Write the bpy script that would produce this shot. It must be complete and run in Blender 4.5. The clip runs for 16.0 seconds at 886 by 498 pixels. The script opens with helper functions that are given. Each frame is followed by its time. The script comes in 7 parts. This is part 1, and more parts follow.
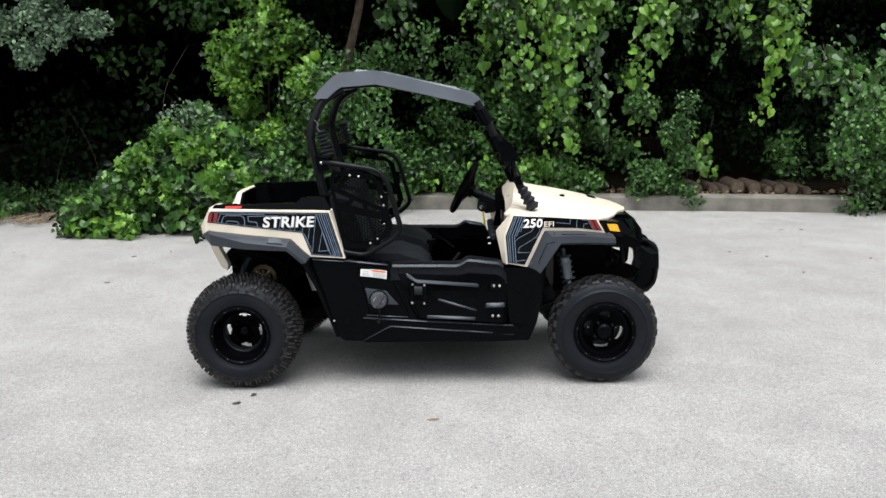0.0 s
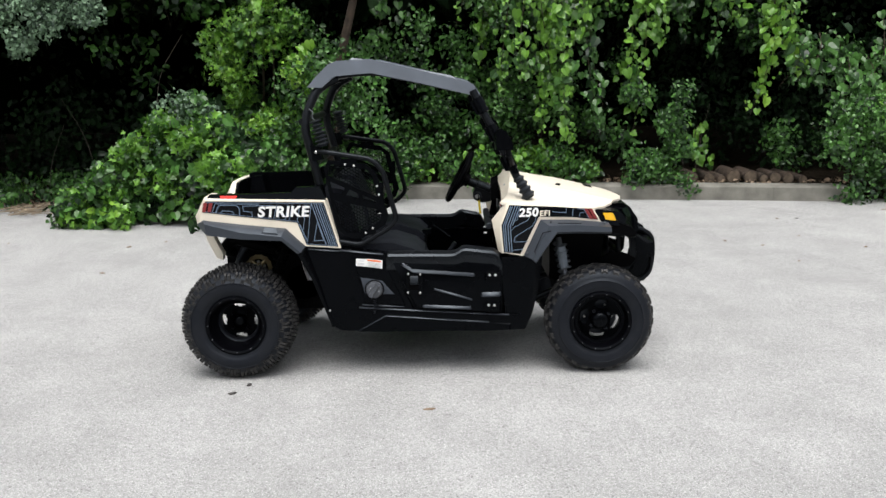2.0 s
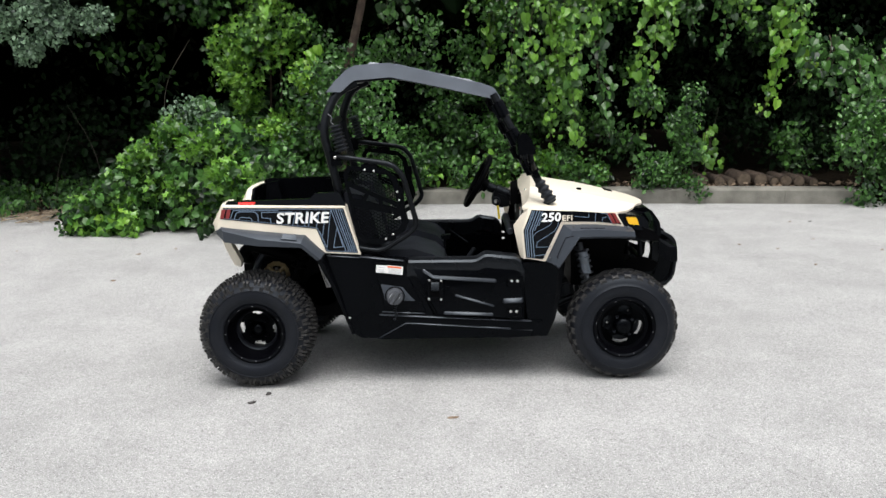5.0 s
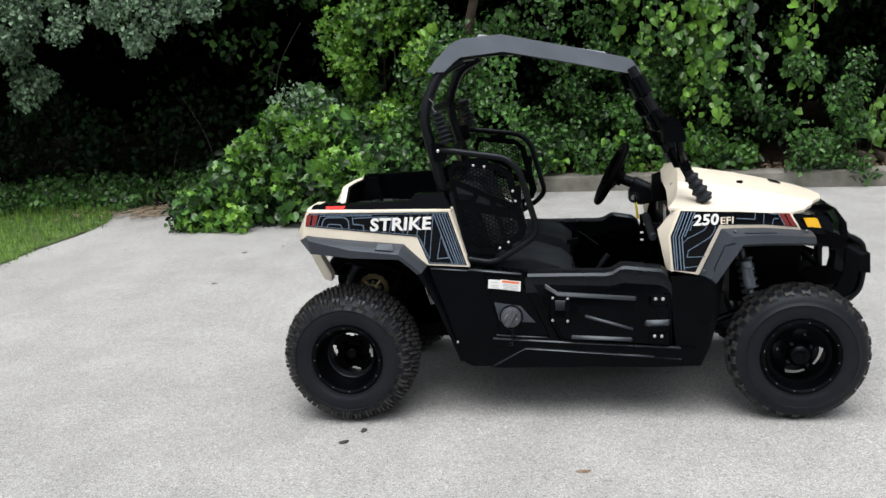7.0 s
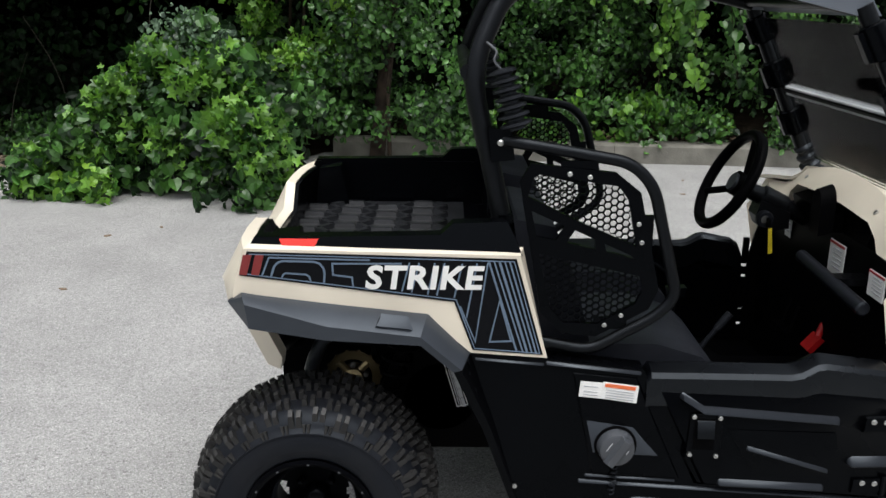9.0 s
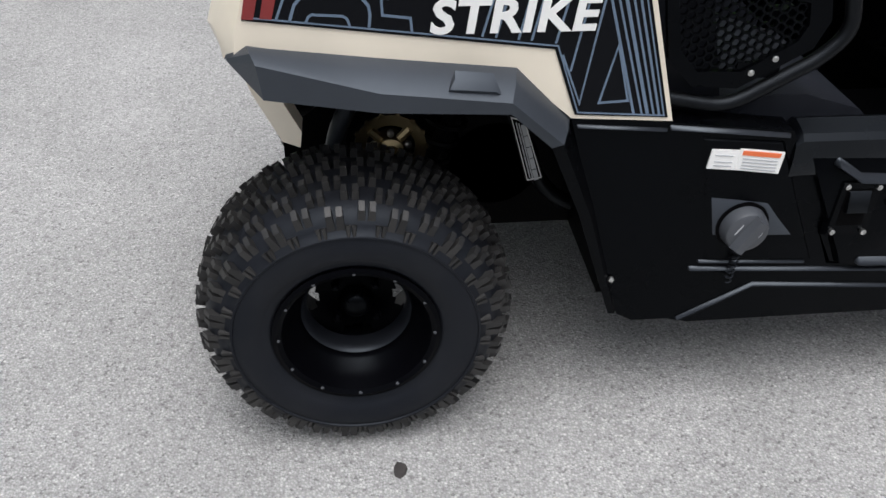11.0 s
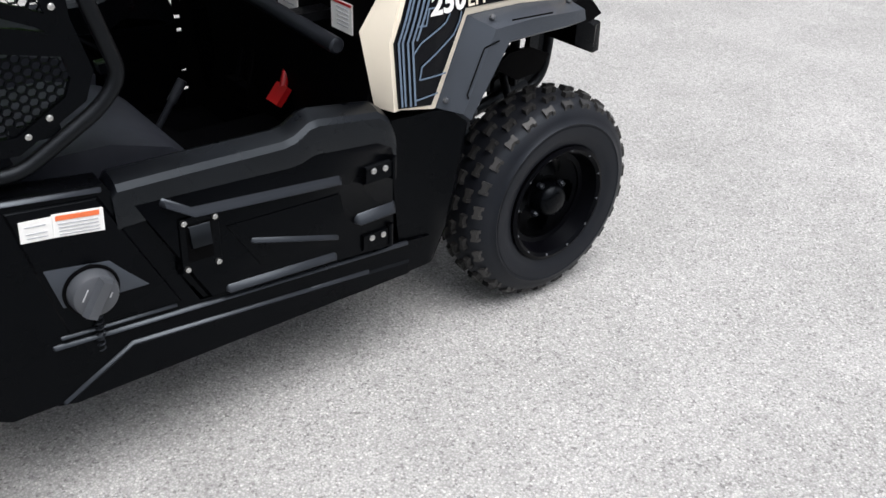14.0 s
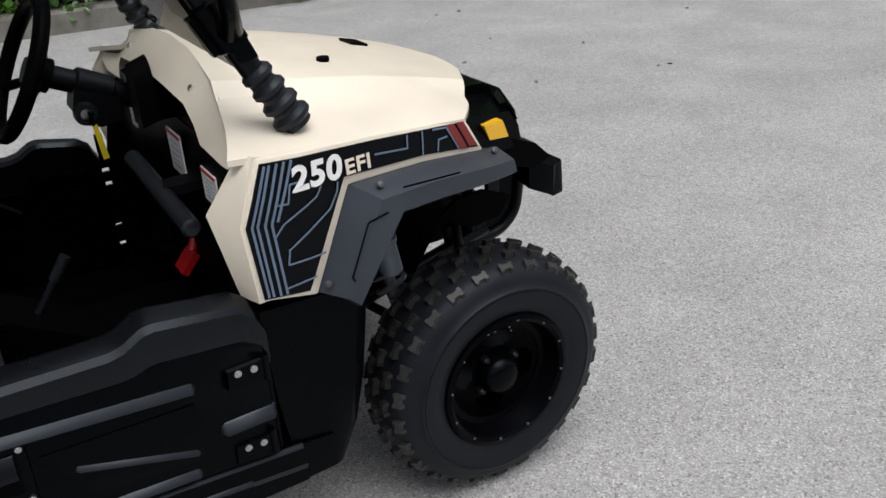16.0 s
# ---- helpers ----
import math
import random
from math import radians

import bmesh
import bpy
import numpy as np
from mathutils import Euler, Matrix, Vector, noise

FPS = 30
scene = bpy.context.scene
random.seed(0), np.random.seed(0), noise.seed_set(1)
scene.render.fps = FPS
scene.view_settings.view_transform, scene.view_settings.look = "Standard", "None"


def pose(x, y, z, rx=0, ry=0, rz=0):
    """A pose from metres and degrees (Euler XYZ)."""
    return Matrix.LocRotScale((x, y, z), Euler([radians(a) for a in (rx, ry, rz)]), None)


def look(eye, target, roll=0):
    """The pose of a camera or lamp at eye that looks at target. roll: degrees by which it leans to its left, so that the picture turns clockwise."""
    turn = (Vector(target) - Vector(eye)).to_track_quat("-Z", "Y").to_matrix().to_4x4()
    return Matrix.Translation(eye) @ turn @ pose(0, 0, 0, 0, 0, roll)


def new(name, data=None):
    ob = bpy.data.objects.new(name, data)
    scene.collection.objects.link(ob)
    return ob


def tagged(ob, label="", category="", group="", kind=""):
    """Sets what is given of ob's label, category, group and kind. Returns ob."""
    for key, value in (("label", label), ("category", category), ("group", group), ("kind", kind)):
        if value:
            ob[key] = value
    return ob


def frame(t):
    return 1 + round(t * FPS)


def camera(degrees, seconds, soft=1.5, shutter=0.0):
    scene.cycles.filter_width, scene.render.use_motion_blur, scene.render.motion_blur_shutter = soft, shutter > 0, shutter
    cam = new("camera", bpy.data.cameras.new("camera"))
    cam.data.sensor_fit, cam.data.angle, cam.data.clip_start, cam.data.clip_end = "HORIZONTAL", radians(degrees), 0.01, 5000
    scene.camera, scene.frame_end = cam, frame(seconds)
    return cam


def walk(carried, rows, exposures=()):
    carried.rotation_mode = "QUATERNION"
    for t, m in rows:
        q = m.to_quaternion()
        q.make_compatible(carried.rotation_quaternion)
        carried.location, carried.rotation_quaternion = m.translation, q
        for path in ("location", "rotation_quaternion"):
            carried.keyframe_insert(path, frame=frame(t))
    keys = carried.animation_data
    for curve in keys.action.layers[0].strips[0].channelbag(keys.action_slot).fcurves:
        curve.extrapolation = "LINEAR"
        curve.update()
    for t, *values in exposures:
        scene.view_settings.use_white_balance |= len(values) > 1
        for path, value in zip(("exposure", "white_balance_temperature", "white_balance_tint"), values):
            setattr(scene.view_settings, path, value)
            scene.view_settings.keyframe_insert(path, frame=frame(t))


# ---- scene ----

cam = camera(54.0, 16.0)
PATH = [
    (0, (0.115, -4.497, 1.47), (0.092, -2.535, 1.08), -0.7),
    (0.5, (0.122, -4.502, 1.467), (0.11, -2.542, 1.069), 0.3),
    (1, (0.124, -4.499, 1.462), (0.121, -2.541, 1.058), 0.4),
    (1.5, (0.115, -4.492, 1.46), (0.101, -2.535, 1.046), 0.8),
    (2, (0.116, -4.488, 1.466), (0.102, -2.531, 1.053), -0.8),
    (2.5, (0.106, -4.481, 1.464), (0.076, -2.521, 1.063), -0.9),
    (3, (0.103, -4.469, 1.464), (0.072, -2.511, 1.055), -1.2),
    (5.5, (0.011, -4.415, 1.458), (-0.003, -2.456, 1.057), -1.1),
    (6, (0.039, -4.349, 1.448), (-0.054, -2.399, 1.016), -2.5),
    (6.5, (0.111, -4.107, 1.459), (-0.22, -2.183, 1.021), -2.0),
    (7, (0.019, -3.728, 1.435), (-0.286, -1.799, 1.001), -3.4),
    (7.5, (-0.071, -3.303, 1.424), (-0.397, -1.375, 1.006), -4.7),
    (8, (-0.188, -2.874, 1.421), (-0.567, -0.969, 0.944), -6.4),
    (8.2, (-0.273, -2.737, 1.397), (-0.55, -0.814, 0.924), -3.4),
    (10.3, (-0.878, -1.649, 1.34), (-0.698, 0.103, 0.393), -0.7),
    (10.5, (-0.877, -1.647, 1.316), (-0.697, 0.065, 0.299), 0.0),
    (11, (-0.884, -1.66, 1.253), (-0.7, -0.044, 0.089), 1.0),
    (11.5, (-0.883, -1.684, 1.214), (-0.703, -0.123, -0.023), 1.7),
    (12, (-0.83, -1.694, 1.209), (-0.492, -0.105, 0.042), 2.0),
    (12.5, (-0.765, -1.714, 1.215), (-0.223, -0.138, 0.11), 1.7),
    (13, (-0.691, -1.718, 1.248), (0.078, -0.234, 0.15), 3.3),
    (13.5, (-0.606, -1.722, 1.245), (0.304, -0.312, 0.157), 2.1),
    (14, (-0.534, -1.748, 1.242), (0.547, -0.427, 0.199), 2.2),
    (14.5, (-0.516, -1.751, 1.249), (0.666, -0.51, 0.217), 3.0),
    (15, (-0.414, -1.758, 1.246), (0.755, -0.492, 0.232), -0.5),
    (15.5, (-0.171, -1.754, 1.257), (0.873, -0.302, 0.36), 0.2),
    (16, (0.003, -1.675, 1.284), (0.917, -0.139, 0.386), -3.2),
]
walk(cam, [(t, look(eye, target, roll)) for t, eye, target, roll in PATH],
     [(0, 1.13, 6450, 10), (6, 1.17, 6450, 10), (6.5, 1.10, 6450, 10), (7, 1.04, 6450, 10), (8, 0.92, 6450, 10), (10.5, 0.70, 6330, 11), (11.5, 0.98, 6300, 12), (13, 1.21, 6300, 12), (14.5, 1.08, 6450, 12), (15.5, 0.63, 6450, 12), (16, 0.56, 6380, 12)])

# ---- world and light: an overcast day, soft light from above ----
world = bpy.data.worlds.new("overcast_sky")
scene.world = world
world.use_nodes = True
wn, wl = world.node_tree.nodes, world.node_tree.links
sky = wn.new("ShaderNodeTexSky")
sky.sky_type, sky.sun_disc = "NISHITA", False
sky.sun_elevation, sky.sun_rotation = radians(71), radians(187)
sky.dust_density, sky.ozone_density = 4.0, 1.0
grey = wn.new("ShaderNodeHueSaturation")
grey.inputs["Saturation"].default_value = 0.22
wl.new(sky.outputs[0], grey.inputs["Color"])
wl.new(grey.outputs[0], wn["Background"].inputs[0])
wn["Background"].inputs[1].default_value = 0.095

sun_data = bpy.data.lights.new("sun", "SUN")
sun_data.energy, sun_data.angle, sun_data.color = 1.5, radians(56), (1.0, 0.985, 0.96)
sun = new("sun", sun_data)
sun.matrix_world = look((0.3, -2.0, 6.0), (0, 0, 0))

# ---- materials ----


def material(name, colour, rough=0.5, metal=0.0, vary=0.15, scale=8.0, bump=0.0, bump_scale=200.0, spec=0.5, coat=0.0,
             colour2=None, island=False, translucent=0.0):
    """A principled material with colour that varies at two scales, and fine relief."""
    m = bpy.data.materials.new(name)
    m.use_nodes = True
    n, l = m.node_tree.nodes, m.node_tree.links
    b = n["Principled BSDF"]
    co = n.new("ShaderNodeTexCoord")
    big = n.new("ShaderNodeTexNoise")
    big.inputs["Scale"].default_value, big.inputs["Detail"].default_value = scale, 6.0
    l.new(co.outputs["Object"], big.inputs["Vector"])
    fine = n.new("ShaderNodeTexNoise")
    fine.inputs["Scale"].default_value, fine.inputs["Detail"].default_value = bump_scale, 3.0
    l.new(co.outputs["Object"], fine.inputs["Vector"])
    mix = n.new("ShaderNodeMix")
    mix.data_type = "RGBA"
    c2 = colour2 or tuple(c * (1 - 2 * vary) for c in colour)
    c1 = colour if colour2 else tuple(min(1, c * (1 + 0.6 * vary)) for c in colour)
    mix.inputs["A"].default_value, mix.inputs["B"].default_value = (*c1, 1), (*c2, 1)
    ramp = n.new("ShaderNodeMapRange")
    ramp.inputs["From Min"].default_value, ramp.inputs["From Max"].default_value = 0.3, 0.75
    if island:
        geo = n.new("ShaderNodeNewGeometry")
        add = n.new("ShaderNodeMath")
        add.operation = "MULTIPLY_ADD"
        add.inputs[1].default_value, add.inputs[2].default_value = 0.55, 0.0
        l.new(geo.outputs["Random Per Island"], add.inputs[0])
        add2 = n.new("ShaderNodeMath")
        add2.operation = "MULTIPLY_ADD"
        add2.inputs[1].default_value = 0.5
        l.new(big.outputs["Fac"], add2.inputs[0])
        l.new(add.outputs[0], add2.inputs[2])
        l.new(add2.outputs[0], ramp.inputs["Value"])
    else:
        l.new(big.outputs["Fac"], ramp.inputs["Value"])
    l.new(ramp.outputs["Result"], mix.inputs["Factor"])
    l.new(mix.outputs["Result"], b.inputs["Base Color"])
    b.inputs["Roughness"].default_value, b.inputs["Metallic"].default_value = rough, metal
    b.inputs["Specular IOR Level"].default_value = spec
    b.inputs["Coat Weight"].default_value = coat
    b.inputs["Coat Roughness"].default_value = 0.15
    rr = n.new("ShaderNodeMapRange")
    rr.inputs["To Min"].default_value, rr.inputs["To Max"].default_value = max(0.02, rough - 0.08), min(1, rough + 0.1)
    l.new(big.outputs["Fac"], rr.inputs["Value"])
    l.new(rr.outputs["Result"], b.inputs["Roughness"])
    if bump:
        bp = n.new("ShaderNodeBump")
        bp.inputs["Strength"].default_value, bp.inputs["Distance"].default_value = 1.0, bump
        l.new(fine.outputs["Fac"], bp.inputs["Height"])
        l.new(bp.outputs["Normal"], b.inputs["Normal"])
    if translucent:
        tr = n.new("ShaderNodeBsdfTranslucent")
        l.new(mix.outputs["Result"], tr.inputs["Color"])
        ms = n.new("ShaderNodeMixShader")
        ms.inputs[0].default_value = translucent
        l.new(b.outputs[0], ms.inputs[1])
        l.new(tr.outputs[0], ms.inputs[2])
        l.new(ms.outputs[0], n["Material Output"].inputs["Surface"])
    return m


def asphalt_material():
    """Pale worn asphalt: fine aggregate of grey, light and rusty grains, broad stains."""
    m = bpy.data.materials.new("worn_asphalt")
    m.use_nodes = True
    n, l = m.node_tree.nodes, m.node_tree.links
    b = n["Principled BSDF"]
    co = n.new("ShaderNodeTexCoord")
    grain = n.new("ShaderNodeTexVoronoi")
    grain.inputs["Scale"].default_value = 205
    l.new(co.outputs["Object"], grain.inputs["Vector"])
    sep = n.new("ShaderNodeSeparateColor")
    l.new(grain.outputs["Color"], sep.inputs[0])
    ramp = n.new("ShaderNodeValToRGB")
    el = ramp.color_ramp.elements
    el[0].position, el[0].color = 0.0, (0.175, 0.173, 0.169, 1)
    el[1].position, el[1].color = 1.0, (0.50, 0.496, 0.482, 1)
    for p, c in ((0.12, (0.295, 0.294, 0.289, 1)), (0.62, (0.350, 0.349, 0.341, 1)), (0.92, (0.385, 0.383, 0.374, 1))):
        e = el.new(p)
        e.color = c
    l.new(sep.outputs[0], ramp.inputs[0])
    broad = n.new("ShaderNodeTexNoise")
    broad.inputs["Scale"].default_value, broad.inputs["Detail"].default_value, broad.inputs["Roughness"].default_value = 0.55, 8, 0.62
    l.new(co.outputs["Object"], broad.inputs["Vector"])
    mid = n.new("ShaderNodeTexNoise")
    mid.inputs["Scale"].default_value, mid.inputs["Detail"].default_value = 2.6, 9
    l.new(co.outputs["Object"], mid.inputs["Vector"])
    tone = n.new("ShaderNodeMapRange")
    tone.inputs["From Min"].default_value, tone.inputs["From Max"].default_value = 0.3, 0.7
    tone.inputs["To Min"].default_value, tone.inputs["To Max"].default_value = 0.92, 1.10
    l.new(broad.outputs["Fac"], tone.inputs["Value"])
    tone2 = n.new("ShaderNodeMapRange")
    tone2.inputs["From Min"].default_value, tone2.inputs["From Max"].default_value = 0.3, 0.7
    tone2.inputs["To Min"].default_value, tone2.inputs["To Max"].default_value = 0.88, 1.07
    l.new(mid.outputs["Fac"], tone2.inputs["Value"])
    mul = n.new("ShaderNodeMath")
    mul.operation = "MULTIPLY"
    l.new(tone.outputs[0], mul.inputs[0])
    l.new(tone2.outputs[0], mul.inputs[1])
    # open joints between the stones, and patches where the binder is worn away
    gap = n.new("ShaderNodeMapRange")
    gap.inputs["From Min"].default_value, gap.inputs["From Max"].default_value = 0.25, 0.68
    gap.inputs["To Min"].default_value, gap.inputs["To Max"].default_value = 1.15, 0.82
    l.new(grain.outputs["Distance"], gap.inputs["Value"])
    clump = n.new("ShaderNodeTexNoise")
    clump.inputs["Scale"].default_value, clump.inputs["Detail"].default_value, clump.inputs["Roughness"].default_value = 26, 5, 0.65
    l.new(co.outputs["Object"], clump.inputs["Vector"])
    patch = n.new("ShaderNodeMapRange")
    patch.inputs["From Min"].default_value, patch.inputs["From Max"].default_value = 0.32, 0.60
    patch.inputs["To Min"].default_value, patch.inputs["To Max"].default_value = 0.95, 1.055
    l.new(clump.outputs["Fac"], patch.inputs["Value"])
    mul2 = n.new("ShaderNodeMath")
    mul2.operation = "MULTIPLY"
    l.new(gap.outputs[0], mul2.inputs[0])
    l.new(patch.outputs[0], mul2.inputs[1])
    mul3 = n.new("ShaderNodeMath")
    mul3.operation = "MULTIPLY"
    l.new(mul.outputs[0], mul3.inputs[0])
    l.new(mul2.outputs[0], mul3.inputs[1])
    scale = n.new("ShaderNodeVectorMath")
    scale.operation = "SCALE"
    l.new(ramp.outputs[0], scale.inputs[0])
    l.new(mul3.outputs[0], scale.inputs["Scale"])
    l.new(scale.outputs[0], b.inputs["Base Color"])
    b.inputs["Roughness"].default_value = 0.85
    b.inputs["Specular IOR Level"].default_value = 0.3
    bp = n.new("ShaderNodeBump")
    bp.inputs["Strength"].default_value, bp.inputs["Distance"].default_value = 0.8, 0.003
    l.new(grain.outputs["Distance"], bp.inputs["Height"])
    l.new(bp.outputs["Normal"], b.inputs["Normal"])
    return m


ASPHALT = asphalt_material()
DARKROAD = material("dark_asphalt", (0.085, 0.085, 0.088), 0.9, vary=0.25, scale=3, bump=0.002, bump_scale=220)
BLACK = material("black_plastic", (0.0009, 0.0010, 0.0015), 0.25, vary=0.2, bump=0.00006, bump_scale=900, spec=0.085)
POLISHED = material("polished_black_plastic", (0.0014, 0.0016, 0.0024), 0.27, vary=0.25, bump=0.00006, bump_scale=900, spec=0.34)
MATT = material("matt_black", (0.0014, 0.0014, 0.0018), 0.45, vary=0.2, bump=0.0001, bump_scale=600, spec=0.035)
ROOFGREY = material("roof_grey_plastic", (0.128, 0.145, 0.172), 0.34, vary=0.1, bump=0.0002, bump_scale=800)
GREY = material("grey_plastic", (0.035, 0.040, 0.049), 0.42, vary=0.18, scale=5, bump=0.0002, bump_scale=800, spec=0.42)
CREAM = material("cream_plastic", (0.785, 0.712, 0.585), 0.36, vary=0.08, scale=4, coat=0.15, bump=0.0002, bump_scale=60)
RUBBER = material("tyre_rubber", (0.0058, 0.0066, 0.0094), 0.48, vary=0.35, scale=14, bump=0.0002, bump_scale=300,
                  colour2=(0.0105, 0.0110, 0.0134), spec=0.20)
TREAD = material("dusty_tread_rubber", (0.0120, 0.0120, 0.0124), 0.42, scale=10, bump=0.0003, bump_scale=300, colour2=(0.0270, 0.0262, 0.0255), island=True, spec=0.36)
GRAPHITE = material("graphite_plastic", (0.010, 0.011, 0.014), 0.38, vary=0.15, spec=0.3)
BOOT = material("boot_rubber", (0.013, 0.014, 0.017), 0.4, vary=0.2, spec=0.3)
MATRUBBER = material("bed_mat_rubber", (0.014, 0.015, 0.017), 0.32, vary=0.3, bump=0.0002, bump_scale=400, spec=0.45)
RIM = material("black_rim", (0.0015, 0.0015, 0.0022), 0.30, vary=0.2, coat=0.0, spec=0.055)
TUBE = material("black_powder_coat", (0.0025, 0.0025, 0.003), 0.34, vary=0.2, bump=0.0003, bump_scale=1200, spec=0.22)
STEEL = material("steel_bolt", (0.62, 0.62, 0.60), 0.3, metal=1.0, vary=0.1)
GOLD = material("zinc_plated_steel", (0.34, 0.27, 0.15), 0.35, metal=1.0, vary=0.2)
ALLOY = material("cast_alloy", (0.20, 0.215, 0.24), 0.45, metal=0.8, vary=0.2)
SLEEVE = material("pale_sleeve_plastic", (0.17, 0.20, 0.235), 0.35, vary=0.2, scale=20)
DECAL = material("decal_black", (0.0025, 0.0032, 0.005), 0.22, vary=0.1, spec=0.13)
LINE = material("decal_blue_grey", (0.12, 0.17, 0.24), 0.3, vary=0.1)
DECALRED = material("decal_dark_red", (0.20, 0.022, 0.022), 0.3, vary=0.1)
WHITE = material("white_print", (0.80, 0.80, 0.78), 0.4, vary=0.03)
PRINT = material("pale_grey_print", (0.45, 0.46, 0.48), 0.5, vary=0.1)
ORANGE = material("orange_print", (0.75, 0.16, 0.05), 0.4, vary=0.05)
REDLENS = material("red_reflector", (0.75, 0.03, 0.02), 0.15, vary=0.05, coat=0.5)
REDPLASTIC = material("red_plastic", (0.42, 0.010, 0.012), 0.35, vary=0.1)
AMBER = material("amber_lens", (0.90, 0.50, 0.01), 0.18, vary=0.08, coat=0.5)
YELLOW = material("yellow_tag", (0.80, 0.62, 0.03), 0.4, vary=0.1)
VINYL = material("seat_vinyl", (0.0195, 0.0215, 0.0275), 0.42, vary=0.25, bump=0.0003, bump_scale=400, spec=0.09)
CAPGREY = material("fuel_cap_grey", (0.058, 0.063, 0.072), 0.4, vary=0.15)
CONCRETE = material("kerb_concrete", (0.205, 0.197, 0.170), 0.85, colour2=(0.082, 0.079, 0.066), scale=5, bump=0.004, bump_scale=60)
BARK = material("bark", (0.055, 0.037, 0.025), 0.9, vary=0.35, scale=12, bump=0.01, bump_scale=40)
LOGEND = material("cut_log_end", (0.11, 0.082, 0.056), 0.85, vary=0.35, scale=18, bump=0.002, bump_scale=120)
TWIG = material("dry_twig", (0.30, 0.24, 0.17), 0.9, vary=0.3)
DEADWOOD = material("grey_dead_wood", (0.075, 0.066, 0.052), 0.9, vary=0.3)
# lighter copy of the black plastic; the ribs' sky highlight is in its colour
RIB_LIT = material("lit_rib_plastic", (0.0095, 0.0102, 0.0130), 0.30, colour2=(0.0042, 0.0048, 0.0066), scale=9, bump=0.0001, bump_scale=500)
for m in (BLACK, POLISHED, RIB_LIT, RUBBER, GREY, TUBE, GRAPHITE, RIM, BOOT):
    m.node_tree.nodes["Principled BSDF"].inputs["Specular Tint"].default_value = (0.80, 0.90, 1.0, 1)
SOIL = material("leaf_litter_soil", (0.016, 0.012, 0.008), 0.95, vary=0.4, scale=6, bump=0.02, bump_scale=25, spec=0.05)
TURF = material("turf", (0.075, 0.130, 0.026), 0.9, vary=0.35, scale=4, bump=0.02, bump_scale=60)
BLADE = material("grass_blade", (0.22, 0.40, 0.055), 0.5, scale=1.1, colour2=(0.055, 0.135, 0.022), island=True, translucent=0.3)
LEAF_BRIGHT = material("bright_leaf", (0.180, 0.385, 0.047), 0.34, scale=1.2, colour2=(0.026, 0.085, 0.013), island=True, translucent=0.30)
LEAF_LIME = material("lime_leaf", (0.26, 0.47, 0.06), 0.38, scale=1.2, colour2=(0.10, 0.27, 0.022), island=True, translucent=0.35)
LEAF_MID = material("mid_green_leaf", (0.088, 0.225, 0.042), 0.34, scale=1.2, colour2=(0.007, 0.028, 0.0065), island=True, translucent=0.22)
# leaf green darkened far below the others to stand for deep shade
LEAF_SHADE = material("shade_leaf", (0.0130, 0.037, 0.0105), 0.5, scale=1.2, colour2=(0.0025, 0.008, 0.0022), island=True, translucent=0.2, spec=0.15)
LEAF_PALE = material("pale_grey_green_leaf", (0.215, 0.335, 0.205), 0.5, scale=1.5, colour2=(0.018, 0.040, 0.022), island=True, translucent=0.25)
DRYLEAF = material("dry_leaf", (0.21, 0.15, 0.10), 0.8, vary=0.3, scale=30)
DARKCHIP = material("dark_bark_chip", (0.045, 0.04, 0.038), 0.9, vary=0.3, scale=30)
# nearly black, so that the sheet itself carries the shade of the wood
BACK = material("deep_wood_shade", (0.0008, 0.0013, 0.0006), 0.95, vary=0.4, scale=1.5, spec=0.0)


def glass_material():
    """Thin clear sheet: lets light straight through, with a faint mirror on it."""
    m = bpy.data.materials.new("clear_screen")
    m.use_nodes = True
    n, l = m.node_tree.nodes, m.node_tree.links
    clear, gloss, mix = n.new("ShaderNodeBsdfTransparent"), n.new("ShaderNodeBsdfGlossy"), n.new("ShaderNodeMixShader")
    clear.inputs["Color"].default_value = (0.93, 0.95, 0.95, 1)
    gloss.inputs["Roughness"].default_value = 0.04
    fres = n.new("ShaderNodeFresnel")
    fres.inputs["IOR"].default_value = 1.08
    l.new(fres.outputs[0], mix.inputs[0])
    l.new(clear.outputs[0], mix.inputs[1])
    l.new(gloss.outputs[0], mix.inputs[2])
    l.new(mix.outputs[0], n["Material Output"].inputs["Surface"])
    return m


GLASS = glass_material()

# ---- mesh helpers ----


def finish(name, bm, mat, smooth=38):
    bmesh.ops.recalc_face_normals(bm, faces=bm.faces)
    me = bpy.data.meshes.new(name)
    bm.to_mesh(me)
    bm.free()
    me.materials.append(mat)
    if smooth:
        me.polygons.foreach_set("use_smooth", [True] * len(me.polygons))
        me.set_sharp_from_angle(angle=radians(smooth))
    return me


def part(name, bm, mat, parent, label="", smooth=38):
    ob = new(name, finish(name, bm, mat, smooth))
    ob.parent = parent
    if label:
        ob["label"] = label
    return ob


def thing(name, label, category, group="", kind="", at=(0, 0, 0)):
    ob = new(name)
    ob.location = at
    return tagged(ob, label, category, group, kind)


def loft(bm, a, b):
    """A closed solid between two loops of as many points."""
    va, vb = [bm.verts.new(p) for p in a], [bm.verts.new(p) for p in b]
    n = len(va)
    bm.faces.new(va)
    bm.faces.new(vb[::-1])
    for i in range(n):
        bm.faces.new((va[i], va[(i + 1) % n], vb[(i + 1) % n], vb[i]))


def prism(bm, poly, y0, y1):
    """A side-view outline of (x, z), drawn out from y0 to y1."""
    loft(bm, [(x, y0, z) for x, z in poly], [(x, y1, z) for x, z in poly])


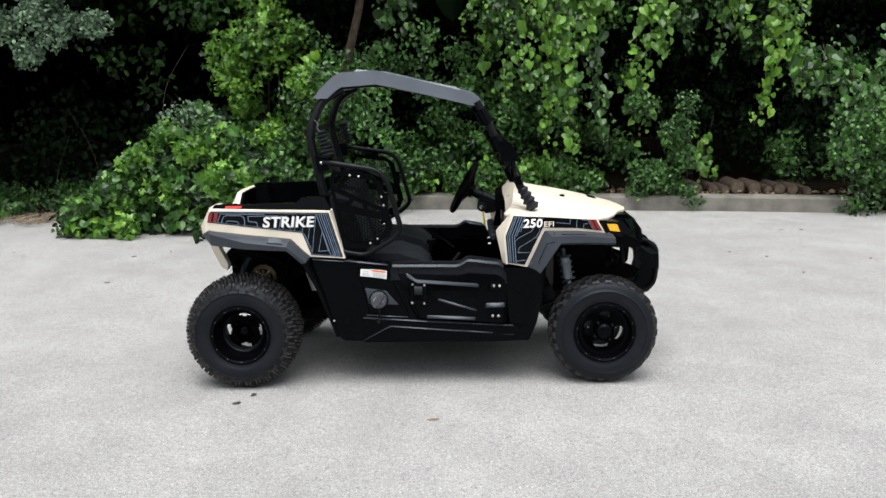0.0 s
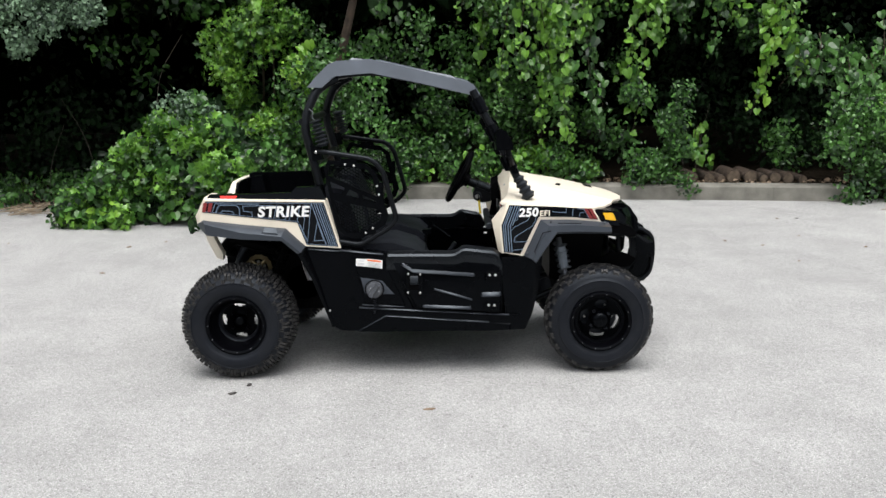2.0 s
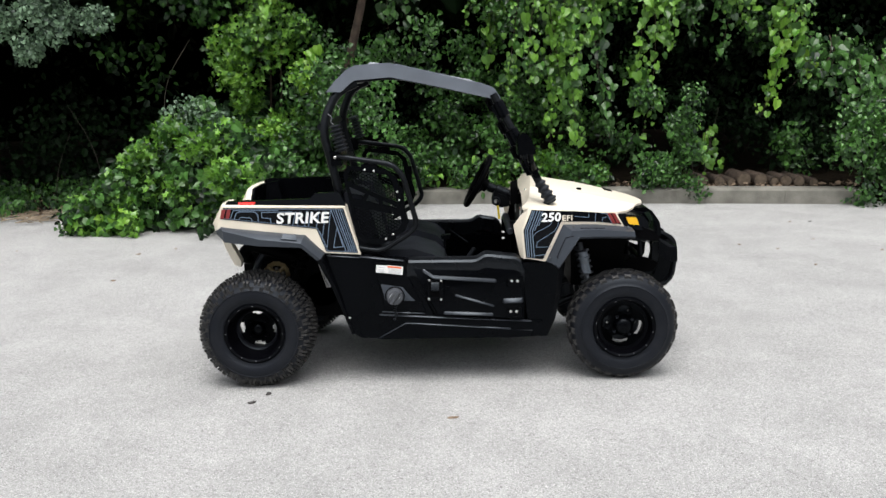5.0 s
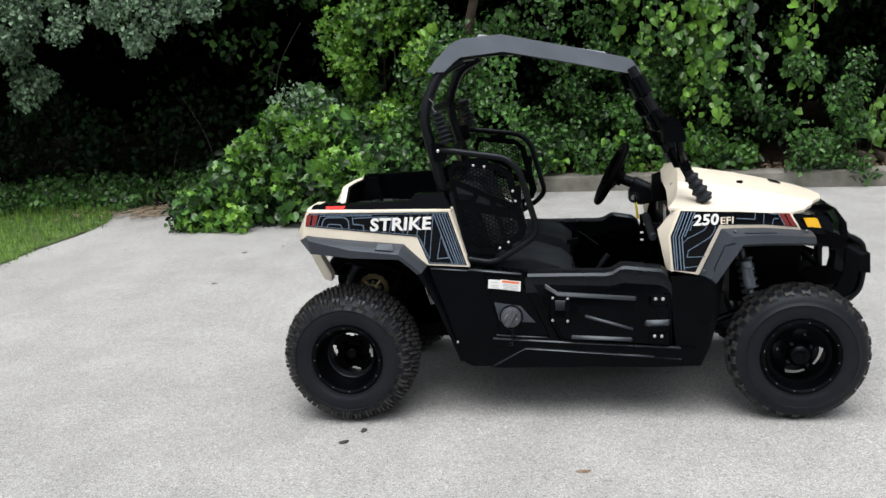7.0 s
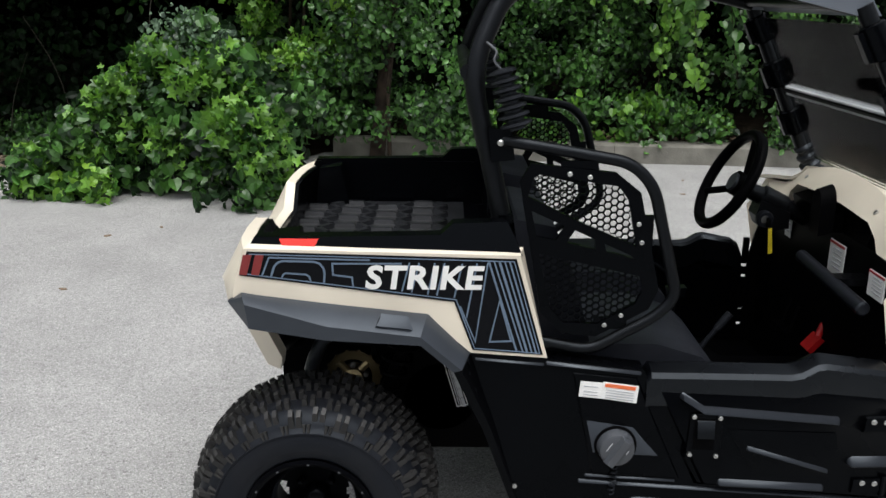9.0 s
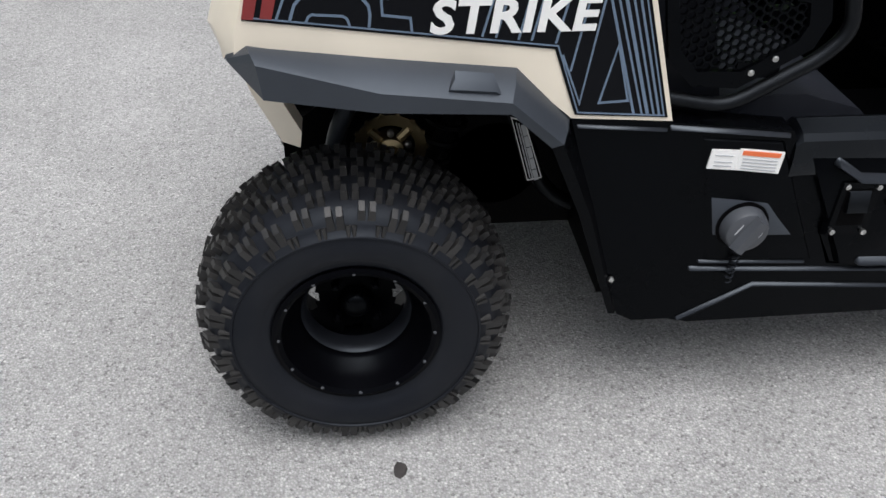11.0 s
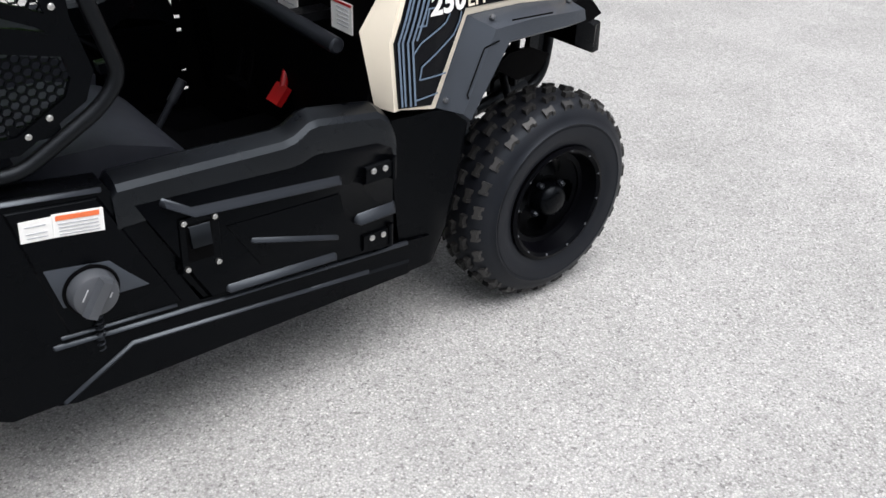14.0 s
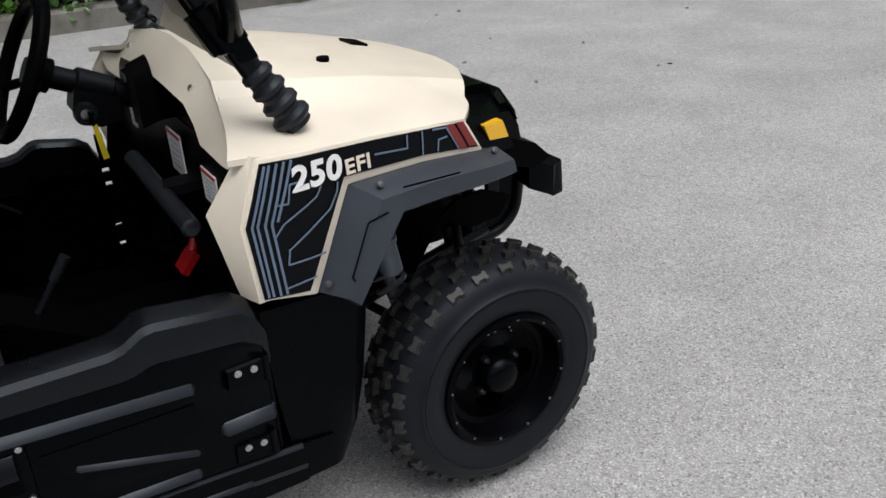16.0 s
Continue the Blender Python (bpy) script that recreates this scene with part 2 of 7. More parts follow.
def box(bm, c, d):
    x, y, z = c
    a, b, e = d[0] / 2, d[1] / 2, d[2] / 2
    loft(bm, [(x - a, y - b, z - e), (x + a, y - b, z - e), (x + a, y + b, z - e), (x - a, y + b, z - e)],
         [(x - a, y - b, z + e), (x + a, y - b, z + e), (x + a, y + b, z + e), (x - a, y + b, z + e)])


def rounded(bm, width=0.004, seg=2, angle=28):
    edges = [e for e in bm.edges if len(e.link_faces) == 2 and e.calc_face_angle(0) > radians(angle)]
    bmesh.ops.recalc_face_normals(bm, faces=bm.faces)
    bmesh.ops.bevel(bm, geom=edges, offset=width, segments=seg, affect="EDGES", profile=0.5, clamp_overlap=True)
    return bm


def curved(points, bend, steps=5):
    """A polyline with its corners rounded."""
    p = [Vector(q) for q in points]
    out = [p[0]]
    for a, b, c in zip(p, p[1:], p[2:]):
        u, v = (a - b), (c - b)
        r = min(bend, u.length * 0.48, v.length * 0.48)
        s, e = b + u.normalized() * r, b + v.normalized() * r
        out += [s * (1 - k) ** 2 + b * 2 * k * (1 - k) + e * k * k for k in (i / steps for i in range(steps + 1))]
    return out + [p[-1]]


def sweep(bm, points, radius, n=10, closed=False):
    """A round tube along a polyline; radius may be a list."""
    p = [Vector(q) for q in points]
    m = len(p)
    rad = radius if isinstance(radius, (list, tuple)) else [radius] * m
    rings, up = [], None
    for i in range(m):
        if closed:
            t = (p[(i + 1) % m] - p[i - 1]).normalized()
        else:
            t = (p[min(i + 1, m - 1)] - p[max(i - 1, 0)]).normalized()
        if up is None:
            up = t.orthogonal().normalized()
        up = (up - t * up.dot(t)).normalized()
        side = t.cross(up)
        rings.append([bm.verts.new(p[i] + (up * math.cos(2 * math.pi * k / n) + side * math.sin(2 * math.pi * k / n)) * rad[i])
                      for k in range(n)])
    for i in range(m if closed else m - 1):
        a, b = rings[i], rings[(i + 1) % m]
        for k in range(n):
            bm.faces.new((a[k], a[(k + 1) % n], b[(k + 1) % n], b[k]))
    if not closed:
        bm.faces.new(rings[0][::-1])
        bm.faces.new(rings[-1])


def rod(bm, a, b, r, n=10):
    sweep(bm, [a, b], r, n)


def lathe(bm, profile, n=48, centre=(0, 0, 0), closed=False):
    """Turns a profile of (radius, y) round the y axis."""
    cx, cy, cz = centre
    rings = []
    for r, y in profile:
        if r < 1e-5:
            rings.append([bm.verts.new((cx, cy + y, cz))])
        else:
            rings.append([bm.verts.new((cx + r * math.cos(2 * math.pi * k / n), cy + y, cz + r * math.sin(2 * math.pi * k / n)))
                          for k in range(n)])
    pairs = list(zip(rings, rings[1:])) + ([(rings[-1], rings[0])] if closed else [])
    for a, b in pairs:
        for k in range(n):
            j = (k + 1) % n
            if len(a) == 1 and len(b) == 1:
                continue
            if len(a) == 1:
                bm.faces.new((a[0], b[j], b[k]))
            elif len(b) == 1:
                bm.faces.new((a[k], a[j], b[0]))
            else:
                bm.faces.new((a[k], a[j], b[j], b[k]))


def bolt(bm, c, r=0.006, h=0.005, axis=(0, -1, 0), n=8):
    """A domed bolt head that stands on c along the axis."""
    c, a = Vector(c), Vector(axis).normalized()
    sweep(bm, [c - a * 0.004, c + a * h * 0.6, c + a * h], [r, r, r * 0.55], n)


def strip(bm, pts, width, y, thick=0.0012, depth=None):
    """A flat printed line along (x, z) points on the near side, mitred at its corners; depth gives y for a point."""
    p = [Vector(q) for q in pts]
    ring = len(p) > 3 and (p[0] - p[-1]).length < 1e-6
    if ring:
        p = p[:-1]
    if depth:
        fine = []
        for a, b in zip(p, p[1:] + ([p[0]] if ring else [])):
            k = max(1, int((b - a).length / 0.02))
            fine += [a.lerp(b, i / k) for i in range(k)]
        p = fine if ring else fine + [p[-1]]
    f, n, rows = depth or (lambda x, z: y), len(p), []
    for i in range(n):
        before = p[i] - p[i - 1] if ring or i else p[1] - p[0]
        after = p[(i + 1) % n] - p[i] if ring or i < n - 1 else before
        na, nb = Vector((-before.y, before.x)).normalized(), Vector((-after.y, after.x)).normalized()
        m = (na + nb).normalized() if (na + nb).length > 1e-4 else na
        m *= width / 2 / max(0.4, m.dot(na))
        rows.append([bm.verts.new((q.x, f(q.x, q.y) - d, q.y)) for q, d in ((p[i] + m, thick), (p[i] - m, thick), (p[i] - m, 0.0), (p[i] + m, 0.0))])
    for i in range(n if ring else n - 1):
        a, b = rows[i], rows[(i + 1) % n]
        for k in range(4):
            bm.faces.new((a[k], a[(k + 1) % 4], b[(k + 1) % 4], b[k]))
    if not ring:
        bm.faces.new(rows[0])
        bm.faces.new(rows[-1][::-1])


def lettering(name, text, mat, parent, x0, x1, z0, z1, y, lean=0.0, heavy=0.0, tilt=0.0, depth=None):
    """Raised print that fills the box x0..x1, z0..z1 on the near side."""
    cu = bpy.data.curves.new(name, "FONT")
    cu.body, cu.extrude, cu.offset, cu.shear, cu.resolution_u = text, 0.004, heavy, lean, 3
    cu.space_character = 1.06
    tmp = new(name, cu)
    bpy.context.view_layer.update()
    me = bpy.data.meshes.new_from_object(tmp.evaluated_get(bpy.context.evaluated_depsgraph_get()))
    bpy.data.objects.remove(tmp)
    bpy.data.curves.remove(cu)
    xs, ys = [v.co.x for v in me.vertices], [v.co.y for v in me.vertices]
    ax, bx, ay, by = min(xs), max(xs), min(ys), max(ys)
    f = depth or (lambda x, z: y)
    for v in me.vertices:
        x = x0 + (v.co.x - ax) / (bx - ax) * (x1 - x0)
        z = z0 + (v.co.y - ay) / (by - ay) * (z1 - z0) + tilt * (x - x0)
        v.co = (x, f(x, z) - (0.0016 if v.co.z > 0 else 0.0), z)
    me.materials.clear()
    me.materials.append(mat)
    ob = new(name, me)
    ob.parent = parent
    return ob

# ---- ground ----


def sheet(name, outline, z, mat, label, category, kind="structure"):
    bm = bmesh.new()
    bm.faces.new([bm.verts.new((x, y, z)) for x, y in outline])
    ob = new(name, finish(name, bm, mat, 0))
    return tagged(ob, label, category, kind=kind)


sheet("ground", [(-120, -120), (120, -120), (120, 120), (-120, 120)], 0.0, ASPHALT, "pale grey worn asphalt with fine aggregate", "ground")

sheet("road", [(5.72, -60), (60, -60), (60, 4.5), (5.72, 4.5)], 0.004, DARKROAD, "darker grey newer asphalt beside the lot", "road")

# ---- the utility vehicle: x ahead, y to its other side, z up ----
car = thing("utility_vehicle", "cream and black two-seat off-road utility vehicle with roof", "utility vehicle")


def lug(bm, a, r0, r1, y, wt, wy, slope=0.0, top=0.78):
    """A tread block at the angle a; slope lowers its outer side."""
    vs = []
    for r, k in ((r0, 1.0), (r1, top)):
        for st, sy in ((-1, -1), (1, -1), (1, 1), (-1, 1)):
            rr = r - slope * sy * wy / 2
            t = st * wt / 2 * k
            vs.append(bm.verts.new((rr * math.cos(a) - t * math.sin(a), y + sy * wy / 2 * k, rr * math.sin(a) + t * math.cos(a))))
    for q in ((4, 5, 6, 7), (0, 1, 5, 4), (1, 2, 6, 5), (2, 3, 7, 6), (3, 0, 4, 7)):
        bm.faces.new([vs[i] for i in q])


def foot(bm, a, p, q, w, h):
    """A tapered rib that lies on the shoulder at the angle a, from p to q as (radius, y)."""
    ca, sa = math.cos(a), math.sin(a)
    d = Vector((q[0] - p[0], q[1] - p[1])).normalized()
    nr = Vector((abs(d.y), math.copysign(abs(d.x), q[1])))
    lo, hi = [], []
    for (r, y), k in ((p, 1.0), (q, 0.55)):
        for t in (-w * k / 2, w * k / 2):
            lo.append((r * ca - t * sa, y, r * sa + t * ca))
            rr, yy, t2 = r + nr.x * h * k, y + nr.y * h * k, t * 0.6
            hi.append((rr * ca - t2 * sa, yy, rr * sa + t2 * ca))
    order = (0, 1, 3, 2)
    loft(bm, [lo[i] for i in order], [hi[i] for i in order])


def tyre_mesh(R, half, bead, rear):
    """A knobby tyre; its outer side looks to -y."""
    bm = bmesh.new()
    c = R - (0.016 if rear else 0.013)
    prof = [(bead, -half * 0.80), (bead + 0.006, -half * 0.865), (bead + 0.013, -half * 0.905), (bead + 0.017, -half * 0.905), (bead + 0.024, -half * 0.950), (bead + 0.038, -half * 0.985),
            (bead + 0.056, -half * 1.0), (c - 0.062, -half * 0.992), (c - 0.055, -half * 0.980), (c - 0.0535, -half * 1.0), (c - 0.0505, -half * 1.0), (c - 0.049, -half * 0.960), (c - 0.036, -half * 0.915),
            (c - 0.024, -half * 0.85), (c - 0.014, -half * 0.75), (c - 0.006, -half * 0.58), (c - 0.002, -half * 0.33), (c, 0)]
    prof += [(r, -y) for r, y in prof[-2::-1]]
    prof += [(bead - 0.006, half * 0.78), (bead - 0.006, -half * 0.78)]
    lathe(bm, prof, 72, closed=True)
    carcass = finish("tyre", bm, RUBBER, 50)
    bm = bmesh.new()
    if rear:
        n = 30
        for j, y0 in enumerate((-0.104, -0.075, -0.045, -0.015, 0.015, 0.045, 0.075, 0.104)):
            s = math.copysign(1, y0)
            for k in range(n):
                y = y0 + (0.003 if k % 2 else -0.003)
                ay = abs(y)
                drop = 0.026 * (ay / 0.106) ** 3.0
                sl = s * (0.50 if ay > 0.085 else 0.26 if ay > 0.055 else 0.08 if ay > 0.03 else 0.0)
                a = 2 * math.pi * (k + 0.5 * (j % 2)) / n
                for d in (-1, 1):
                    jit = 0.0014 * math.sin(7 * k + 3 * j + d)
                    lug(bm, a + d * 0.034, c - 0.012 - drop, R - drop + jit, y, 0.0138, 0.0195, slope=sl, top=0.70)
        for s in (-1, 1):
            for k in range(n):
                for d in (-1, 1):
                    a = 2 * math.pi * (k + (0.5 if s > 0 else 0.0) + 0.5) / n
                    foot(bm, a + d * 0.021, (c - 0.034, s * 0.1130), (c - 0.054, s * 0.1195), 0.0095, 0.0075)
    else:
        n = 26
        for j, y in enumerate((-0.064, -0.033, 0.0, 0.033, 0.064)):
            s = -1 if y < 0 else 1
            drop = 0.0175 * (abs(y) / 0.064) ** 2.2
            sl = s * (0.62 if abs(y) > 0.05 else 0.10 if y else 0.0)
            for k in range(n):
                a = 2 * math.pi * (k + 0.5 * (j % 2)) / n
                lug(bm, a, c - 0.010 - drop, R - drop - 0.001, y, 0.026, 0.0100, slope=sl, top=0.86)
                for d in (-1, 1):
                    lug(bm, a + d * 0.044, c - 0.010 - drop, R - drop - 0.001, y, 0.0095, 0.0165, slope=sl, top=0.80)
    return carcass, finish("tread", bm, TREAD, 40)


def wheel_disc(bm, r_out, y, holes, size, turn, thick=0.006):
    """A pressed disc with kidney-shaped holes round its hub."""
    nr, na = 12, 96
    rs = [0.026 + (r_out - 0.026) * i / nr for i in range(nr + 1)]
    grid = [[bm.verts.new((r * math.cos(2 * math.pi * k / na), y + 0.010 * math.sin(math.pi * (r - 0.026) / (r_out - 0.026)),
                           r * math.sin(2 * math.pi * k / na))) for k in range(na)] for r in rs]
    for i in range(nr):
        rm = (rs[i] + rs[i + 1]) / 2
        for k in range(na):
            am = 2 * math.pi * (k + 0.5) / na + turn
            d = abs((am * holes / (2 * math.pi)) % 1 - 0.5) * 2 * math.pi / holes
            u, v = d * rm / size[0], (rm - size[2]) / size[1]
            if u * u + v * v < 1:
                continue
            bm.faces.new((grid[i][k], grid[i][(k + 1) % na], grid[i + 1][(k + 1) % na], grid[i + 1][k]))
    bmesh.ops.solidify(bm, geom=bm.faces[:], thickness=thick)


def wheel(x, z, s, R, half, rear, turn):
    """One wheel with its tyre, rim, disc, bolts and hub cap; s is the side."""
    y = s * (0.549 - half) if rear else s * (0.507 - half)
    hub = new("wheel")
    hub.parent = car
    hub.location = (x, y, z)
    hub.rotation_euler = (0, radians(turn), 0 if s < 0 else math.pi)
    tyre, tread = new("tyre", TYRES[rear][0]), new("tread", TYRES[rear][1])
    tyre.parent = tread.parent = hub
    tagged(tread, "moulded rubber tread blocks", kind="stuff")
    for nm, me, lab in RIMS[rear]:
        ob = new(nm, me)
        ob.parent = hub
        if lab:
            ob["label"] = lab


def rim_meshes(half, bead, rear):
    out = []
    deep = -0.012 if rear else -half + 0.048
    e = -half * 0.84
    bm = bmesh.new()
    lathe(bm, [(bead + 0.004, e - 0.004), (bead + 0.006, e - 0.010), (bead - 0.002, e - 0.013), (bead - 0.010, e - 0.008), (bead - 0.016, e + 0.012),
               (bead - 0.022, e + 0.028), (bead - 0.034, e + 0.045 if rear else e + 0.03), (bead - (0.040 if rear else 0.036), e + 0.054 if rear else half * 0.28), (bead - (0.041 if rear else 0.036), half * 0.1 if rear else half * 0.3),
               (bead - 0.02, half * 0.8), (bead + 0.004, half * 0.86), (bead + 0.004, half * 0.7), (bead - 0.03, half * 0.2),
               (bead - 0.026, e + 0.05), (bead + 0.004, e + 0.006)], 64, closed=True)
    out.append(("rim", finish("rim", bm, RIM, 40), ""))
    if rear:
        # lighter ring: the light that the step's lip catches is put into the colour
        bm = bmesh.new()
        lathe(bm, [(0.102, -0.052), (0.095, -0.047), (0.089, -0.034), (0.088, -0.012), (0.102, -0.012)], 64, closed=True)
        out.append(("rim_step", finish("rim_step", bm, GRAPHITE, 40), "step inside the rim, lighter graphite for the light on its lip"))
    bm = bmesh.new()
    wheel_disc(bm, bead - 0.030, deep, 4, (0.030, 0.013, 0.082) if rear else (0.036, 0.021, 0.076), math.pi / 4)
    out.append(("wheel_disc", finish("wheel_disc", bm, RIM, 40), "black pressed disc with four oval holes"))
    bm = bmesh.new()
    h = deep - (0.020 if rear else 0.030)
    k = 1.0 if rear else 1.45
    lathe(bm, [(0.0, h - 0.008), (0.016 * k, h - 0.008), (0.024 * k, h - 0.002), (0.029 * k, h + 0.010), (0.034 * k, deep + 0.012), (0.0, deep + 0.012)], 32)
    out.append(("hub_cap", finish("hub_cap", bm, BLACK, 40), "domed black hub cap"))
    for k in range(12):
        a = 2 * math.pi * k / 12
        bm = bmesh.new()
        bolt(bm, ((bead - 0.004) * math.cos(a), e - 0.010, (bead - 0.004) * math.sin(a)), 0.0035, 0.003)
        out.append(("rim_bolt", finish("rim_bolt", bm, CAPGREY, 30), ""))
    for k in range(4):
        a = 2 * math.pi * (k + 0.5) / 4
        bm = bmesh.new()
        bolt(bm, (0.050 * math.cos(a), deep - 0.003, 0.050 * math.sin(a)), 0.008, 0.013, n=6)
        out.append(("wheel_nut", finish("wheel_nut", bm, RIM if rear else GRAPHITE, 30), ""))
    return out


TYRES = {True: tyre_mesh(0.277, 0.125, 0.137, True), False: tyre_mesh(0.266, 0.088, 0.140, False)}
RIMS = {True: rim_meshes(0.125, 0.137, True), False: rim_meshes(0.088, 0.140, False)}
REAR_X, FRONT_X = -0.900, 0.836
wheel(REAR_X, 0.272, -1, 0.279, 0.125, True, 0)
wheel(REAR_X + 0.07, 0.272, 1, 0.279, 0.125, True, 50)
wheel(FRONT_X, 0.261, -1, 0.268, 0.088, False, 10)
wheel(FRONT_X, 0.261, 1, 0.268, 0.088, False, 35)

# chassis, axles and springs
BRAKE = (-0.826, -0.300, 0.500)
bm = bmesh.new()
for s in (-1, 1):
    sweep(bm, curved([(-1.0, s * 0.16, 0.62), (-0.62, s * 0.18, 0.56), (-0.5, s * 0.2, 0.30), (0.48, s * 0.2, 0.27), (0.66, s * 0.17, 0.34), (1.02, s * 0.16, 0.42)], 0.08), 0.017)
    sweep(bm, curved([(-0.98, s * 0.30, 0.72), (-0.5, s * 0.32, 0.70), (-0.46, s * 0.40, 0.60)], 0.06), 0.014)
    sweep(bm, curved([(0.48, s * 0.22, 0.75), (0.62, s * 0.19, 0.66), (1.0, s * 0.17, 0.62)], 0.06), 0.015)
    rod(bm, (0.66, s * 0.17, 0.34), (0.64, s * 0.18, 0.66), 0.013)
    rod(bm, (0.98, s * 0.16, 0.42), (0.97, s * 0.17, 0.62), 0.013)
for x, z in ((-0.98, 0.66), (-0.55, 0.45), (0.3, 0.27), (0.66, 0.4), (1.0, 0.5)):
    rod(bm, (x, -0.18, z), (x, 0.18, z), 0.013)
box(bm, (0.82, 0, 0.44), (0.30, 0.24, 0.08))
part("chassis_frame", bm, TUBE, car)
bm = bmesh.new()
box(bm, (-0.62, 0.01, 0.46), (0.32, 0.42, 0.40))
lathe(bm, [(0, -0.20), (0.09, -0.20), (0.10, -0.18), (0.10, -0.12), (0, -0.12)], 28, (-0.62, 0, 0.40))
rounded(bm, 0.012)
part("engine", bm, MATT, car)
# plate added under the engine to block light from the far side
bm = bmesh.new()
box(bm, (-0.68, 0.01, 0.285), (0.40, 0.34, 0.026))
rounded(bm, 0.01)
part("belly_light_block", bm, MATT, car)
bm = bmesh.new()
box(bm, (-0.93, 0.04, 0.46), (0.20, 0.30, 0.28))
rounded(bm, 0.02)
part("muffler", bm, MATT, car)
bm = bmesh.new()
sweep(bm, curved([(-0.98, -0.20, 0.56), (-0.99, -0.32, 0.60), (-0.93, -0.34, 0.66), (-0.84, -0.32, 0.62), (-0.74, -0.24, 0.58)], 0.07), 0.028, 14)
part("exhaust_pipe", bm, MATT, car)
bm = bmesh.new()
lathe(bm, [(0.022, -0.42), (0.022, 0.42), (0, 0.42)], 16, (REAR_X, 0, 0.275))
for s in (-1, 1):
    sweep(bm, [(-0.48, s * 0.13, 0.36), (REAR_X, s * 0.14, 0.29)], 0.022)
part("rear_axle", bm, MATT, car)
bx, by, bz = BRAKE
bm = bmesh.new()
lathe(bm, [(0.044, 0), (0.064, 0), (0.064, 0.005), (0.044, 0.005)], 40, BRAKE, closed=True)
for k in range(4):
    a = 2 * math.pi * (k + 0.5) / 4
    rod(bm, (bx + 0.018 * math.cos(a), by + 0.003, bz + 0.018 * math.sin(a)), (bx + 0.05 * math.cos(a), by + 0.003, bz + 0.05 * math.sin(a)), 0.009, 8)
for k in range(14):
    a = 2 * math.pi * k / 14
    rod(bm, (bx + 0.063 * math.cos(a), by, bz + 0.063 * math.sin(a)), (bx + 0.063 * math.cos(a), by + 0.005, bz + 0.063 * math.sin(a)), 0.005, 8)
disc = part("brake_disc", bm, GOLD, car, "gold zinc-plated brake disc with a wavy rim")
bm = bmesh.new()
lathe(bm, [(0, -0.040), (0.012, -0.040), (0.015, -0.020), (0.024, -0.014), (0.024, 0.03), (0, 0.03)], 24, BRAKE)
part("disc_hub", bm, GOLD, disc)
for k in range(5):
    a = 2 * math.pi * k / 5 + 0.3
    bm = bmesh.new()
    bolt(bm, (bx + 0.032 * math.cos(a), by - 0.006, bz + 0.032 * math.sin(a)), 0.0065, 0.008)
    part("disc_bolt", bm, STEEL, disc)
bm = bmesh.new()
sweep(bm, curved([(bx + 0.02, by + 0.02, bz + 0.130), (bx - 0.060, by - 0.01, bz + 0.115), (bx - 0.100, by - 0.02, bz + 0.03), (bx - 0.105, by - 0.02, bz - 0.12)], 0.05), 0.016, 12)
part("vent_hose", bm, BOOT, car, "bent black rubber hose")


def coil(bm, a, b, r, turns, wire):
    a, b = Vector(a), Vector(b)
    d = (b - a)
    u = d.orthogonal().normalized()
    v = d.normalized().cross(u)
    n = int(turns * 14)
    sweep(bm, [a + d * i / n + (u * math.cos(2 * math.pi * i / 14) + v * math.sin(2 * math.pi * i / 14)) * r for i in range(n + 1)], wire, 6)


def fixing(name, at, r, h, axis, parent, mat=STEEL):
    """One bolt or screw head as a part of its own."""
    one = bmesh.new()
    bolt(one, at, r, h, axis)
    part(name, one, mat, parent)


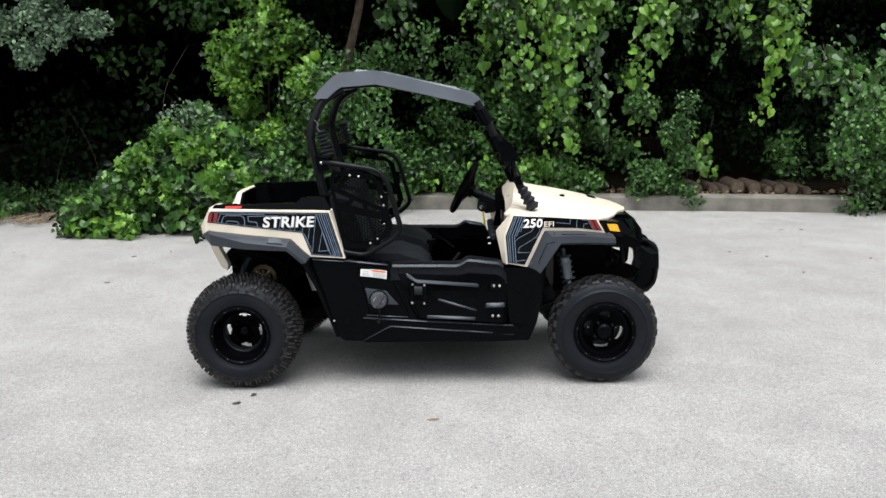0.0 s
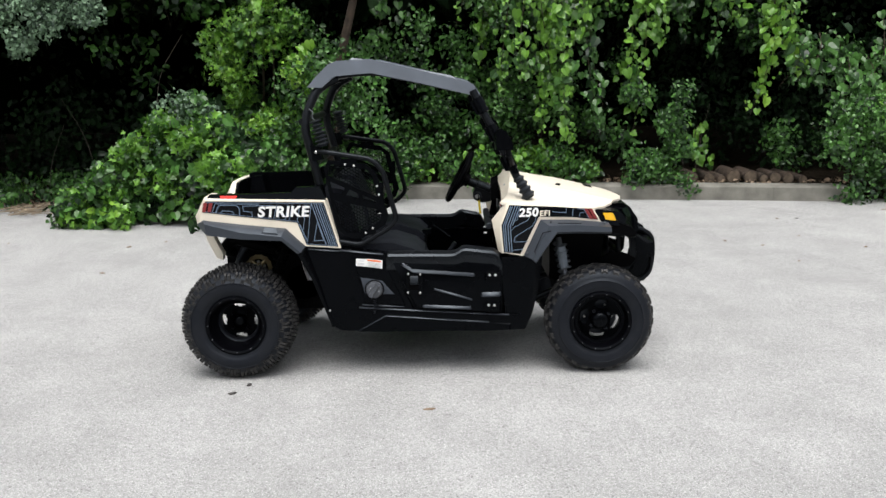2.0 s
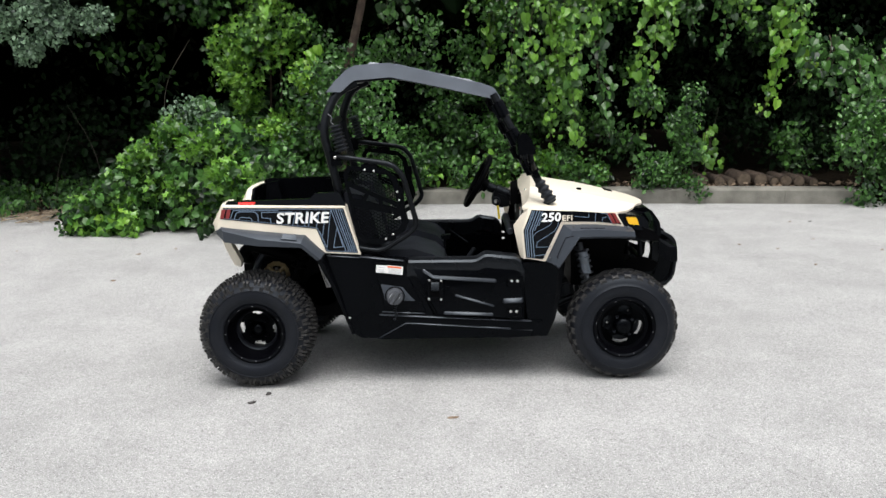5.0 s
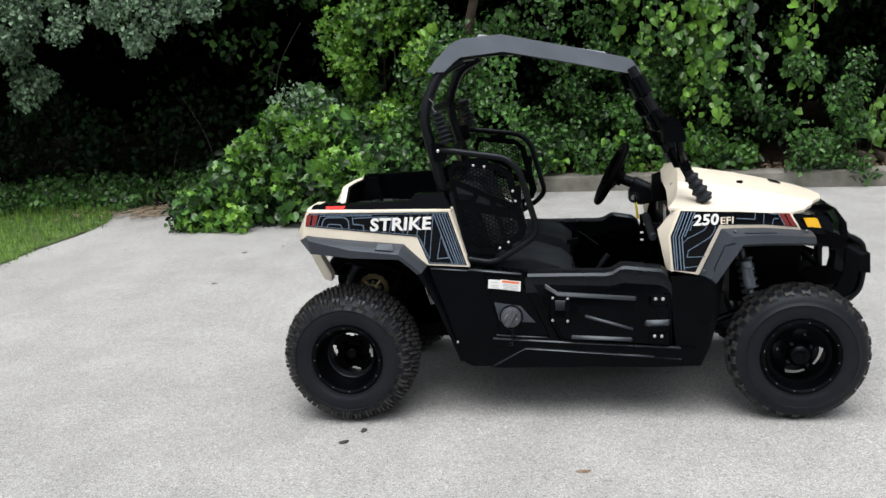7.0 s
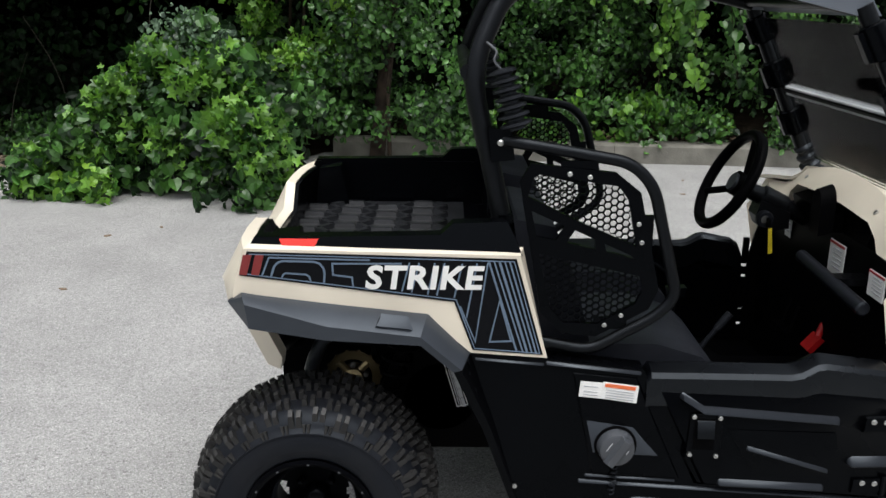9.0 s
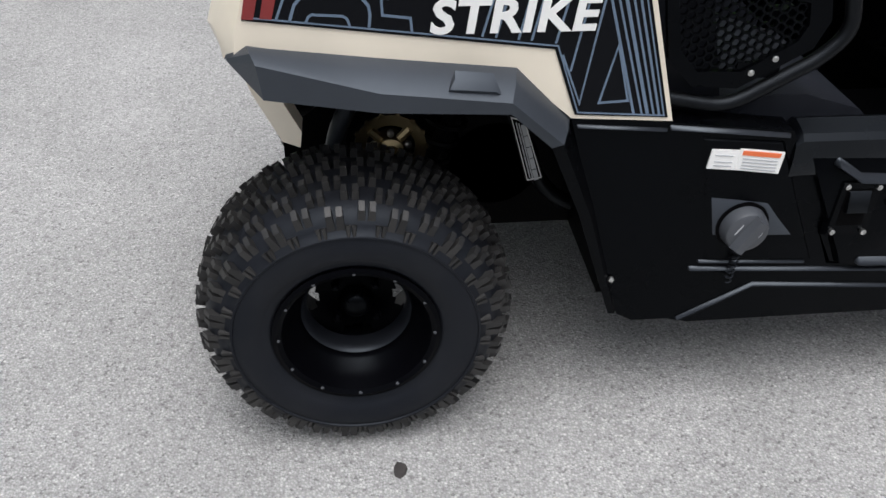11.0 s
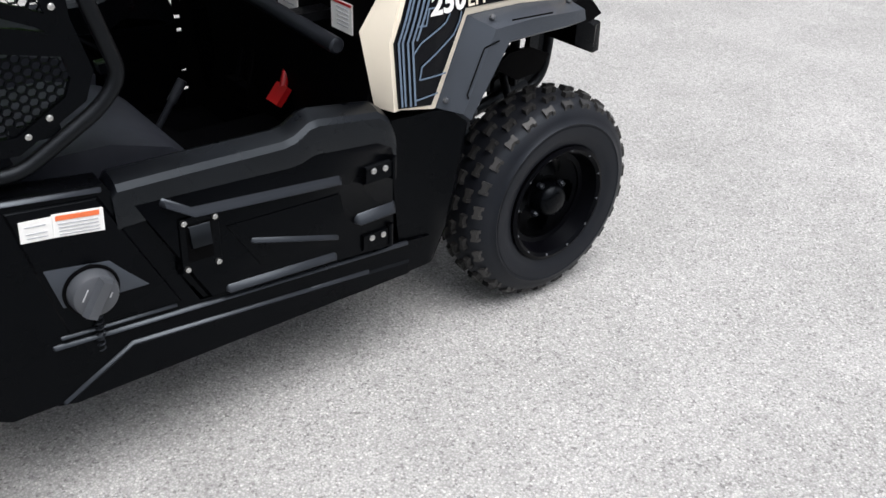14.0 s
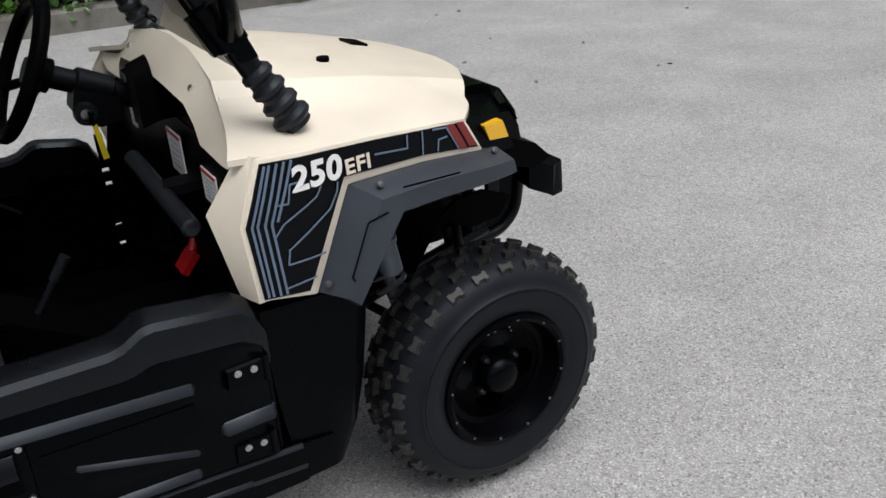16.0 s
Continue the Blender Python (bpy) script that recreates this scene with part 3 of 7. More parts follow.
for s in (-1, 1):
    shock = bmesh.new()
    rod(shock, (0.66, s * 0.24, 0.62), (0.70, s * 0.33, 0.38), 0.014)
    can = Vector((0.668, s * 0.345, 0.546))
    damper = part("front_shock", shock, ALLOY, car, "grey coil-over shock absorber")
    bm = bmesh.new()
    up = Vector((-0.010, 0, 0.055))
    sweep(bm, [can + up * k for k in (1.0, 0.96, 0.5, 0.46, 0.30, 0.26, -0.9, -1.0)], [0.014, 0.022, 0.022, 0.026, 0.026, 0.022, 0.022, 0.015], 18)
    part("spring_sleeve", bm, SLEEVE, damper, "pale blue-grey plastic sleeve")
    bm = bmesh.new()
    coil(bm, (0.665, s * 0.25, 0.60), (0.695, s * 0.32, 0.42), 0.030, 7, 0.006)
    part("spring", bm, ALLOY, damper)
    shock = bmesh.new()
    rod(shock, (-0.66, s * 0.26, 0.68), (-0.80, s * 0.28, 0.34), 0.014)
    damper = part("rear_shock", shock, MATT, car)
    bm = bmesh.new()
    coil(bm, (-0.67, s * 0.262, 0.66), (-0.78, s * 0.278, 0.40), 0.032, 8, 0.006)
    part("spring", bm, MATT, damper)
    bm = bmesh.new()
    for z0, z1 in ((0.33, 0.24), (0.46, 0.34)):
        for x in (0.70, 0.94):
            rod(bm, (x, s * 0.16, z0), (FRONT_X, s * 0.37, z1), 0.011)
    box(bm, (FRONT_X, s * 0.37, 0.29), (0.06, 0.04, 0.16))
    part("front_suspension_arm", bm, TUBE, car)
    bm = bmesh.new()
    lathe(bm, [(0, -0.02), (0.085, -0.02), (0.089, -0.016), (0.089, -0.008), (0, -0.008)], 40, (FRONT_X, s * 0.385, 0.261))
    plate_ = part("front_brake_disc", bm, GRAPHITE, car)
    for k in range(6):
        a = 2 * math.pi * k / 6
        fixing("disc_bolt", (FRONT_X + 0.066 * math.cos(a), s * 0.406, 0.261 + 0.066 * math.sin(a)), 0.006, 0.005, (0, s, 0), plate_)
    bm = bmesh.new()
    rod(bm, (0.76, s * 0.12, 0.38), (0.74, s * 0.40, 0.34), 0.008)
    part("tie_rod", bm, GOLD, car, "gold zinc-plated steering rod")

def ridge(bm, pts, s, y, w, h):
    """A rounded moulded rib along (x, z) points on a side face at y."""
    h *= 0.62
    sec = [(-0.003, -w), (h * 0.8, -w * 0.85), (h, -w * 0.65), (h * 0.97, -w * 0.50), (h * 0.62, w * 0.15), (h * 0.30, w * 0.60), (h * 0.05, w * 0.95), (-0.003, w)]
    rings = []
    n = len(pts)
    for i, (x, z) in enumerate(pts):
        for k, grow in (((1.0, 0.0),) if 0 < i < n - 1 else ((0.25, -1.0), (1.0, 0.0)) if i == 0 else ((1.0, 0.0), (0.25, 1.0))):
            rings.append([bm.verts.new((x + grow * w * 0.7, s * (y + d * k), z + v * (0.6 + 0.4 * k))) for d, v in sec])
    for a, b in zip(rings, rings[1:]):
        for k in range(len(sec) - 1):
            bm.faces.new((a[k], a[k + 1], b[k + 1], b[k]))
        bm.faces.new((a[-1], a[0], b[0], b[-1]))
    bm.faces.new(rings[0])
    bm.faces.new(rings[-1][::-1])


def bellows(bm, a, b, r0, r1, rings, neck=0.58):
    a, b = Vector(a), Vector(b)
    pts, rad = [], []
    for i in range(rings * 4 + 1):
        k = i / (rings * 4)
        pts.append(a.lerp(b, k))
        rad.append((r0 + (r1 - r0) * k) * (1.0 if i % 4 in (1, 2) else neck))
    sweep(bm, pts, rad, 18)


# floor pan, inner tub and firewall
bm = bmesh.new()
prism(bm, [(-0.46, 0.60), (-0.46, 0.26), (0.46, 0.24), (0.46, 0.30), (-0.20, 0.32), (-0.24, 0.46), (-0.40, 0.50), (-0.40, 0.60)], -0.44, 0.44)
rounded(bm, 0.008)
part("floor_pan", bm, MATT, car)
bm = bmesh.new()
prism(bm, [(0.46, 0.25), (0.46, 0.79), (0.40, 0.79), (0.385, 0.70), (0.40, 0.45), (0.36, 0.30)], -0.43, 0.43)
prism(bm, [(0.45, 0.78), (0.45, 0.87), (0.42, 0.87), (0.40, 0.78)], -0.17, 0.17)
rounded(bm, 0.01)
dash = part("dashboard", bm, MATT, car)
bm = bmesh.new()
prism(bm, [(-0.10, 0.30), (-0.12, 0.50), (0.02, 0.485), (0.16, 0.40), (0.38, 0.40), (0.38, 0.30)], -0.075, 0.075)
rounded(bm, 0.015)
part("centre_console", bm, MATT, car)
for s in (-1, 1):
    bm = bmesh.new()
    x0 = 0.33 if s < 0 else 0.334
    prism(bm, [(x0, 0.25), (x0, 0.58), (0.375, 0.76), (0.47, 0.80), (0.47, 0.25)], s * 0.426, s * 0.436)
    part("kick_panel", bm, MATT, car)
# hinge side of the far door: light comes in between the pieces of the strip
for z0, z1 in ((0.26, 0.356), (0.367, 0.409), (0.420, 0.516), (0.527, 0.551), (0.562, 0.645)):
    bm = bmesh.new()
    box(bm, (0.326, 0.431, (z0 + z1) / 2), (0.018, 0.010, z1 - z0))
    part("hinge_strip", bm, MATT, car)
bm = bmesh.new()
rod(bm, (-0.016, 0.0, 0.48), (-0.002, 0.0, 0.615), 0.0075)
shift = part("shift_lever", bm, TUBE, car)
bm = bmesh.new()
loft(bm, [(-0.022, -0.014, 0.604), (0.020, -0.014, 0.604), (0.020, 0.014, 0.604), (-0.022, 0.014, 0.604)],
     [(-0.026, -0.016, 0.626), (0.024, -0.016, 0.630), (0.024, 0.016, 0.630), (-0.026, 0.016, 0.626)])
rounded(bm, 0.006, 3)
part("knob", bm, POLISHED, shift, "black T-shaped shift knob")
bm = bmesh.new()
bellows(bm, (-0.014, 0.0, 0.545), (-0.018, 0.0, 0.475), 0.014, 0.034, 4, 0.8)
part("lever_boot", bm, BOOT, shift, "ribbed rubber lever boot")
bm = bmesh.new()
sweep(bm, curved([(0.060, 0.0, 0.430), (0.088, 0.0, 0.468), (0.146, 0.0, 0.548)], 0.02), 0.0075, 10)
brake = part("parking_brake_lever", bm, GRAPHITE, car)
bm = bmesh.new()
rod(bm, (0.118, 0.0, 0.510), (0.150, 0.0, 0.554), 0.011, 12)
rounded(bm, 0.003)
part("lever_grip", bm, BOOT, brake)
bm = bmesh.new()
for s in (-1, 1):
    box(bm, (0.37, s * 0.03 + 0.18, 0.42), (0.03, 0.05, 0.06))
    rod(bm, (0.375, s * 0.03 + 0.18, 0.44), (0.41, s * 0.03 + 0.18, 0.56), 0.008)
rounded(bm, 0.004)
part("pedal", bm, MATT, car)
bm = bmesh.new()
prism(bm, [(0.352, 0.462), (0.384, 0.500), (0.396, 0.490), (0.364, 0.452)], -0.035, 0.015)
rod(bm, (0.386, -0.01, 0.492), (0.42, 0.01, 0.56), 0.010)
rounded(bm, 0.005)
part("brake_pedal", bm, REDPLASTIC, car, "red foot pedal")

# seats
for s in (-1, 1):
    bm = bmesh.new()
    prism(bm, [(-0.44, 0.50), (-0.42, 0.635), (-0.30, 0.640), (-0.15, 0.640), (-0.05, 0.610), (-0.005, 0.570), (-0.012, 0.530), (-0.08, 0.46)], s * 0.085, s * 0.425)
    rounded(bm, 0.026, 4)
    seat = part("seat_cushion", bm, VINYL, car)
    bm = bmesh.new()
    prism(bm, [(-0.46, 0.60), (-0.50, 0.89), (-0.46, 0.915), (-0.38, 0.90), (-0.33, 0.78), (-0.29, 0.62)], s * 0.08, s * 0.42)
    rounded(bm, 0.025, 3)
    part("seat_back", bm, VINYL, car)
    bm = bmesh.new()
    sweep(bm, curved([(-0.12, s * 0.45, 0.60), (0.02, s * 0.44, 0.575), (0.12, s * 0.42, 0.50)], 0.05), 0.010)
    part("seat_bolster", bm, BLACK, car)
    bm = bmesh.new()
    box(bm, (-0.232 + 0.02 * s, 0.062 * s, 0.585 - 0.015 * s), (0.026, 0.018, 0.024))
    rounded(bm, 0.004)
    part("belt_buckle", bm, REDPLASTIC, car, "red seat belt buckle")

# black side body, sill and doors, on both sides
for s in (-1, 1):
    Y = 0.487
    bm = bmesh.new()
    prism(bm, [(-0.556, 0.642), (-0.398, 0.630), (-0.188, 0.606), (-0.060, 0.336), (0.375, 0.302), (0.46, 0.295), (0.462, 0.225), (0.30, 0.218), (-0.402, 0.228), (-0.432, 0.245)],
          s * Y, s * (Y - 0.05))
    rounded(bm, 0.005)
    side = part("side_panel", bm, BLACK, car)
    bm = bmesh.new()
    loft(bm, [(x, s * (Y + 0.006), z) for x, z in ((-0.312, 0.226), (-0.190, 0.296), (0.300, 0.258), (0.40, 0.250), (0.40, 0.224), (-0.30, 0.222))],
         [(x, s * (Y - 0.004), z) for x, z in ((-0.330, 0.222), (-0.195, 0.303), (0.305, 0.265), (0.41, 0.257), (0.41, 0.221), (-0.31, 0.219))])
    part("sill_step", bm, BLACK, side)
    # ridges get the lighter black in place of a highlight
    for pts, w, h in ((((-0.314, 0.342), (-0.06, 0.326), (0.398, 0.298)), 0.007, 0.014), (((-0.300, 0.356), (-0.105, 0.344)), 0.005, 0.010),
                      (((-0.318, 0.228), (-0.190, 0.300), (0.300, 0.262)), 0.006, 0.013), (((-0.545, 0.630), (-0.402, 0.618)), 0.005, 0.011),
                      (((-0.395, 0.622), (-0.300, 0.612), (-0.196, 0.600)), 0.007, 0.015), (((0.02, 0.283), (0.30, 0.264)), 0.005, 0.010)):
        bm = bmesh.new()
        ridge(bm, pts, s, Y, w * 0.55, h * 0.8)
        part("sill_ridge", bm, RIB_LIT, side, "raised rib in a lighter black that stands for its highlight", 60)
    # upper rear pocket with the fuel filler
    bm = bmesh.new()
    loft(bm, [(x, s * (Y + 0.004), z) for x, z in ((-0.335, 0.598), (-0.205, 0.586), (-0.098, 0.352), (-0.285, 0.364))],
         [(x, s * (Y - 0.004), z) for x, z in ((-0.345, 0.606), (-0.197, 0.592), (-0.088, 0.345), (-0.292, 0.358))])
    part("filler_panel", bm, BLACK, side)
    # front leg of the body, bent outwards round the wheel
    bm = bmesh.new()
    rings = []
    for z, xs, ys_ in ((0.578, (0.364, 0.468, 0.521, 0.556), (0.479, 0.486, 0.522, 0.486)), (0.500, (0.366, 0.465, 0.516, 0.546), (0.480, 0.487, 0.511, 0.486)),
                       (0.400, (0.372, 0.460, 0.509, 0.533), (0.480, 0.485, 0.499, 0.484)), (0.300, (0.384, 0.455, 0.492, 0.510), (0.479, 0.482, 0.490, 0.481)),
                       (0.222, (0.404, 0.445, 0.465, 0.476), (0.478, 0.480, 0.482, 0.477))):
        rings.append([bm.verts.new((x, s * y, z)) for x, y in zip(xs, ys_)] + [bm.verts.new((xs[3], s * 0.39, z)), bm.verts.new((xs[0], s * 0.39, z))])
    for ra, rb in zip(rings, rings[1:]):
        for k in range(6):
            bm.faces.new((ra[k], ra[(k + 1) % 6], rb[(k + 1) % 6], rb[k]))
    bm.faces.new(rings[0])
    bm.faces.new(rings[-1][::-1])
    rounded(bm, 0.005, 2, 18)
    leg = part("front_leg_panel", bm, BLACK, car)
    # door with a rolled top edge
    bm = bmesh.new()
    end, lift = (0.366, 0.0) if s < 0 else (0.318, 0.022)
    outline = [(-0.172, 0.596), (0.136, 0.592), (0.190, 0.612), (end - 0.028, 0.594), (end - 0.004, 0.556), (end, 0.308), (-0.048, 0.338)]
    band = [(-0.150, 0.560), (0.136, 0.548), (0.190, 0.552), (end - 0.046, 0.545), (end - 0.014, 0.530), (end - 0.010, 0.312), (-0.040, 0.342)]
    loft(bm, [(x, s * 0.497, z) for x, z in band], [(x, s * 0.478, z) for x, z in outline])
    lower = [(-0.178, 0.560), (end, 0.540), (end, 0.310), (-0.052, 0.337)]
    loft(bm, [(x, s * 0.484, z) for x, z in lower], [(x, s * 0.425, z) for x, z in lower])
    rounded(bm, 0.008, 3)
    door = part("door", bm, BLACK, car, "moulded black plastic half door", 50)
    # broad rolled top edge
    bm = bmesh.new()
    rings = []
    for x, zt, k in ((-0.181, 0.600, 0.90), (-0.172, 0.611, 1), (-0.02, 0.610, 1), (0.125, 0.608, 1), (0.148, 0.613, 1), (0.178, 0.631, 1), (0.196, 0.634, 1), (end - 0.038, 0.618, 1), (end - 0.014, 0.600, 1), (end, 0.570, 0.9)):
        sec = ((0.492, -0.085), (0.4965, -0.066), (0.4970, -0.040), (0.4945, -0.021), (0.4865, -0.0105), (0.470, -0.004), (0.452, 0.0), (0.438, -0.005), (0.430, -0.014), (0.430, -0.085))
        rings.append([bm.verts.new((x, s * (0.46 + (yy - 0.46) * k), zt + lift + dz)) for yy, dz in sec])
    for ra, rb in zip(rings, rings[1:]):
        for k in range(10):
            bm.faces.new((ra[k], ra[(k + 1) % 10], rb[(k + 1) % 10], rb[k]))
    bm.faces.new(rings[0])
    bm.faces.new(rings[-1][::-1])
    part("door_top_edge", bm, POLISHED, door, "bevelled glossy top edge", 24)
    # door ribs, with their highlight put in as a lighter black
    for pts, w, h in ((((-0.104, 0.553), (-0.058, 0.522), (0.230, 0.499)), 0.012, 0.026), (((0.045, 0.434), (0.220, 0.381)), 0.011, 0.022),
                      (((-0.008, 0.348), (0.215, 0.337)), 0.011, 0.022), (((0.272, 0.401), (0.352, 0.403)), 0.016, 0.028)):
        ribs = bmesh.new()
        ridge(ribs, pts, s, 0.494, w * 0.82, h)
        part("door_rib", ribs, RIB_LIT, door, "raised rib in a lighter black that stands for its highlight", 60)
    bm = bmesh.new()
    for poly in (((0.000, 0.474), (0.232, 0.468), (0.244, 0.396), (0.232, 0.360), (0.060, 0.372)),):
        loft(bm, [(x, s * 0.4995, z) for x, z in poly], [(x, s * 0.492, z) for x, z in poly])
        inner = [(0.016, 0.466), (0.220, 0.459), (0.230, 0.398), (0.222, 0.368), (0.068, 0.380)]
        loft(bm, [(x, s * 0.5010, z) for x, z in inner], [(x, s * 0.499, z) for x, z in poly])
    part("door_inset", bm, BLACK, door)
    # latch plate and paddle
    bm = bmesh.new()
    loft(bm, [(x, s * 0.501, z) for x, z in ((-0.084, 0.513), (-0.014, 0.511), (-0.016, 0.407), (-0.088, 0.409))],
         [(x, s * 0.488, z) for x, z in ((-0.090, 0.519), (-0.008, 0.517), (-0.010, 0.401), (-0.094, 0.403))])
    rounded(bm, 0.002)
    latch = part("door_latch", bm, BLACK, door)
    bm = bmesh.new()
    loft(bm, [(x, s * 0.5016, z) for x, z in ((-0.074, 0.500), (-0.028, 0.499), (-0.030, 0.426), (-0.076, 0.428))],
         [(x, s * 0.498, z) for x, z in ((-0.074, 0.500), (-0.028, 0.499), (-0.030, 0.426), (-0.076, 0.428))])
    part("latch_recess", bm, MATT, door)
    bm = bmesh.new()
    loft(bm, [(-0.069, s * 0.511, 0.458), (-0.033, s * 0.511, 0.457), (-0.032, s * 0.504, 0.493), (-0.069, s * 0.504, 0.494)],
         [(-0.070, s * 0.501, 0.455), (-0.032, s * 0.501, 0.454), (-0.031, s * 0.501, 0.496), (-0.070, s * 0.501, 0.497)])
    part("latch_paddle", bm, POLISHED, door)
    for x, z in ((-0.078, 0.507), (-0.022, 0.504), (-0.081, 0.417), (-0.024, 0.414)):
        fixing("latch_screw", (x, s * 0.505, z), 0.0052, 0.004, (0, s, 0), door)
    for z0, x0 in ((0.489, 0.288), (0.342, 0.280)):
        x0 += end - 0.366
        bm = bmesh.new()
        loft(bm, [(x0, s * 0.503, z0 - 0.016), (x0 + 0.070, s * 0.502, z0 - 0.015), (x0 + 0.072, s * 0.502, z0 + 0.018), (x0 + 0.002, s * 0.503, z0 + 0.016)],
             [(x0 - 0.003, s * 0.488, z0 - 0.024), (x0 + 0.074, s * 0.488, z0 - 0.022), (x0 + 0.075, s * 0.488, z0 + 0.025), (x0 - 0.002, s * 0.488, z0 + 0.023)])
        rod(bm, (x0 + 0.066, s * 0.501, z0 - 0.022), (x0 + 0.066, s * 0.501, z0 + 0.026), 0.006, 8)
        part("door_hinge", bm, BLACK, door)
    for x, z in ((0.306, 0.497), (0.333, 0.496), (0.301, 0.350), (0.328, 0.349)):
        fixing("hinge_bolt", (x + end - 0.366, s * 0.502, z), 0.0065, 0.005, (0, s, 0), door)

# fuel filler on the near side
bm = bmesh.new()
loft(bm, [(x, -0.493, z) for x, z in ((-0.300, 0.486), (-0.205, 0.470), (-0.150, 0.408), (-0.285, 0.416))],
     [(x, -0.488, z) for x, z in ((-0.310, 0.494), (-0.200, 0.478), (-0.138, 0.402), (-0.290, 0.408))])
filler = part("filler_recess", bm, GREY, car)
bm = bmesh.new()
cc = (-0.240, 0, 0.432)
lathe(bm, [(0, -0.521), (0.030, -0.521), (0.036, -0.518), (0.039, -0.511), (0.041, -0.488), (0, -0.488)], 40, cc)
cap = part("fuel_cap", bm, CAPGREY, car, "round grey fuel cap with a grip bar")
bm = bmesh.new()
d, e = Vector((math.cos(radians(58)), 0, math.sin(radians(58)))), Vector((-math.sin(radians(58)), 0, math.cos(radians(58))))
c0 = Vector((cc[0], -0.521, cc[2]))
loft(bm, [c0 + d * 0.036 + e * 0.012, c0 - d * 0.036 + e * 0.012, c0 - d * 0.036 - e * 0.012, c0 + d * 0.036 - e * 0.012],
     [c0 + Vector((0, -0.015, 0)) + d * 0.033 + e * 0.0075, c0 + Vector((0, -0.015, 0)) - d * 0.033 + e * 0.0075,
      c0 + Vector((0, -0.015, 0)) - d * 0.033 - e * 0.0075, c0 + Vector((0, -0.015, 0)) + d * 0.033 - e * 0.0075])
rounded(bm, 0.002)
part("grip", bm, CAPGREY, cap)
for k in (-1, 1):
    bm = bmesh.new()
    q = c0 + e * 0.020 * k + Vector((0, -0.0006, 0))
    h, l0, l1 = (0.0012, 0.004, 0.014) if k < 0 else (0.0010, -0.012, 0.010)
    loft(bm, [q + d * l1 + e * h, q - d * -l0 + e * h, q - d * -l0 - e * h, q + d * l1 - e * h],
         [p + Vector((0, 0.002, 0)) for p in (q + d * l1 + e * h, q - d * -l0 + e * h, q - d * -l0 - e * h, q + d * l1 - e * h)])
    part("cap_print", bm, PRINT, cap, "pale worn print that cannot be read")
bm = bmesh.new()
coil(bm, (-0.238, -0.498, 0.390), (-0.244, -0.498, 0.316), 0.006, 7, 0.0016)
part("cap_tether", bm, GRAPHITE, cap, "coiled black cap tether")
bm = bmesh.new()
lathe(bm, [(0.041, -0.497), (0.046, -0.495), (0.046, -0.487), (0.041, -0.487)], 36, cc, closed=True)
part("cap_strap", bm, MATT, cap)

# warning label on the side panel
bm = bmesh.new()
loft(bm, [(x, -0.4935, z) for x, z in ((-0.322, 0.582), (-0.262, 0.577), (-0.264, 0.541), (-0.325, 0.547))],
     [(x, -0.490, z) for x, z in ((-0.322, 0.582), (-0.262, 0.577), (-0.264, 0.541), (-0.325, 0.547))])
loft(bm, [(x, -0.4945, z) for x, z in ((-0.274, 0.581), (-0.198, 0.571), (-0.201, 0.532), (-0.278, 0.543))],
     [(x, -0.490, z) for x, z in ((-0.274, 0.581), (-0.198, 0.571), (-0.201, 0.532), (-0.278, 0.543))])
label_plate = part("warning_label", bm, WHITE, car, "white warning sticker with an orange header")
bm = bmesh.new()
strip(bm, [(-0.270, 0.5745), (-0.205, 0.5660)], 0.008, -0.4945)
part("label_header", bm, ORANGE, label_plate)
bm = bmesh.new()
for z in (0.564, 0.558, 0.552, 0.546):
    strip(bm, [(-0.268, z), (-0.208, z - 0.008)], 0.0018, -0.4945)
for z in (0.572, 0.560, 0.553):
    strip(bm, [(-0.315, z), (-0.285, z - 0.003)], 0.0018, -0.4935)
tagged(part("label_print", bm, PRINT, label_plate), kind="stuff")

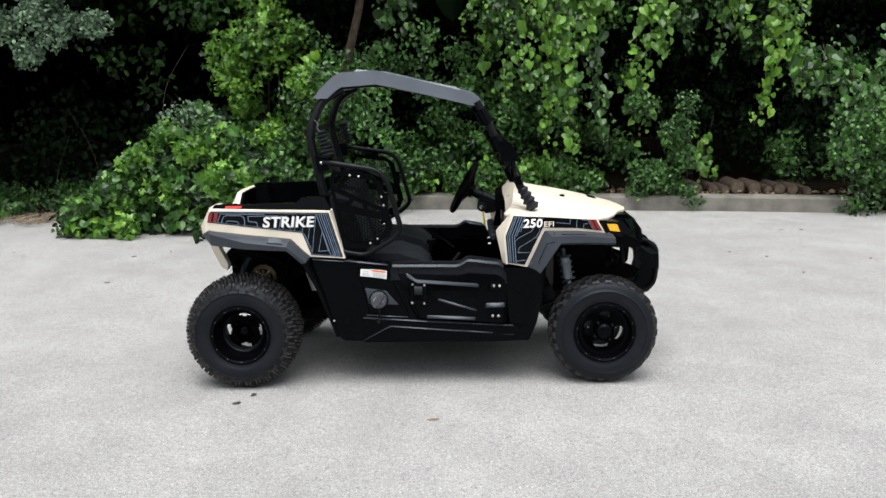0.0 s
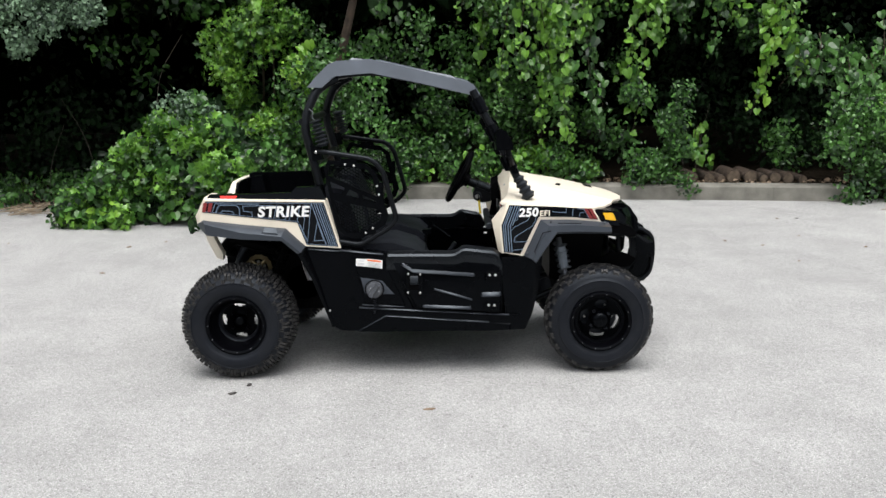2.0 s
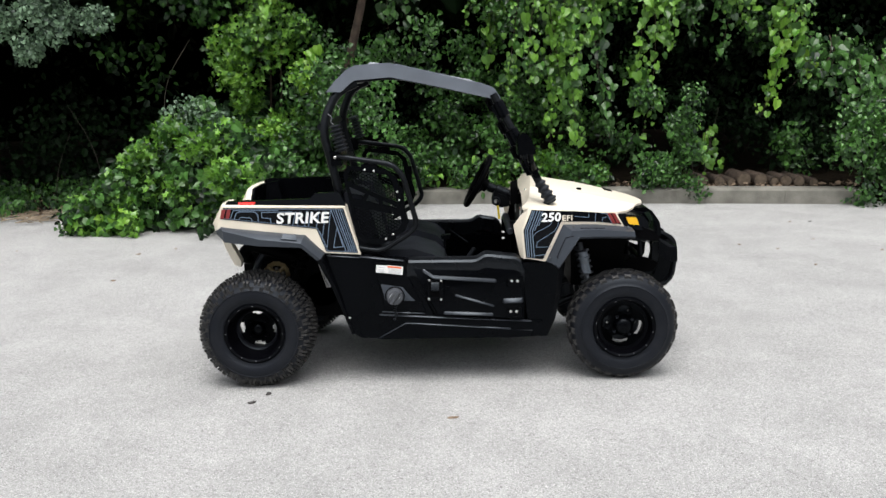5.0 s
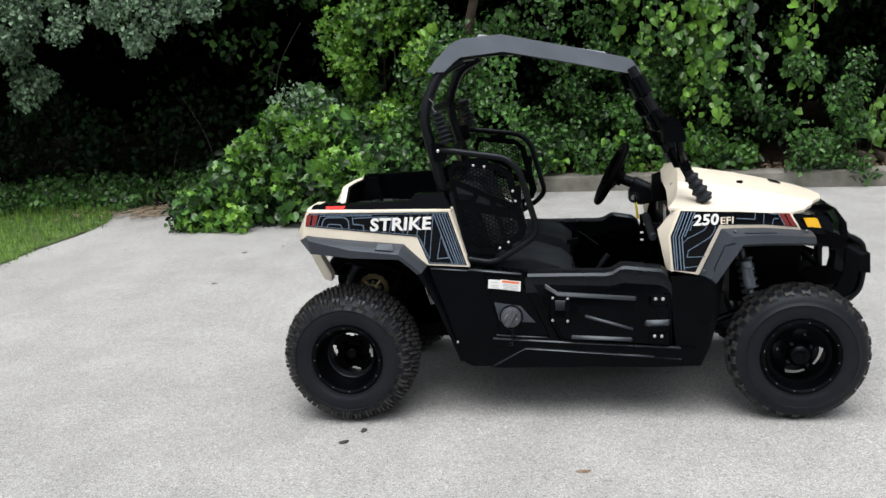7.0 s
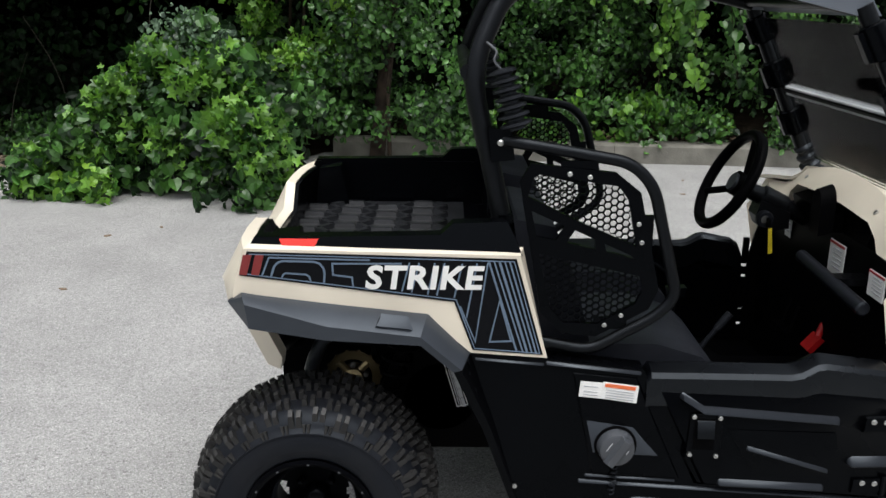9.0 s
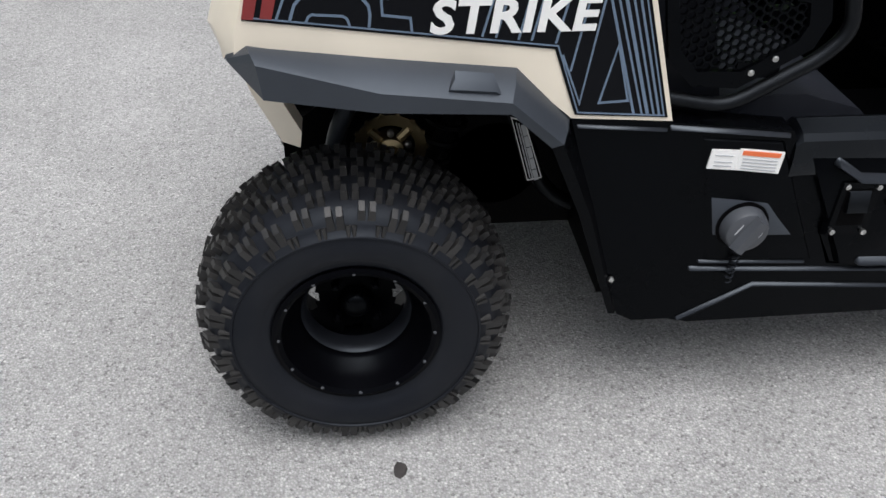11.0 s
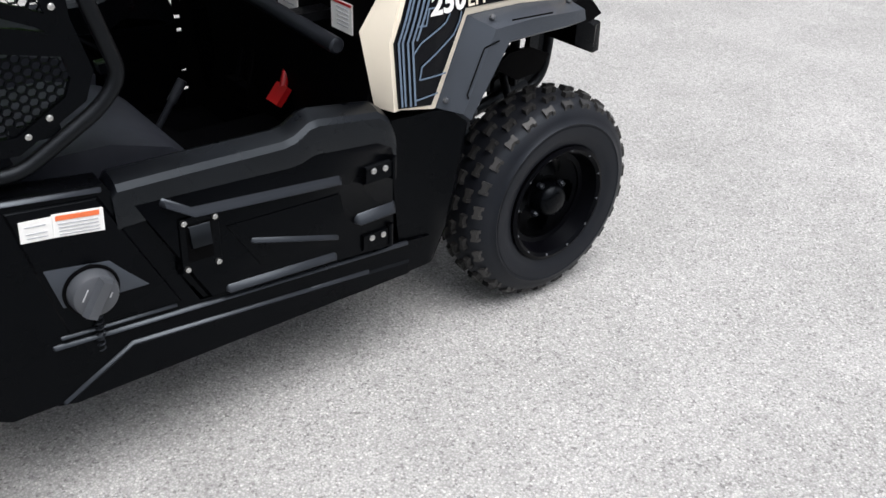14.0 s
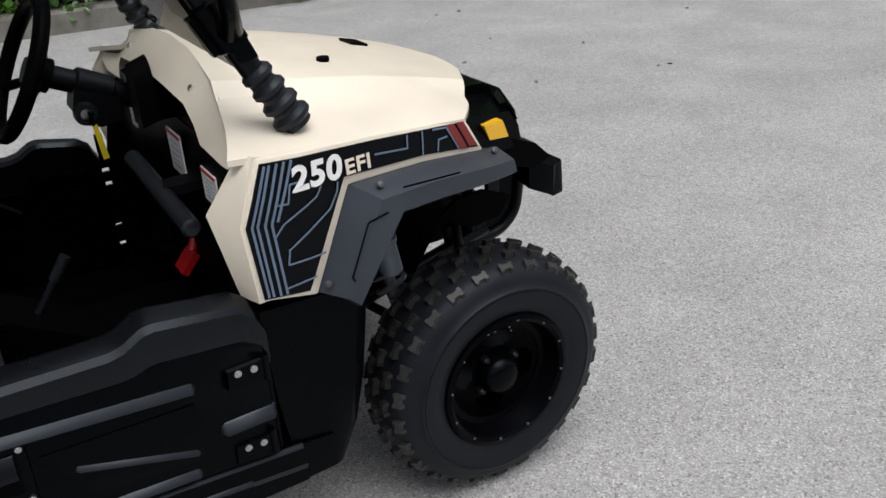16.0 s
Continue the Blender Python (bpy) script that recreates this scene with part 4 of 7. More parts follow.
# ---- cargo bed, rear fenders and tail ----
DECAL_REAR = [(-1.016, 0.862), (-0.465, 0.850), (-0.404, 0.640), (-0.552, 0.650), (-0.592, 0.757), (-1.034, 0.811)]
for s in (-1, 1):
    bm = bmesh.new()
    cream = [(-1.022, 0.868), (-0.458, 0.857), (-0.394, 0.632), (-0.556, 0.643), (-0.640, 0.715), (-1.052, 0.752), (-1.046, 0.792)]
    inner = [(-1.010, 0.880), (-0.450, 0.866), (-0.394, 0.630), (-0.556, 0.640), (-0.640, 0.712), (-1.040, 0.745), (-1.036, 0.792)]
    loft(bm, [(x, s * 0.487, z) for x, z in cream], [(x, s * 0.455, z) for x, z in inner])
    rounded(bm, 0.005, 3)
    fender = part("rear_fender", bm, CREAM, car, "cream plastic rear side panel")
    bm = bmesh.new()
    prism(bm, DECAL_REAR, s * 0.4895, s * 0.486)
    decal = part("side_decal", bm, DECAL, fender, "black decal with blue-grey outlines")
    if s < 0:
        DECAL_NEAR = decal
    # black bed rail above the fender
    bm = bmesh.new()
    rail = [(-1.018, 0.862), (-1.005, 0.886), (-0.800, 0.889), (-0.622, 0.893), (-0.596, 0.918), (-0.484, 0.922), (-0.452, 0.854)]
    loft(bm, [(x, s * (0.478 if z < 0.87 else 0.464), z) for x, z in rail], [(x, s * 0.425, z) for x, z in rail])
    rounded(bm, 0.005, 2)
    part("bed_rail", bm, BLACK, car)
    bm = bmesh.new()
    box(bm, (-0.75, s * 0.425, 0.81), (0.52, 0.012, 0.14))
    part("bed_side", bm, BLACK, car)
    bm = bmesh.new()
    loft(bm, [(x, s * y, z) for x, y, z in ((-0.952, 0.4695, 0.883), (-0.872, 0.4695, 0.883), (-0.882, 0.4755, 0.865), (-0.944, 0.4755, 0.865))],
         [(x, s * y, z) for x, y, z in ((-0.954, 0.460, 0.885), (-0.870, 0.460, 0.885), (-0.880, 0.466, 0.863), (-0.946, 0.466, 0.863))])
    part("side_reflector", bm, REDLENS, car, "bright red side reflector")
    # grey wheel-arch flare
    top = [(-1.066, 0.752), (-1.034, 0.774), (-0.850, 0.752), (-0.645, 0.731), (-0.556, 0.642), (-0.500, 0.480), (-0.432, 0.250)]
    mid = [(-1.060, 0.748), (-1.018, 0.762), (-0.850, 0.722), (-0.660, 0.700), (-0.575, 0.622), (-0.512, 0.476), (-0.438, 0.248)]
    low = [(-1.056, 0.745), (-1.012, 0.708), (-0.850, 0.690), (-0.660, 0.680), (-0.592, 0.615), (-0.528, 0.470), (-0.448, 0.246)]
    yo = [0.485, 0.530, 0.546, 0.545, 0.532, 0.505, 0.490]
    rows = []
    for (a, b), (e, f), (c, d), y in zip(top, mid, low, yo):
        rows.append([(a, s * 0.480, b), ((a + e) / 2, s * (0.4 * 0.484 + 0.6 * y), (b + f) / 2 + 0.004), (e, s * y, f), (c, s * (y - 0.004), d),
                     (c, s * (y - 0.03), d + 0.004), (a, s * 0.440, b - 0.006)])

    def flare_mesh(piece):
        bm = bmesh.new()
        vs = [[bm.verts.new(p) for p in r] for r in piece]
        for ra, rb in zip(vs, vs[1:]):
            for k in range(6):
                bm.faces.new((ra[k], ra[(k + 1) % 6], rb[(k + 1) % 6], rb[k]))
        bm.faces.new(vs[0])
        bm.faces.new(vs[-1][::-1])
        return rounded(bm, 0.003, 2, 20)
    flare = part("rear_flare", flare_mesh(rows[:5]), GREY, car, "dark grey plastic wheel arch flare", 30)
    part("flare_leg", flare_mesh(rows[4:]), BLACK, flare, "black plastic lower end of the flare", 30)
    bm = bmesh.new()
    loft(bm, [(-0.742, s * 0.5300, 0.734), (-0.692, s * 0.5300, 0.728), (-0.684, s * 0.5395, 0.716), (-0.750, s * 0.5395, 0.722)],
         [(-0.742, s * 0.520, 0.742), (-0.686, s * 0.520, 0.736), (-0.674, s * 0.535, 0.708), (-0.754, s * 0.535, 0.714)])
    rounded(bm, 0.002)
    part("flare_step", bm, GREY, flare)
    bm = bmesh.new()
    bolt(bm, (-0.455, s * 0.494, 0.330), 0.005, 0.004, (0, s, 0))
    part("flare_bolt", bm, STEEL, flare)
    # cream lower end of the tail
    bm = bmesh.new()
    loft(bm, [(x, s * 0.400, z) for x, z in ((-1.066, 0.735), (-1.030, 0.735), (-1.008, 0.665), (-0.972, 0.590), (-0.976, 0.562), (-1.004, 0.574), (-1.044, 0.660))],
         [(x, s * 0.350, z) for x, z in ((-1.066, 0.735), (-1.030, 0.735), (-1.008, 0.665), (-0.972, 0.590), (-0.976, 0.562), (-1.004, 0.574), (-1.044, 0.660))])
    rounded(bm, 0.004)
    part("tail_lower_end", bm, CREAM, car, "cream plastic lower tail end")

bm = bmesh.new()
prism(bm, [(-1.030, 0.735), (-1.030, 0.750), (-0.480, 0.750), (-0.480, 0.735)], -0.425, 0.425)
part("bed_floor", bm, BLACK, car)
bm = bmesh.new()
prism(bm, [(-0.500, 0.74), (-0.500, 0.925), (-0.470, 0.925), (-0.440, 0.74)], -0.42, 0.42)
rounded(bm, 0.006)
part("bed_front", bm, BLACK, car)
# tailgate, bent round the corners, with a notch in its top edge
half_tail = [(0.484, -1.024, 0.866, -1.046, 0.790, -1.052, 0.748), (0.445, -1.036, 0.867, -1.078, 0.785, -1.072, 0.738), (0.390, -1.048, 0.866, -1.096, 0.775, -1.082, 0.735),
             (0.300, -1.056, 0.864, -1.100, 0.775, -1.086, 0.735), (0.205, -1.058, 0.861, -1.102, 0.775, -1.088, 0.735), (0.165, -1.056, 0.835, -1.102, 0.770, -1.088, 0.735), (0.110, -1.052, 0.806, -1.102, 0.765, -1.088, 0.735)]
stations = [(-y, *r) for y, *r in half_tail] + [(y, *r) for y, *r in half_tail[::-1]]
bm, lining = bmesh.new(), bmesh.new()
ra, rb = [], []
for y, xt, zt, xm, zm, xb, zb in stations:
    yi = y * 0.955
    ra.append([bm.verts.new(p) for p in ((xt + 0.026, yi, zt - 0.002), (xt, y, zt), (xm, y, zm), (xb, y, zb), (xb + 0.03, yi, zb))])
    rb.append([lining.verts.new(p) for p in ((xt + 0.0265, yi * 0.995, zt - 0.004), (xt + 0.0265 + 0.010, yi * 0.98, zt - 0.006), (xt + 0.045, yi * 0.97, 0.750), (xt + 0.0265, yi * 0.995, 0.745))])
for rows_, mesh_, k in ((ra, bm, 5), (rb, lining, 4)):
    for p, q in zip(rows_, rows_[1:]):
        for i in range(k):
            mesh_.faces.new((p[i], p[(i + 1) % k], q[(i + 1) % k], q[i]))
    mesh_.faces.new(rows_[0])
    mesh_.faces.new(rows_[-1][::-1])
rounded(bm, 0.003, 2, 35)
part("tailgate", bm, CREAM, car, "cream plastic tailgate with a notched top edge", 30)
part("tailgate_lining", lining, BLACK, car)
for s in (-1, 1):
    bm = bmesh.new()
    loft(bm, [(-1.000, s * 0.418, 0.752), (-1.000, s * 0.335, 0.752), (-0.895, s * 0.335, 0.752), (-0.895, s * 0.418, 0.752)],
         [(-0.985, s * 0.418, 0.872), (-0.985, s * 0.345, 0.872), (-0.925, s * 0.345, 0.880), (-0.925, s * 0.418, 0.880)])
    rounded(bm, 0.005)
    part("latch_housing", bm, BLACK, car)
# bed mat with honeycomb bars
bm = bmesh.new()
box(bm, (-0.785, 0, 0.756), (0.45, 0.78, 0.012))
part("bed_mat", bm, MATRUBBER, car)
bm = bmesh.new()
ex, ey, hw = 0.068, 0.050, 0.0125
for i in range(-1, 6):
    for j in range(-5, 6):
        cx, cy = -0.985 + 1.5 * ex * i, (j + 0.5 * (i % 2)) * 1.732 * ey
        top, right = Vector((cx, cy + 0.866 * ey, 0.760)), Vector((cx + ex, cy, 0.760))
        for p, q in ((Vector((cx - ex / 2, top.y, 0.760)), Vector((cx + ex / 2, top.y, 0.760))), (right, Vector((cx + ex / 2, top.y, 0.760))), (right, Vector((cx + ex / 2, 2 * cy - top.y, 0.760)))):
            c, u = (p + q) / 2, (q - p) / 2
            if not (-0.99 < c.x < -0.58 and abs(c.y) < 0.365):
                continue
            u = u * 0.86
            v = Vector((-u.y, u.x, 0)).normalized() * hw
            h = Vector((0, 0, 0.014))
            loft(bm, [c + u + v, c - u + v, c - u - v, c + u - v],
                 [c + h + u * 0.88 + v * 0.62, c + h - u * 0.88 + v * 0.62, c + h - u * 0.88 - v * 0.62, c + h + u * 0.88 - v * 0.62])
rounded(bm, 0.0012, 1)
tagged(part("mat_ribs", bm, MATRUBBER, car, "raised bars of the bed mat"), kind="stuff")

# print on the rear decal
for pts, w in (([(-1.010, 0.857), (-0.470, 0.845), (-0.411, 0.644), (-0.548, 0.654), (-0.588, 0.762), (-1.026, 0.815), (-1.010, 0.857)], 0.0022),
               ([(-0.987, 0.811), (-0.971, 0.850), (-0.765, 0.846)], 0.0034),
               ([(-0.969, 0.808), (-0.961, 0.831), (-0.954, 0.839), (-0.944, 0.843), (-0.879, 0.842), (-0.868, 0.838), (-0.860, 0.828), (-0.858, 0.815), (-0.860, 0.797)], 0.0042),
               ([(-0.947, 0.806), (-0.943, 0.814), (-0.938, 0.817), (-0.896, 0.814), (-0.890, 0.810), (-0.887, 0.800)], 0.0036),
               ([(-0.700, 0.839), (-0.842, 0.838), (-0.841, 0.814), (-0.802, 0.809), (-0.800, 0.789)], 0.0036),
               ([(-0.684, 0.841), (-0.700, 0.779)], 0.0034), ([(-0.664, 0.841), (-0.680, 0.777)], 0.0034), ([(-0.632, 0.841), (-0.647, 0.773)], 0.0034),
               ([(-0.612, 0.841), (-0.628, 0.771)], 0.0034), ([(-0.576, 0.840), (-0.592, 0.766)], 0.0034),
               ([(-0.580, 0.748), (-0.547, 0.669), (-0.524, 0.842)], 0.0036), ([(-0.546, 0.841), (-0.566, 0.722)], 0.0032),
               ([(-0.522, 0.845), (-0.460, 0.649)], 0.0040), ([(-0.511, 0.845), (-0.447, 0.648)], 0.0032), ([(-0.500, 0.844), (-0.438, 0.648)], 0.0050),
               ([(-0.489, 0.844), (-0.428, 0.647)], 0.0032), ([(-0.479, 0.844), (-0.419, 0.646)], 0.0036),
               ([(-0.517, 0.669), (-0.498, 0.760), (-0.472, 0.671), (-0.517, 0.669)], 0.0036)):
    bm = bmesh.new()
    strip(bm, pts, w, -0.4895)
    part("decal_line", bm, LINE, DECAL_NEAR)
for x in (-1.024, -0.999):
    bm = bmesh.new()
    bar = ((x, 0.855), (x + 0.018, 0.8555), (x + 0.006, 0.812), (x - 0.010, 0.8135))
    loft(bm, [(a, -0.4914, z) for a, z in bar], [(a, -0.4890, z) for a, z in bar])
    part("decal_bar", bm, DECALRED, DECAL_NEAR)
lettering("decal_lettering", "STRIKE", WHITE, DECAL_NEAR, -0.775, -0.530, 0.784, 0.836, -0.4908, 0.13, 0.030)

# ---- roll cage, roof and seat guards ----
for s in (-1, 1):
    for nm, pts, r in (("rear_post", curved([(-0.425, s * 0.425, 0.60), (-0.522, s * 0.385, 1.05), (-0.565, s * 0.368, 1.215), (-0.495, s * 0.322, 1.370), (-0.400, s * 0.310, 1.415)], 0.09, 7), 0.021),
                       ("front_post", [(0.235, s * 0.345, 1.350), (0.462, s * 0.395, 0.905)], 0.019),
                       ("roof_tube", curved([(-0.400, s * 0.330, 1.430), (-0.22, s * 0.330, 1.445), (0.235, s * 0.330, 1.345)], 0.08), 0.017)):
        bm = bmesh.new()
        sweep(bm, pts, r, 14)
        part(nm, bm, TUBE, car)
for x, y, z in ((-0.568, 0.375, 1.215), (-0.516, 0.385, 1.02), (-0.43, 0.34, 1.42), (0.225, 0.34, 1.355)):
    bm = bmesh.new()
    rod(bm, (x, -y, z), (x, y, z), 0.016, 12)
    part("cross_tube", bm, TUBE, car)
roof_top = [(-0.540, 1.374), (-0.500, 1.420), (-0.440, 1.476), (-0.400, 1.493), (-0.245, 1.501), (0.00, 1.443), (0.215, 1.390), (0.240, 1.377), (0.272, 1.330)]
roof_in = [(0.222, 1.331), (0.00, 1.384), (-0.240, 1.436), (-0.405, 1.424), (-0.422, 1.414), (-0.472, 1.372)]
for s in (-1, 1):
    bm = bmesh.new()
    loft(bm, [(x, s * 0.352, z) for x, z in roof_top + roof_in], [(x, s * 0.325, z) for x, z in roof_top + roof_in])
    rounded(bm, 0.009, 3)
    part("roof_side", bm, ROOFGREY, car, "dark grey moulded roof edge")
bm = bmesh.new()
inner = [(x, z - 0.014) for x, z in roof_top[1:-1]]
prism(bm, [(x, z - 0.003) for x, z in roof_top] + inner[::-1], -0.325, 0.325)
rounded(bm, 0.004, 2)
roof = part("roof_panel", bm, ROOFGREY, car, "dark grey moulded roof panel")
bm = bmesh.new()
for y in (-0.2, 0.0, 0.2):
    loft(bm, [(-0.36, y - 0.04, 1.490), (0.16, y - 0.04, 1.398), (0.16, y + 0.04, 1.398), (-0.36, y + 0.04, 1.490)],
         [(-0.34, y - 0.03, 1.508), (0.14, y - 0.03, 1.414), (0.14, y + 0.03, 1.414), (-0.34, y + 0.03, 1.508)])
part("roof_ribs", bm, ROOFGREY, roof)


def inside(poly, x, z):
    hit = False
    for (x0, z0), (x1, z1) in zip(poly, poly[1:] + poly[:1]):
        if (z0 > z) != (z1 > z) and x < (x1 - x0) * (z - z0) / (z1 - z0) + x0:
            hit = not hit
    return hit


NET = [(-0.462, 1.006), (-0.440, 1.044), (-0.268, 1.026), (-0.216, 0.985), (-0.166, 0.780), (-0.184, 0.736), (-0.292, 0.674), (-0.366, 0.680), (-0.410, 0.726)]
NET_UP = [(-0.436, 1.012), (-0.424, 1.022), (-0.262, 0.998), (-0.240, 0.970), (-0.218, 0.872), (-0.330, 0.920), (-0.444, 0.976)]
NET_DOWN = [(-0.418, 0.856), (-0.206, 0.808), (-0.200, 0.775), (-0.212, 0.748), (-0.290, 0.702), (-0.362, 0.704), (-0.392, 0.738)]


def ring_plate(bm, poly, holes, y0, y1):
    """A plate with openings: the faces between are filled, then drawn out."""
    loops, edges = [], []
    for loop in [poly] + holes:
        v = [bm.verts.new((x, y0, z)) for x, z in loop]
        edges += [bm.edges.new((v[i], v[(i + 1) % len(v)])) for i in range(len(v))]
    got = bmesh.ops.triangle_fill(bm, edges=edges, use_beauty=True, use_dissolve=False)
    faces = [g for g in got["geom"] if isinstance(g, bmesh.types.BMFace)]
    for f in faces:
        c = f.calc_center_median()
        if any(inside(h, c.x, c.z) for h in holes):
            bm.faces.remove(f)
    bmesh.ops.solidify(bm, geom=bm.faces[:], thickness=y1 - y0)


for s in (-1, 1):
    bm = bmesh.new()
    sweep(bm, curved([(-0.513, s * 0.400, 1.082), (-0.460, s * 0.440, 1.080), (-0.238, s * 0.462, 1.046), (-0.190, s * 0.464, 0.998), (-0.128, s * 0.466, 0.765), (-0.165, s * 0.466, 0.722),
                      (-0.302, s * 0.462, 0.640), (-0.415, s * 0.455, 0.660)], 0.035, 5), 0.0125, 12)
    guard = part("seat_guard", bm, TUBE, car, "black tube side guard with mesh panel")
    bm = bmesh.new()
    mids = [[(-0.436, 0.946), (-0.366, 0.914), (-0.384, 0.884), (-0.424, 0.892)], [(-0.346, 0.906), (-0.304, 0.887), (-0.302, 0.866), (-0.362, 0.880)], [(-0.284, 0.878), (-0.230, 0.854), (-0.220, 0.846), (-0.280, 0.862)]]
    ring_plate(bm, NET, [NET_UP, NET_DOWN] + mids, s * 0.455, s * 0.467)
    part("guard_panel", bm, BLACK, guard, "moulded black plastic guard panel", 30)
    for poly in (NET_UP, NET_DOWN):
        bm = bmesh.new()
        p = 0.0150
        for i in range(-50, 50):
            for j in range(-50, 50):
                cx, cz = -0.32 + i * p * 0.866 , 0.86 + (j + 0.5 * (i % 2)) * p
                if not inside(poly, cx, cz):
                    continue
                ro, ri = p * 0.5774, p * 0.46
                o = [(cx + ro * math.cos(k * math.pi / 3), cz + ro * math.sin(k * math.pi / 3)) for k in range(6)]
                q = [(cx + ri * math.cos(k * math.pi / 3), cz + ri * math.sin(k * math.pi / 3)) for k in range(6)]
                vo = [bm.verts.new((x, s * 0.463, z)) for x, z in o]
                vi = [bm.verts.new((x, s * 0.463, z)) for x, z in q]
                vb = [bm.verts.new((x, s * 0.457, z)) for x, z in q]
                for k in range(6):
                    m = (k + 1) % 6
                    bm.faces.new((vo[k], vo[m], vi[m], vi[k]))
                    bm.faces.new((vi[k], vi[m], vb[m], vb[k]))
        part("hexagon_mesh", bm, BLACK, guard, "black hexagon plastic mesh", 0)
    for x, z in ((-0.362, 1.023), (-0.321, 1.017), (-0.217, 0.920), (-0.208, 0.881), (-0.275, 0.700), (-0.241, 0.722)):
        fixing("guard_bolt", (x, s * 0.467, z), 0.0052, 0.004, (0, s, 0), guard)
    for x, z, u, v in ((-0.342, 1.034, 0.075, 0.030), (-0.200, 0.900, 0.030, 0.075), (-0.262, 0.702, 0.070, 0.026)):
        bm = bmesh.new()
        box(bm, (x, s * 0.459, z), (u, 0.007, v))
        part("guard_clamp", bm, BLACK, guard)
    bm = bmesh.new()
    prism(bm, [(-0.526, 1.108), (-0.478, 1.103), (-0.470, 1.043), (-0.518, 1.038)], s * 0.385, s * 0.425)
    rounded(bm, 0.004)
    part("guard_pivot", bm, BLACK, guard)
    bm = bmesh.new()
    bolt(bm, (-0.500, s * 0.425, 1.078), 0.007, 0.006, (0, s, 0))
    part("pivot_bolt", bm, STEEL, guard)
    bm = bmesh.new()
    bellows(bm, (-0.500, s * 0.405, 1.225), (-0.466, s * 0.415, 1.104), 0.028, 0.034, 7, 0.55)
    spring = part("belt_bellows", bm, BOOT, car, "ribbed black rubber bellows")
    bm = bmesh.new()
    sweep(bm, curved([(-0.530, s * 0.380, 1.275), (-0.508, s * 0.395, 1.258), (-0.518, s * 0.400, 1.240), (-0.500, s * 0.405, 1.222)], 0.01), 0.0028, 8)
    part("hook", bm, CAPGREY, spring)
    # front post boots and rubber clamps
    bm = bmesh.new()
    bellows(bm, (0.444, s * 0.391, 0.945), (0.502, s * 0.400, 0.846), 0.026, 0.035, 4, 0.74)
    part("post_boot", bm, BOOT, car, "ribbed black rubber post boot")
    a, b = Vector((0.235, s * 0.345, 1.350)), Vector((0.462, s * 0.395, 0.905))
    for k in (0.15, 0.43, 0.74):
        bm = bmesh.new()
        c, dd = a.lerp(b, k), (b - a).normalized()
        nn = dd.cross(Vector((0, 1, 0))).normalized()
        sweep(bm, [c - dd * 0.036, c - dd * 0.032, c + dd * 0.040, c + dd * 0.044], [0.022, 0.0275, 0.0275, 0.022], 18)
        for w, h, off in ((0.011, 0.036, 0.042),):
            m = c + nn * -off * 0.6
            uu, vv = Vector((0, 1, 0)), nn
            loft(bm, [m + dd * h + uu * w + vv * w, m + dd * h - uu * w + vv * w, m + dd * h - uu * w - vv * w, m + dd * h + uu * w - vv * w],
                 [m - dd * h * 0.8 + uu * w + vv * w, m - dd * h * 0.8 - uu * w + vv * w, m - dd * h * 0.8 - uu * w - vv * w, m - dd * h * 0.8 + uu * w - vv * w])
        part("post_clamp", bm, BLACK, car)
    # mirror on its arm
    bm = bmesh.new()
    yy = s * 0.475
    dome = [(0.338, 1.082), (0.334, 1.150), (0.346, 1.174), (0.364, 1.180), (0.384, 1.168), (0.402, 1.140), (0.414, 1.106), (0.417, 1.083)]
    loft(bm, [(x, yy + s * 0.030, z) for x, z in dome], [(x - 0.004, yy - s * 0.030, z) for x, z in dome])
    rounded(bm, 0.010, 3)
    mirror = part("side_mirror", bm, BLACK, car, "black side mirror on the front post")
    bm = bmesh.new()
    sweep(bm, [(0.392, yy, 1.090), (0.400, s * 0.455, 1.045), (0.412, s * 0.410, 1.012)], [0.014, 0.015, 0.020], 10)
    loft(bm, [(0.392, s * 0.412, 1.030), (0.424, s * 0.412, 1.026), (0.448, s * 0.416, 0.968), (0.420, s * 0.414, 0.962)],
         [(0.392, s * 0.372, 1.030), (0.424, s * 0.372, 1.026), (0.448, s * 0.378, 0.968), (0.420, s * 0.376, 0.962)])
    rounded(bm, 0.006)
    part("mirror_arm", bm, BLACK, mirror)

# clear screen between the front posts
bm = bmesh.new()
loft(bm, [(0.262, -0.325, 1.310), (0.262, 0.325, 1.310), (0.360, 0.345, 1.115), (0.360, -0.345, 1.115)],
     [(0.266, -0.325, 1.311), (0.266, 0.325, 1.311), (0.364, 0.345, 1.116), (0.364, -0.345, 1.116)])
screen = part("windscreen", bm, GLASS, car, "clear plastic half windscreen")
screen.visible_shadow = False
bm = bmesh.new()
loft(bm, [(0.366, -0.345, 1.100), (0.366, 0.345, 1.100), (0.462, 0.365, 0.915), (0.462, -0.365, 0.915)],
     [(0.370, -0.345, 1.101), (0.370, 0.345, 1.101), (0.466, 0.365, 0.916), (0.466, -0.365, 0.916)])
low_screen = part("windscreen_lower", bm, GLASS, car, "clear plastic lower windscreen")
low_screen.visible_shadow = False
bm = bmesh.new()
for x, z in ((0.362, 1.117), (0.367, 1.100)):
    rod(bm, (x, -0.345, z), (x, 0.345, z), 0.0045, 8)
part("screen_edge", bm, PRINT, screen, "pale edge strip of the screen")
bm = bmesh.new()
rod(bm, (0.364, -0.345, 1.109), (0.364, 0.345, 1.109), 0.007, 8)
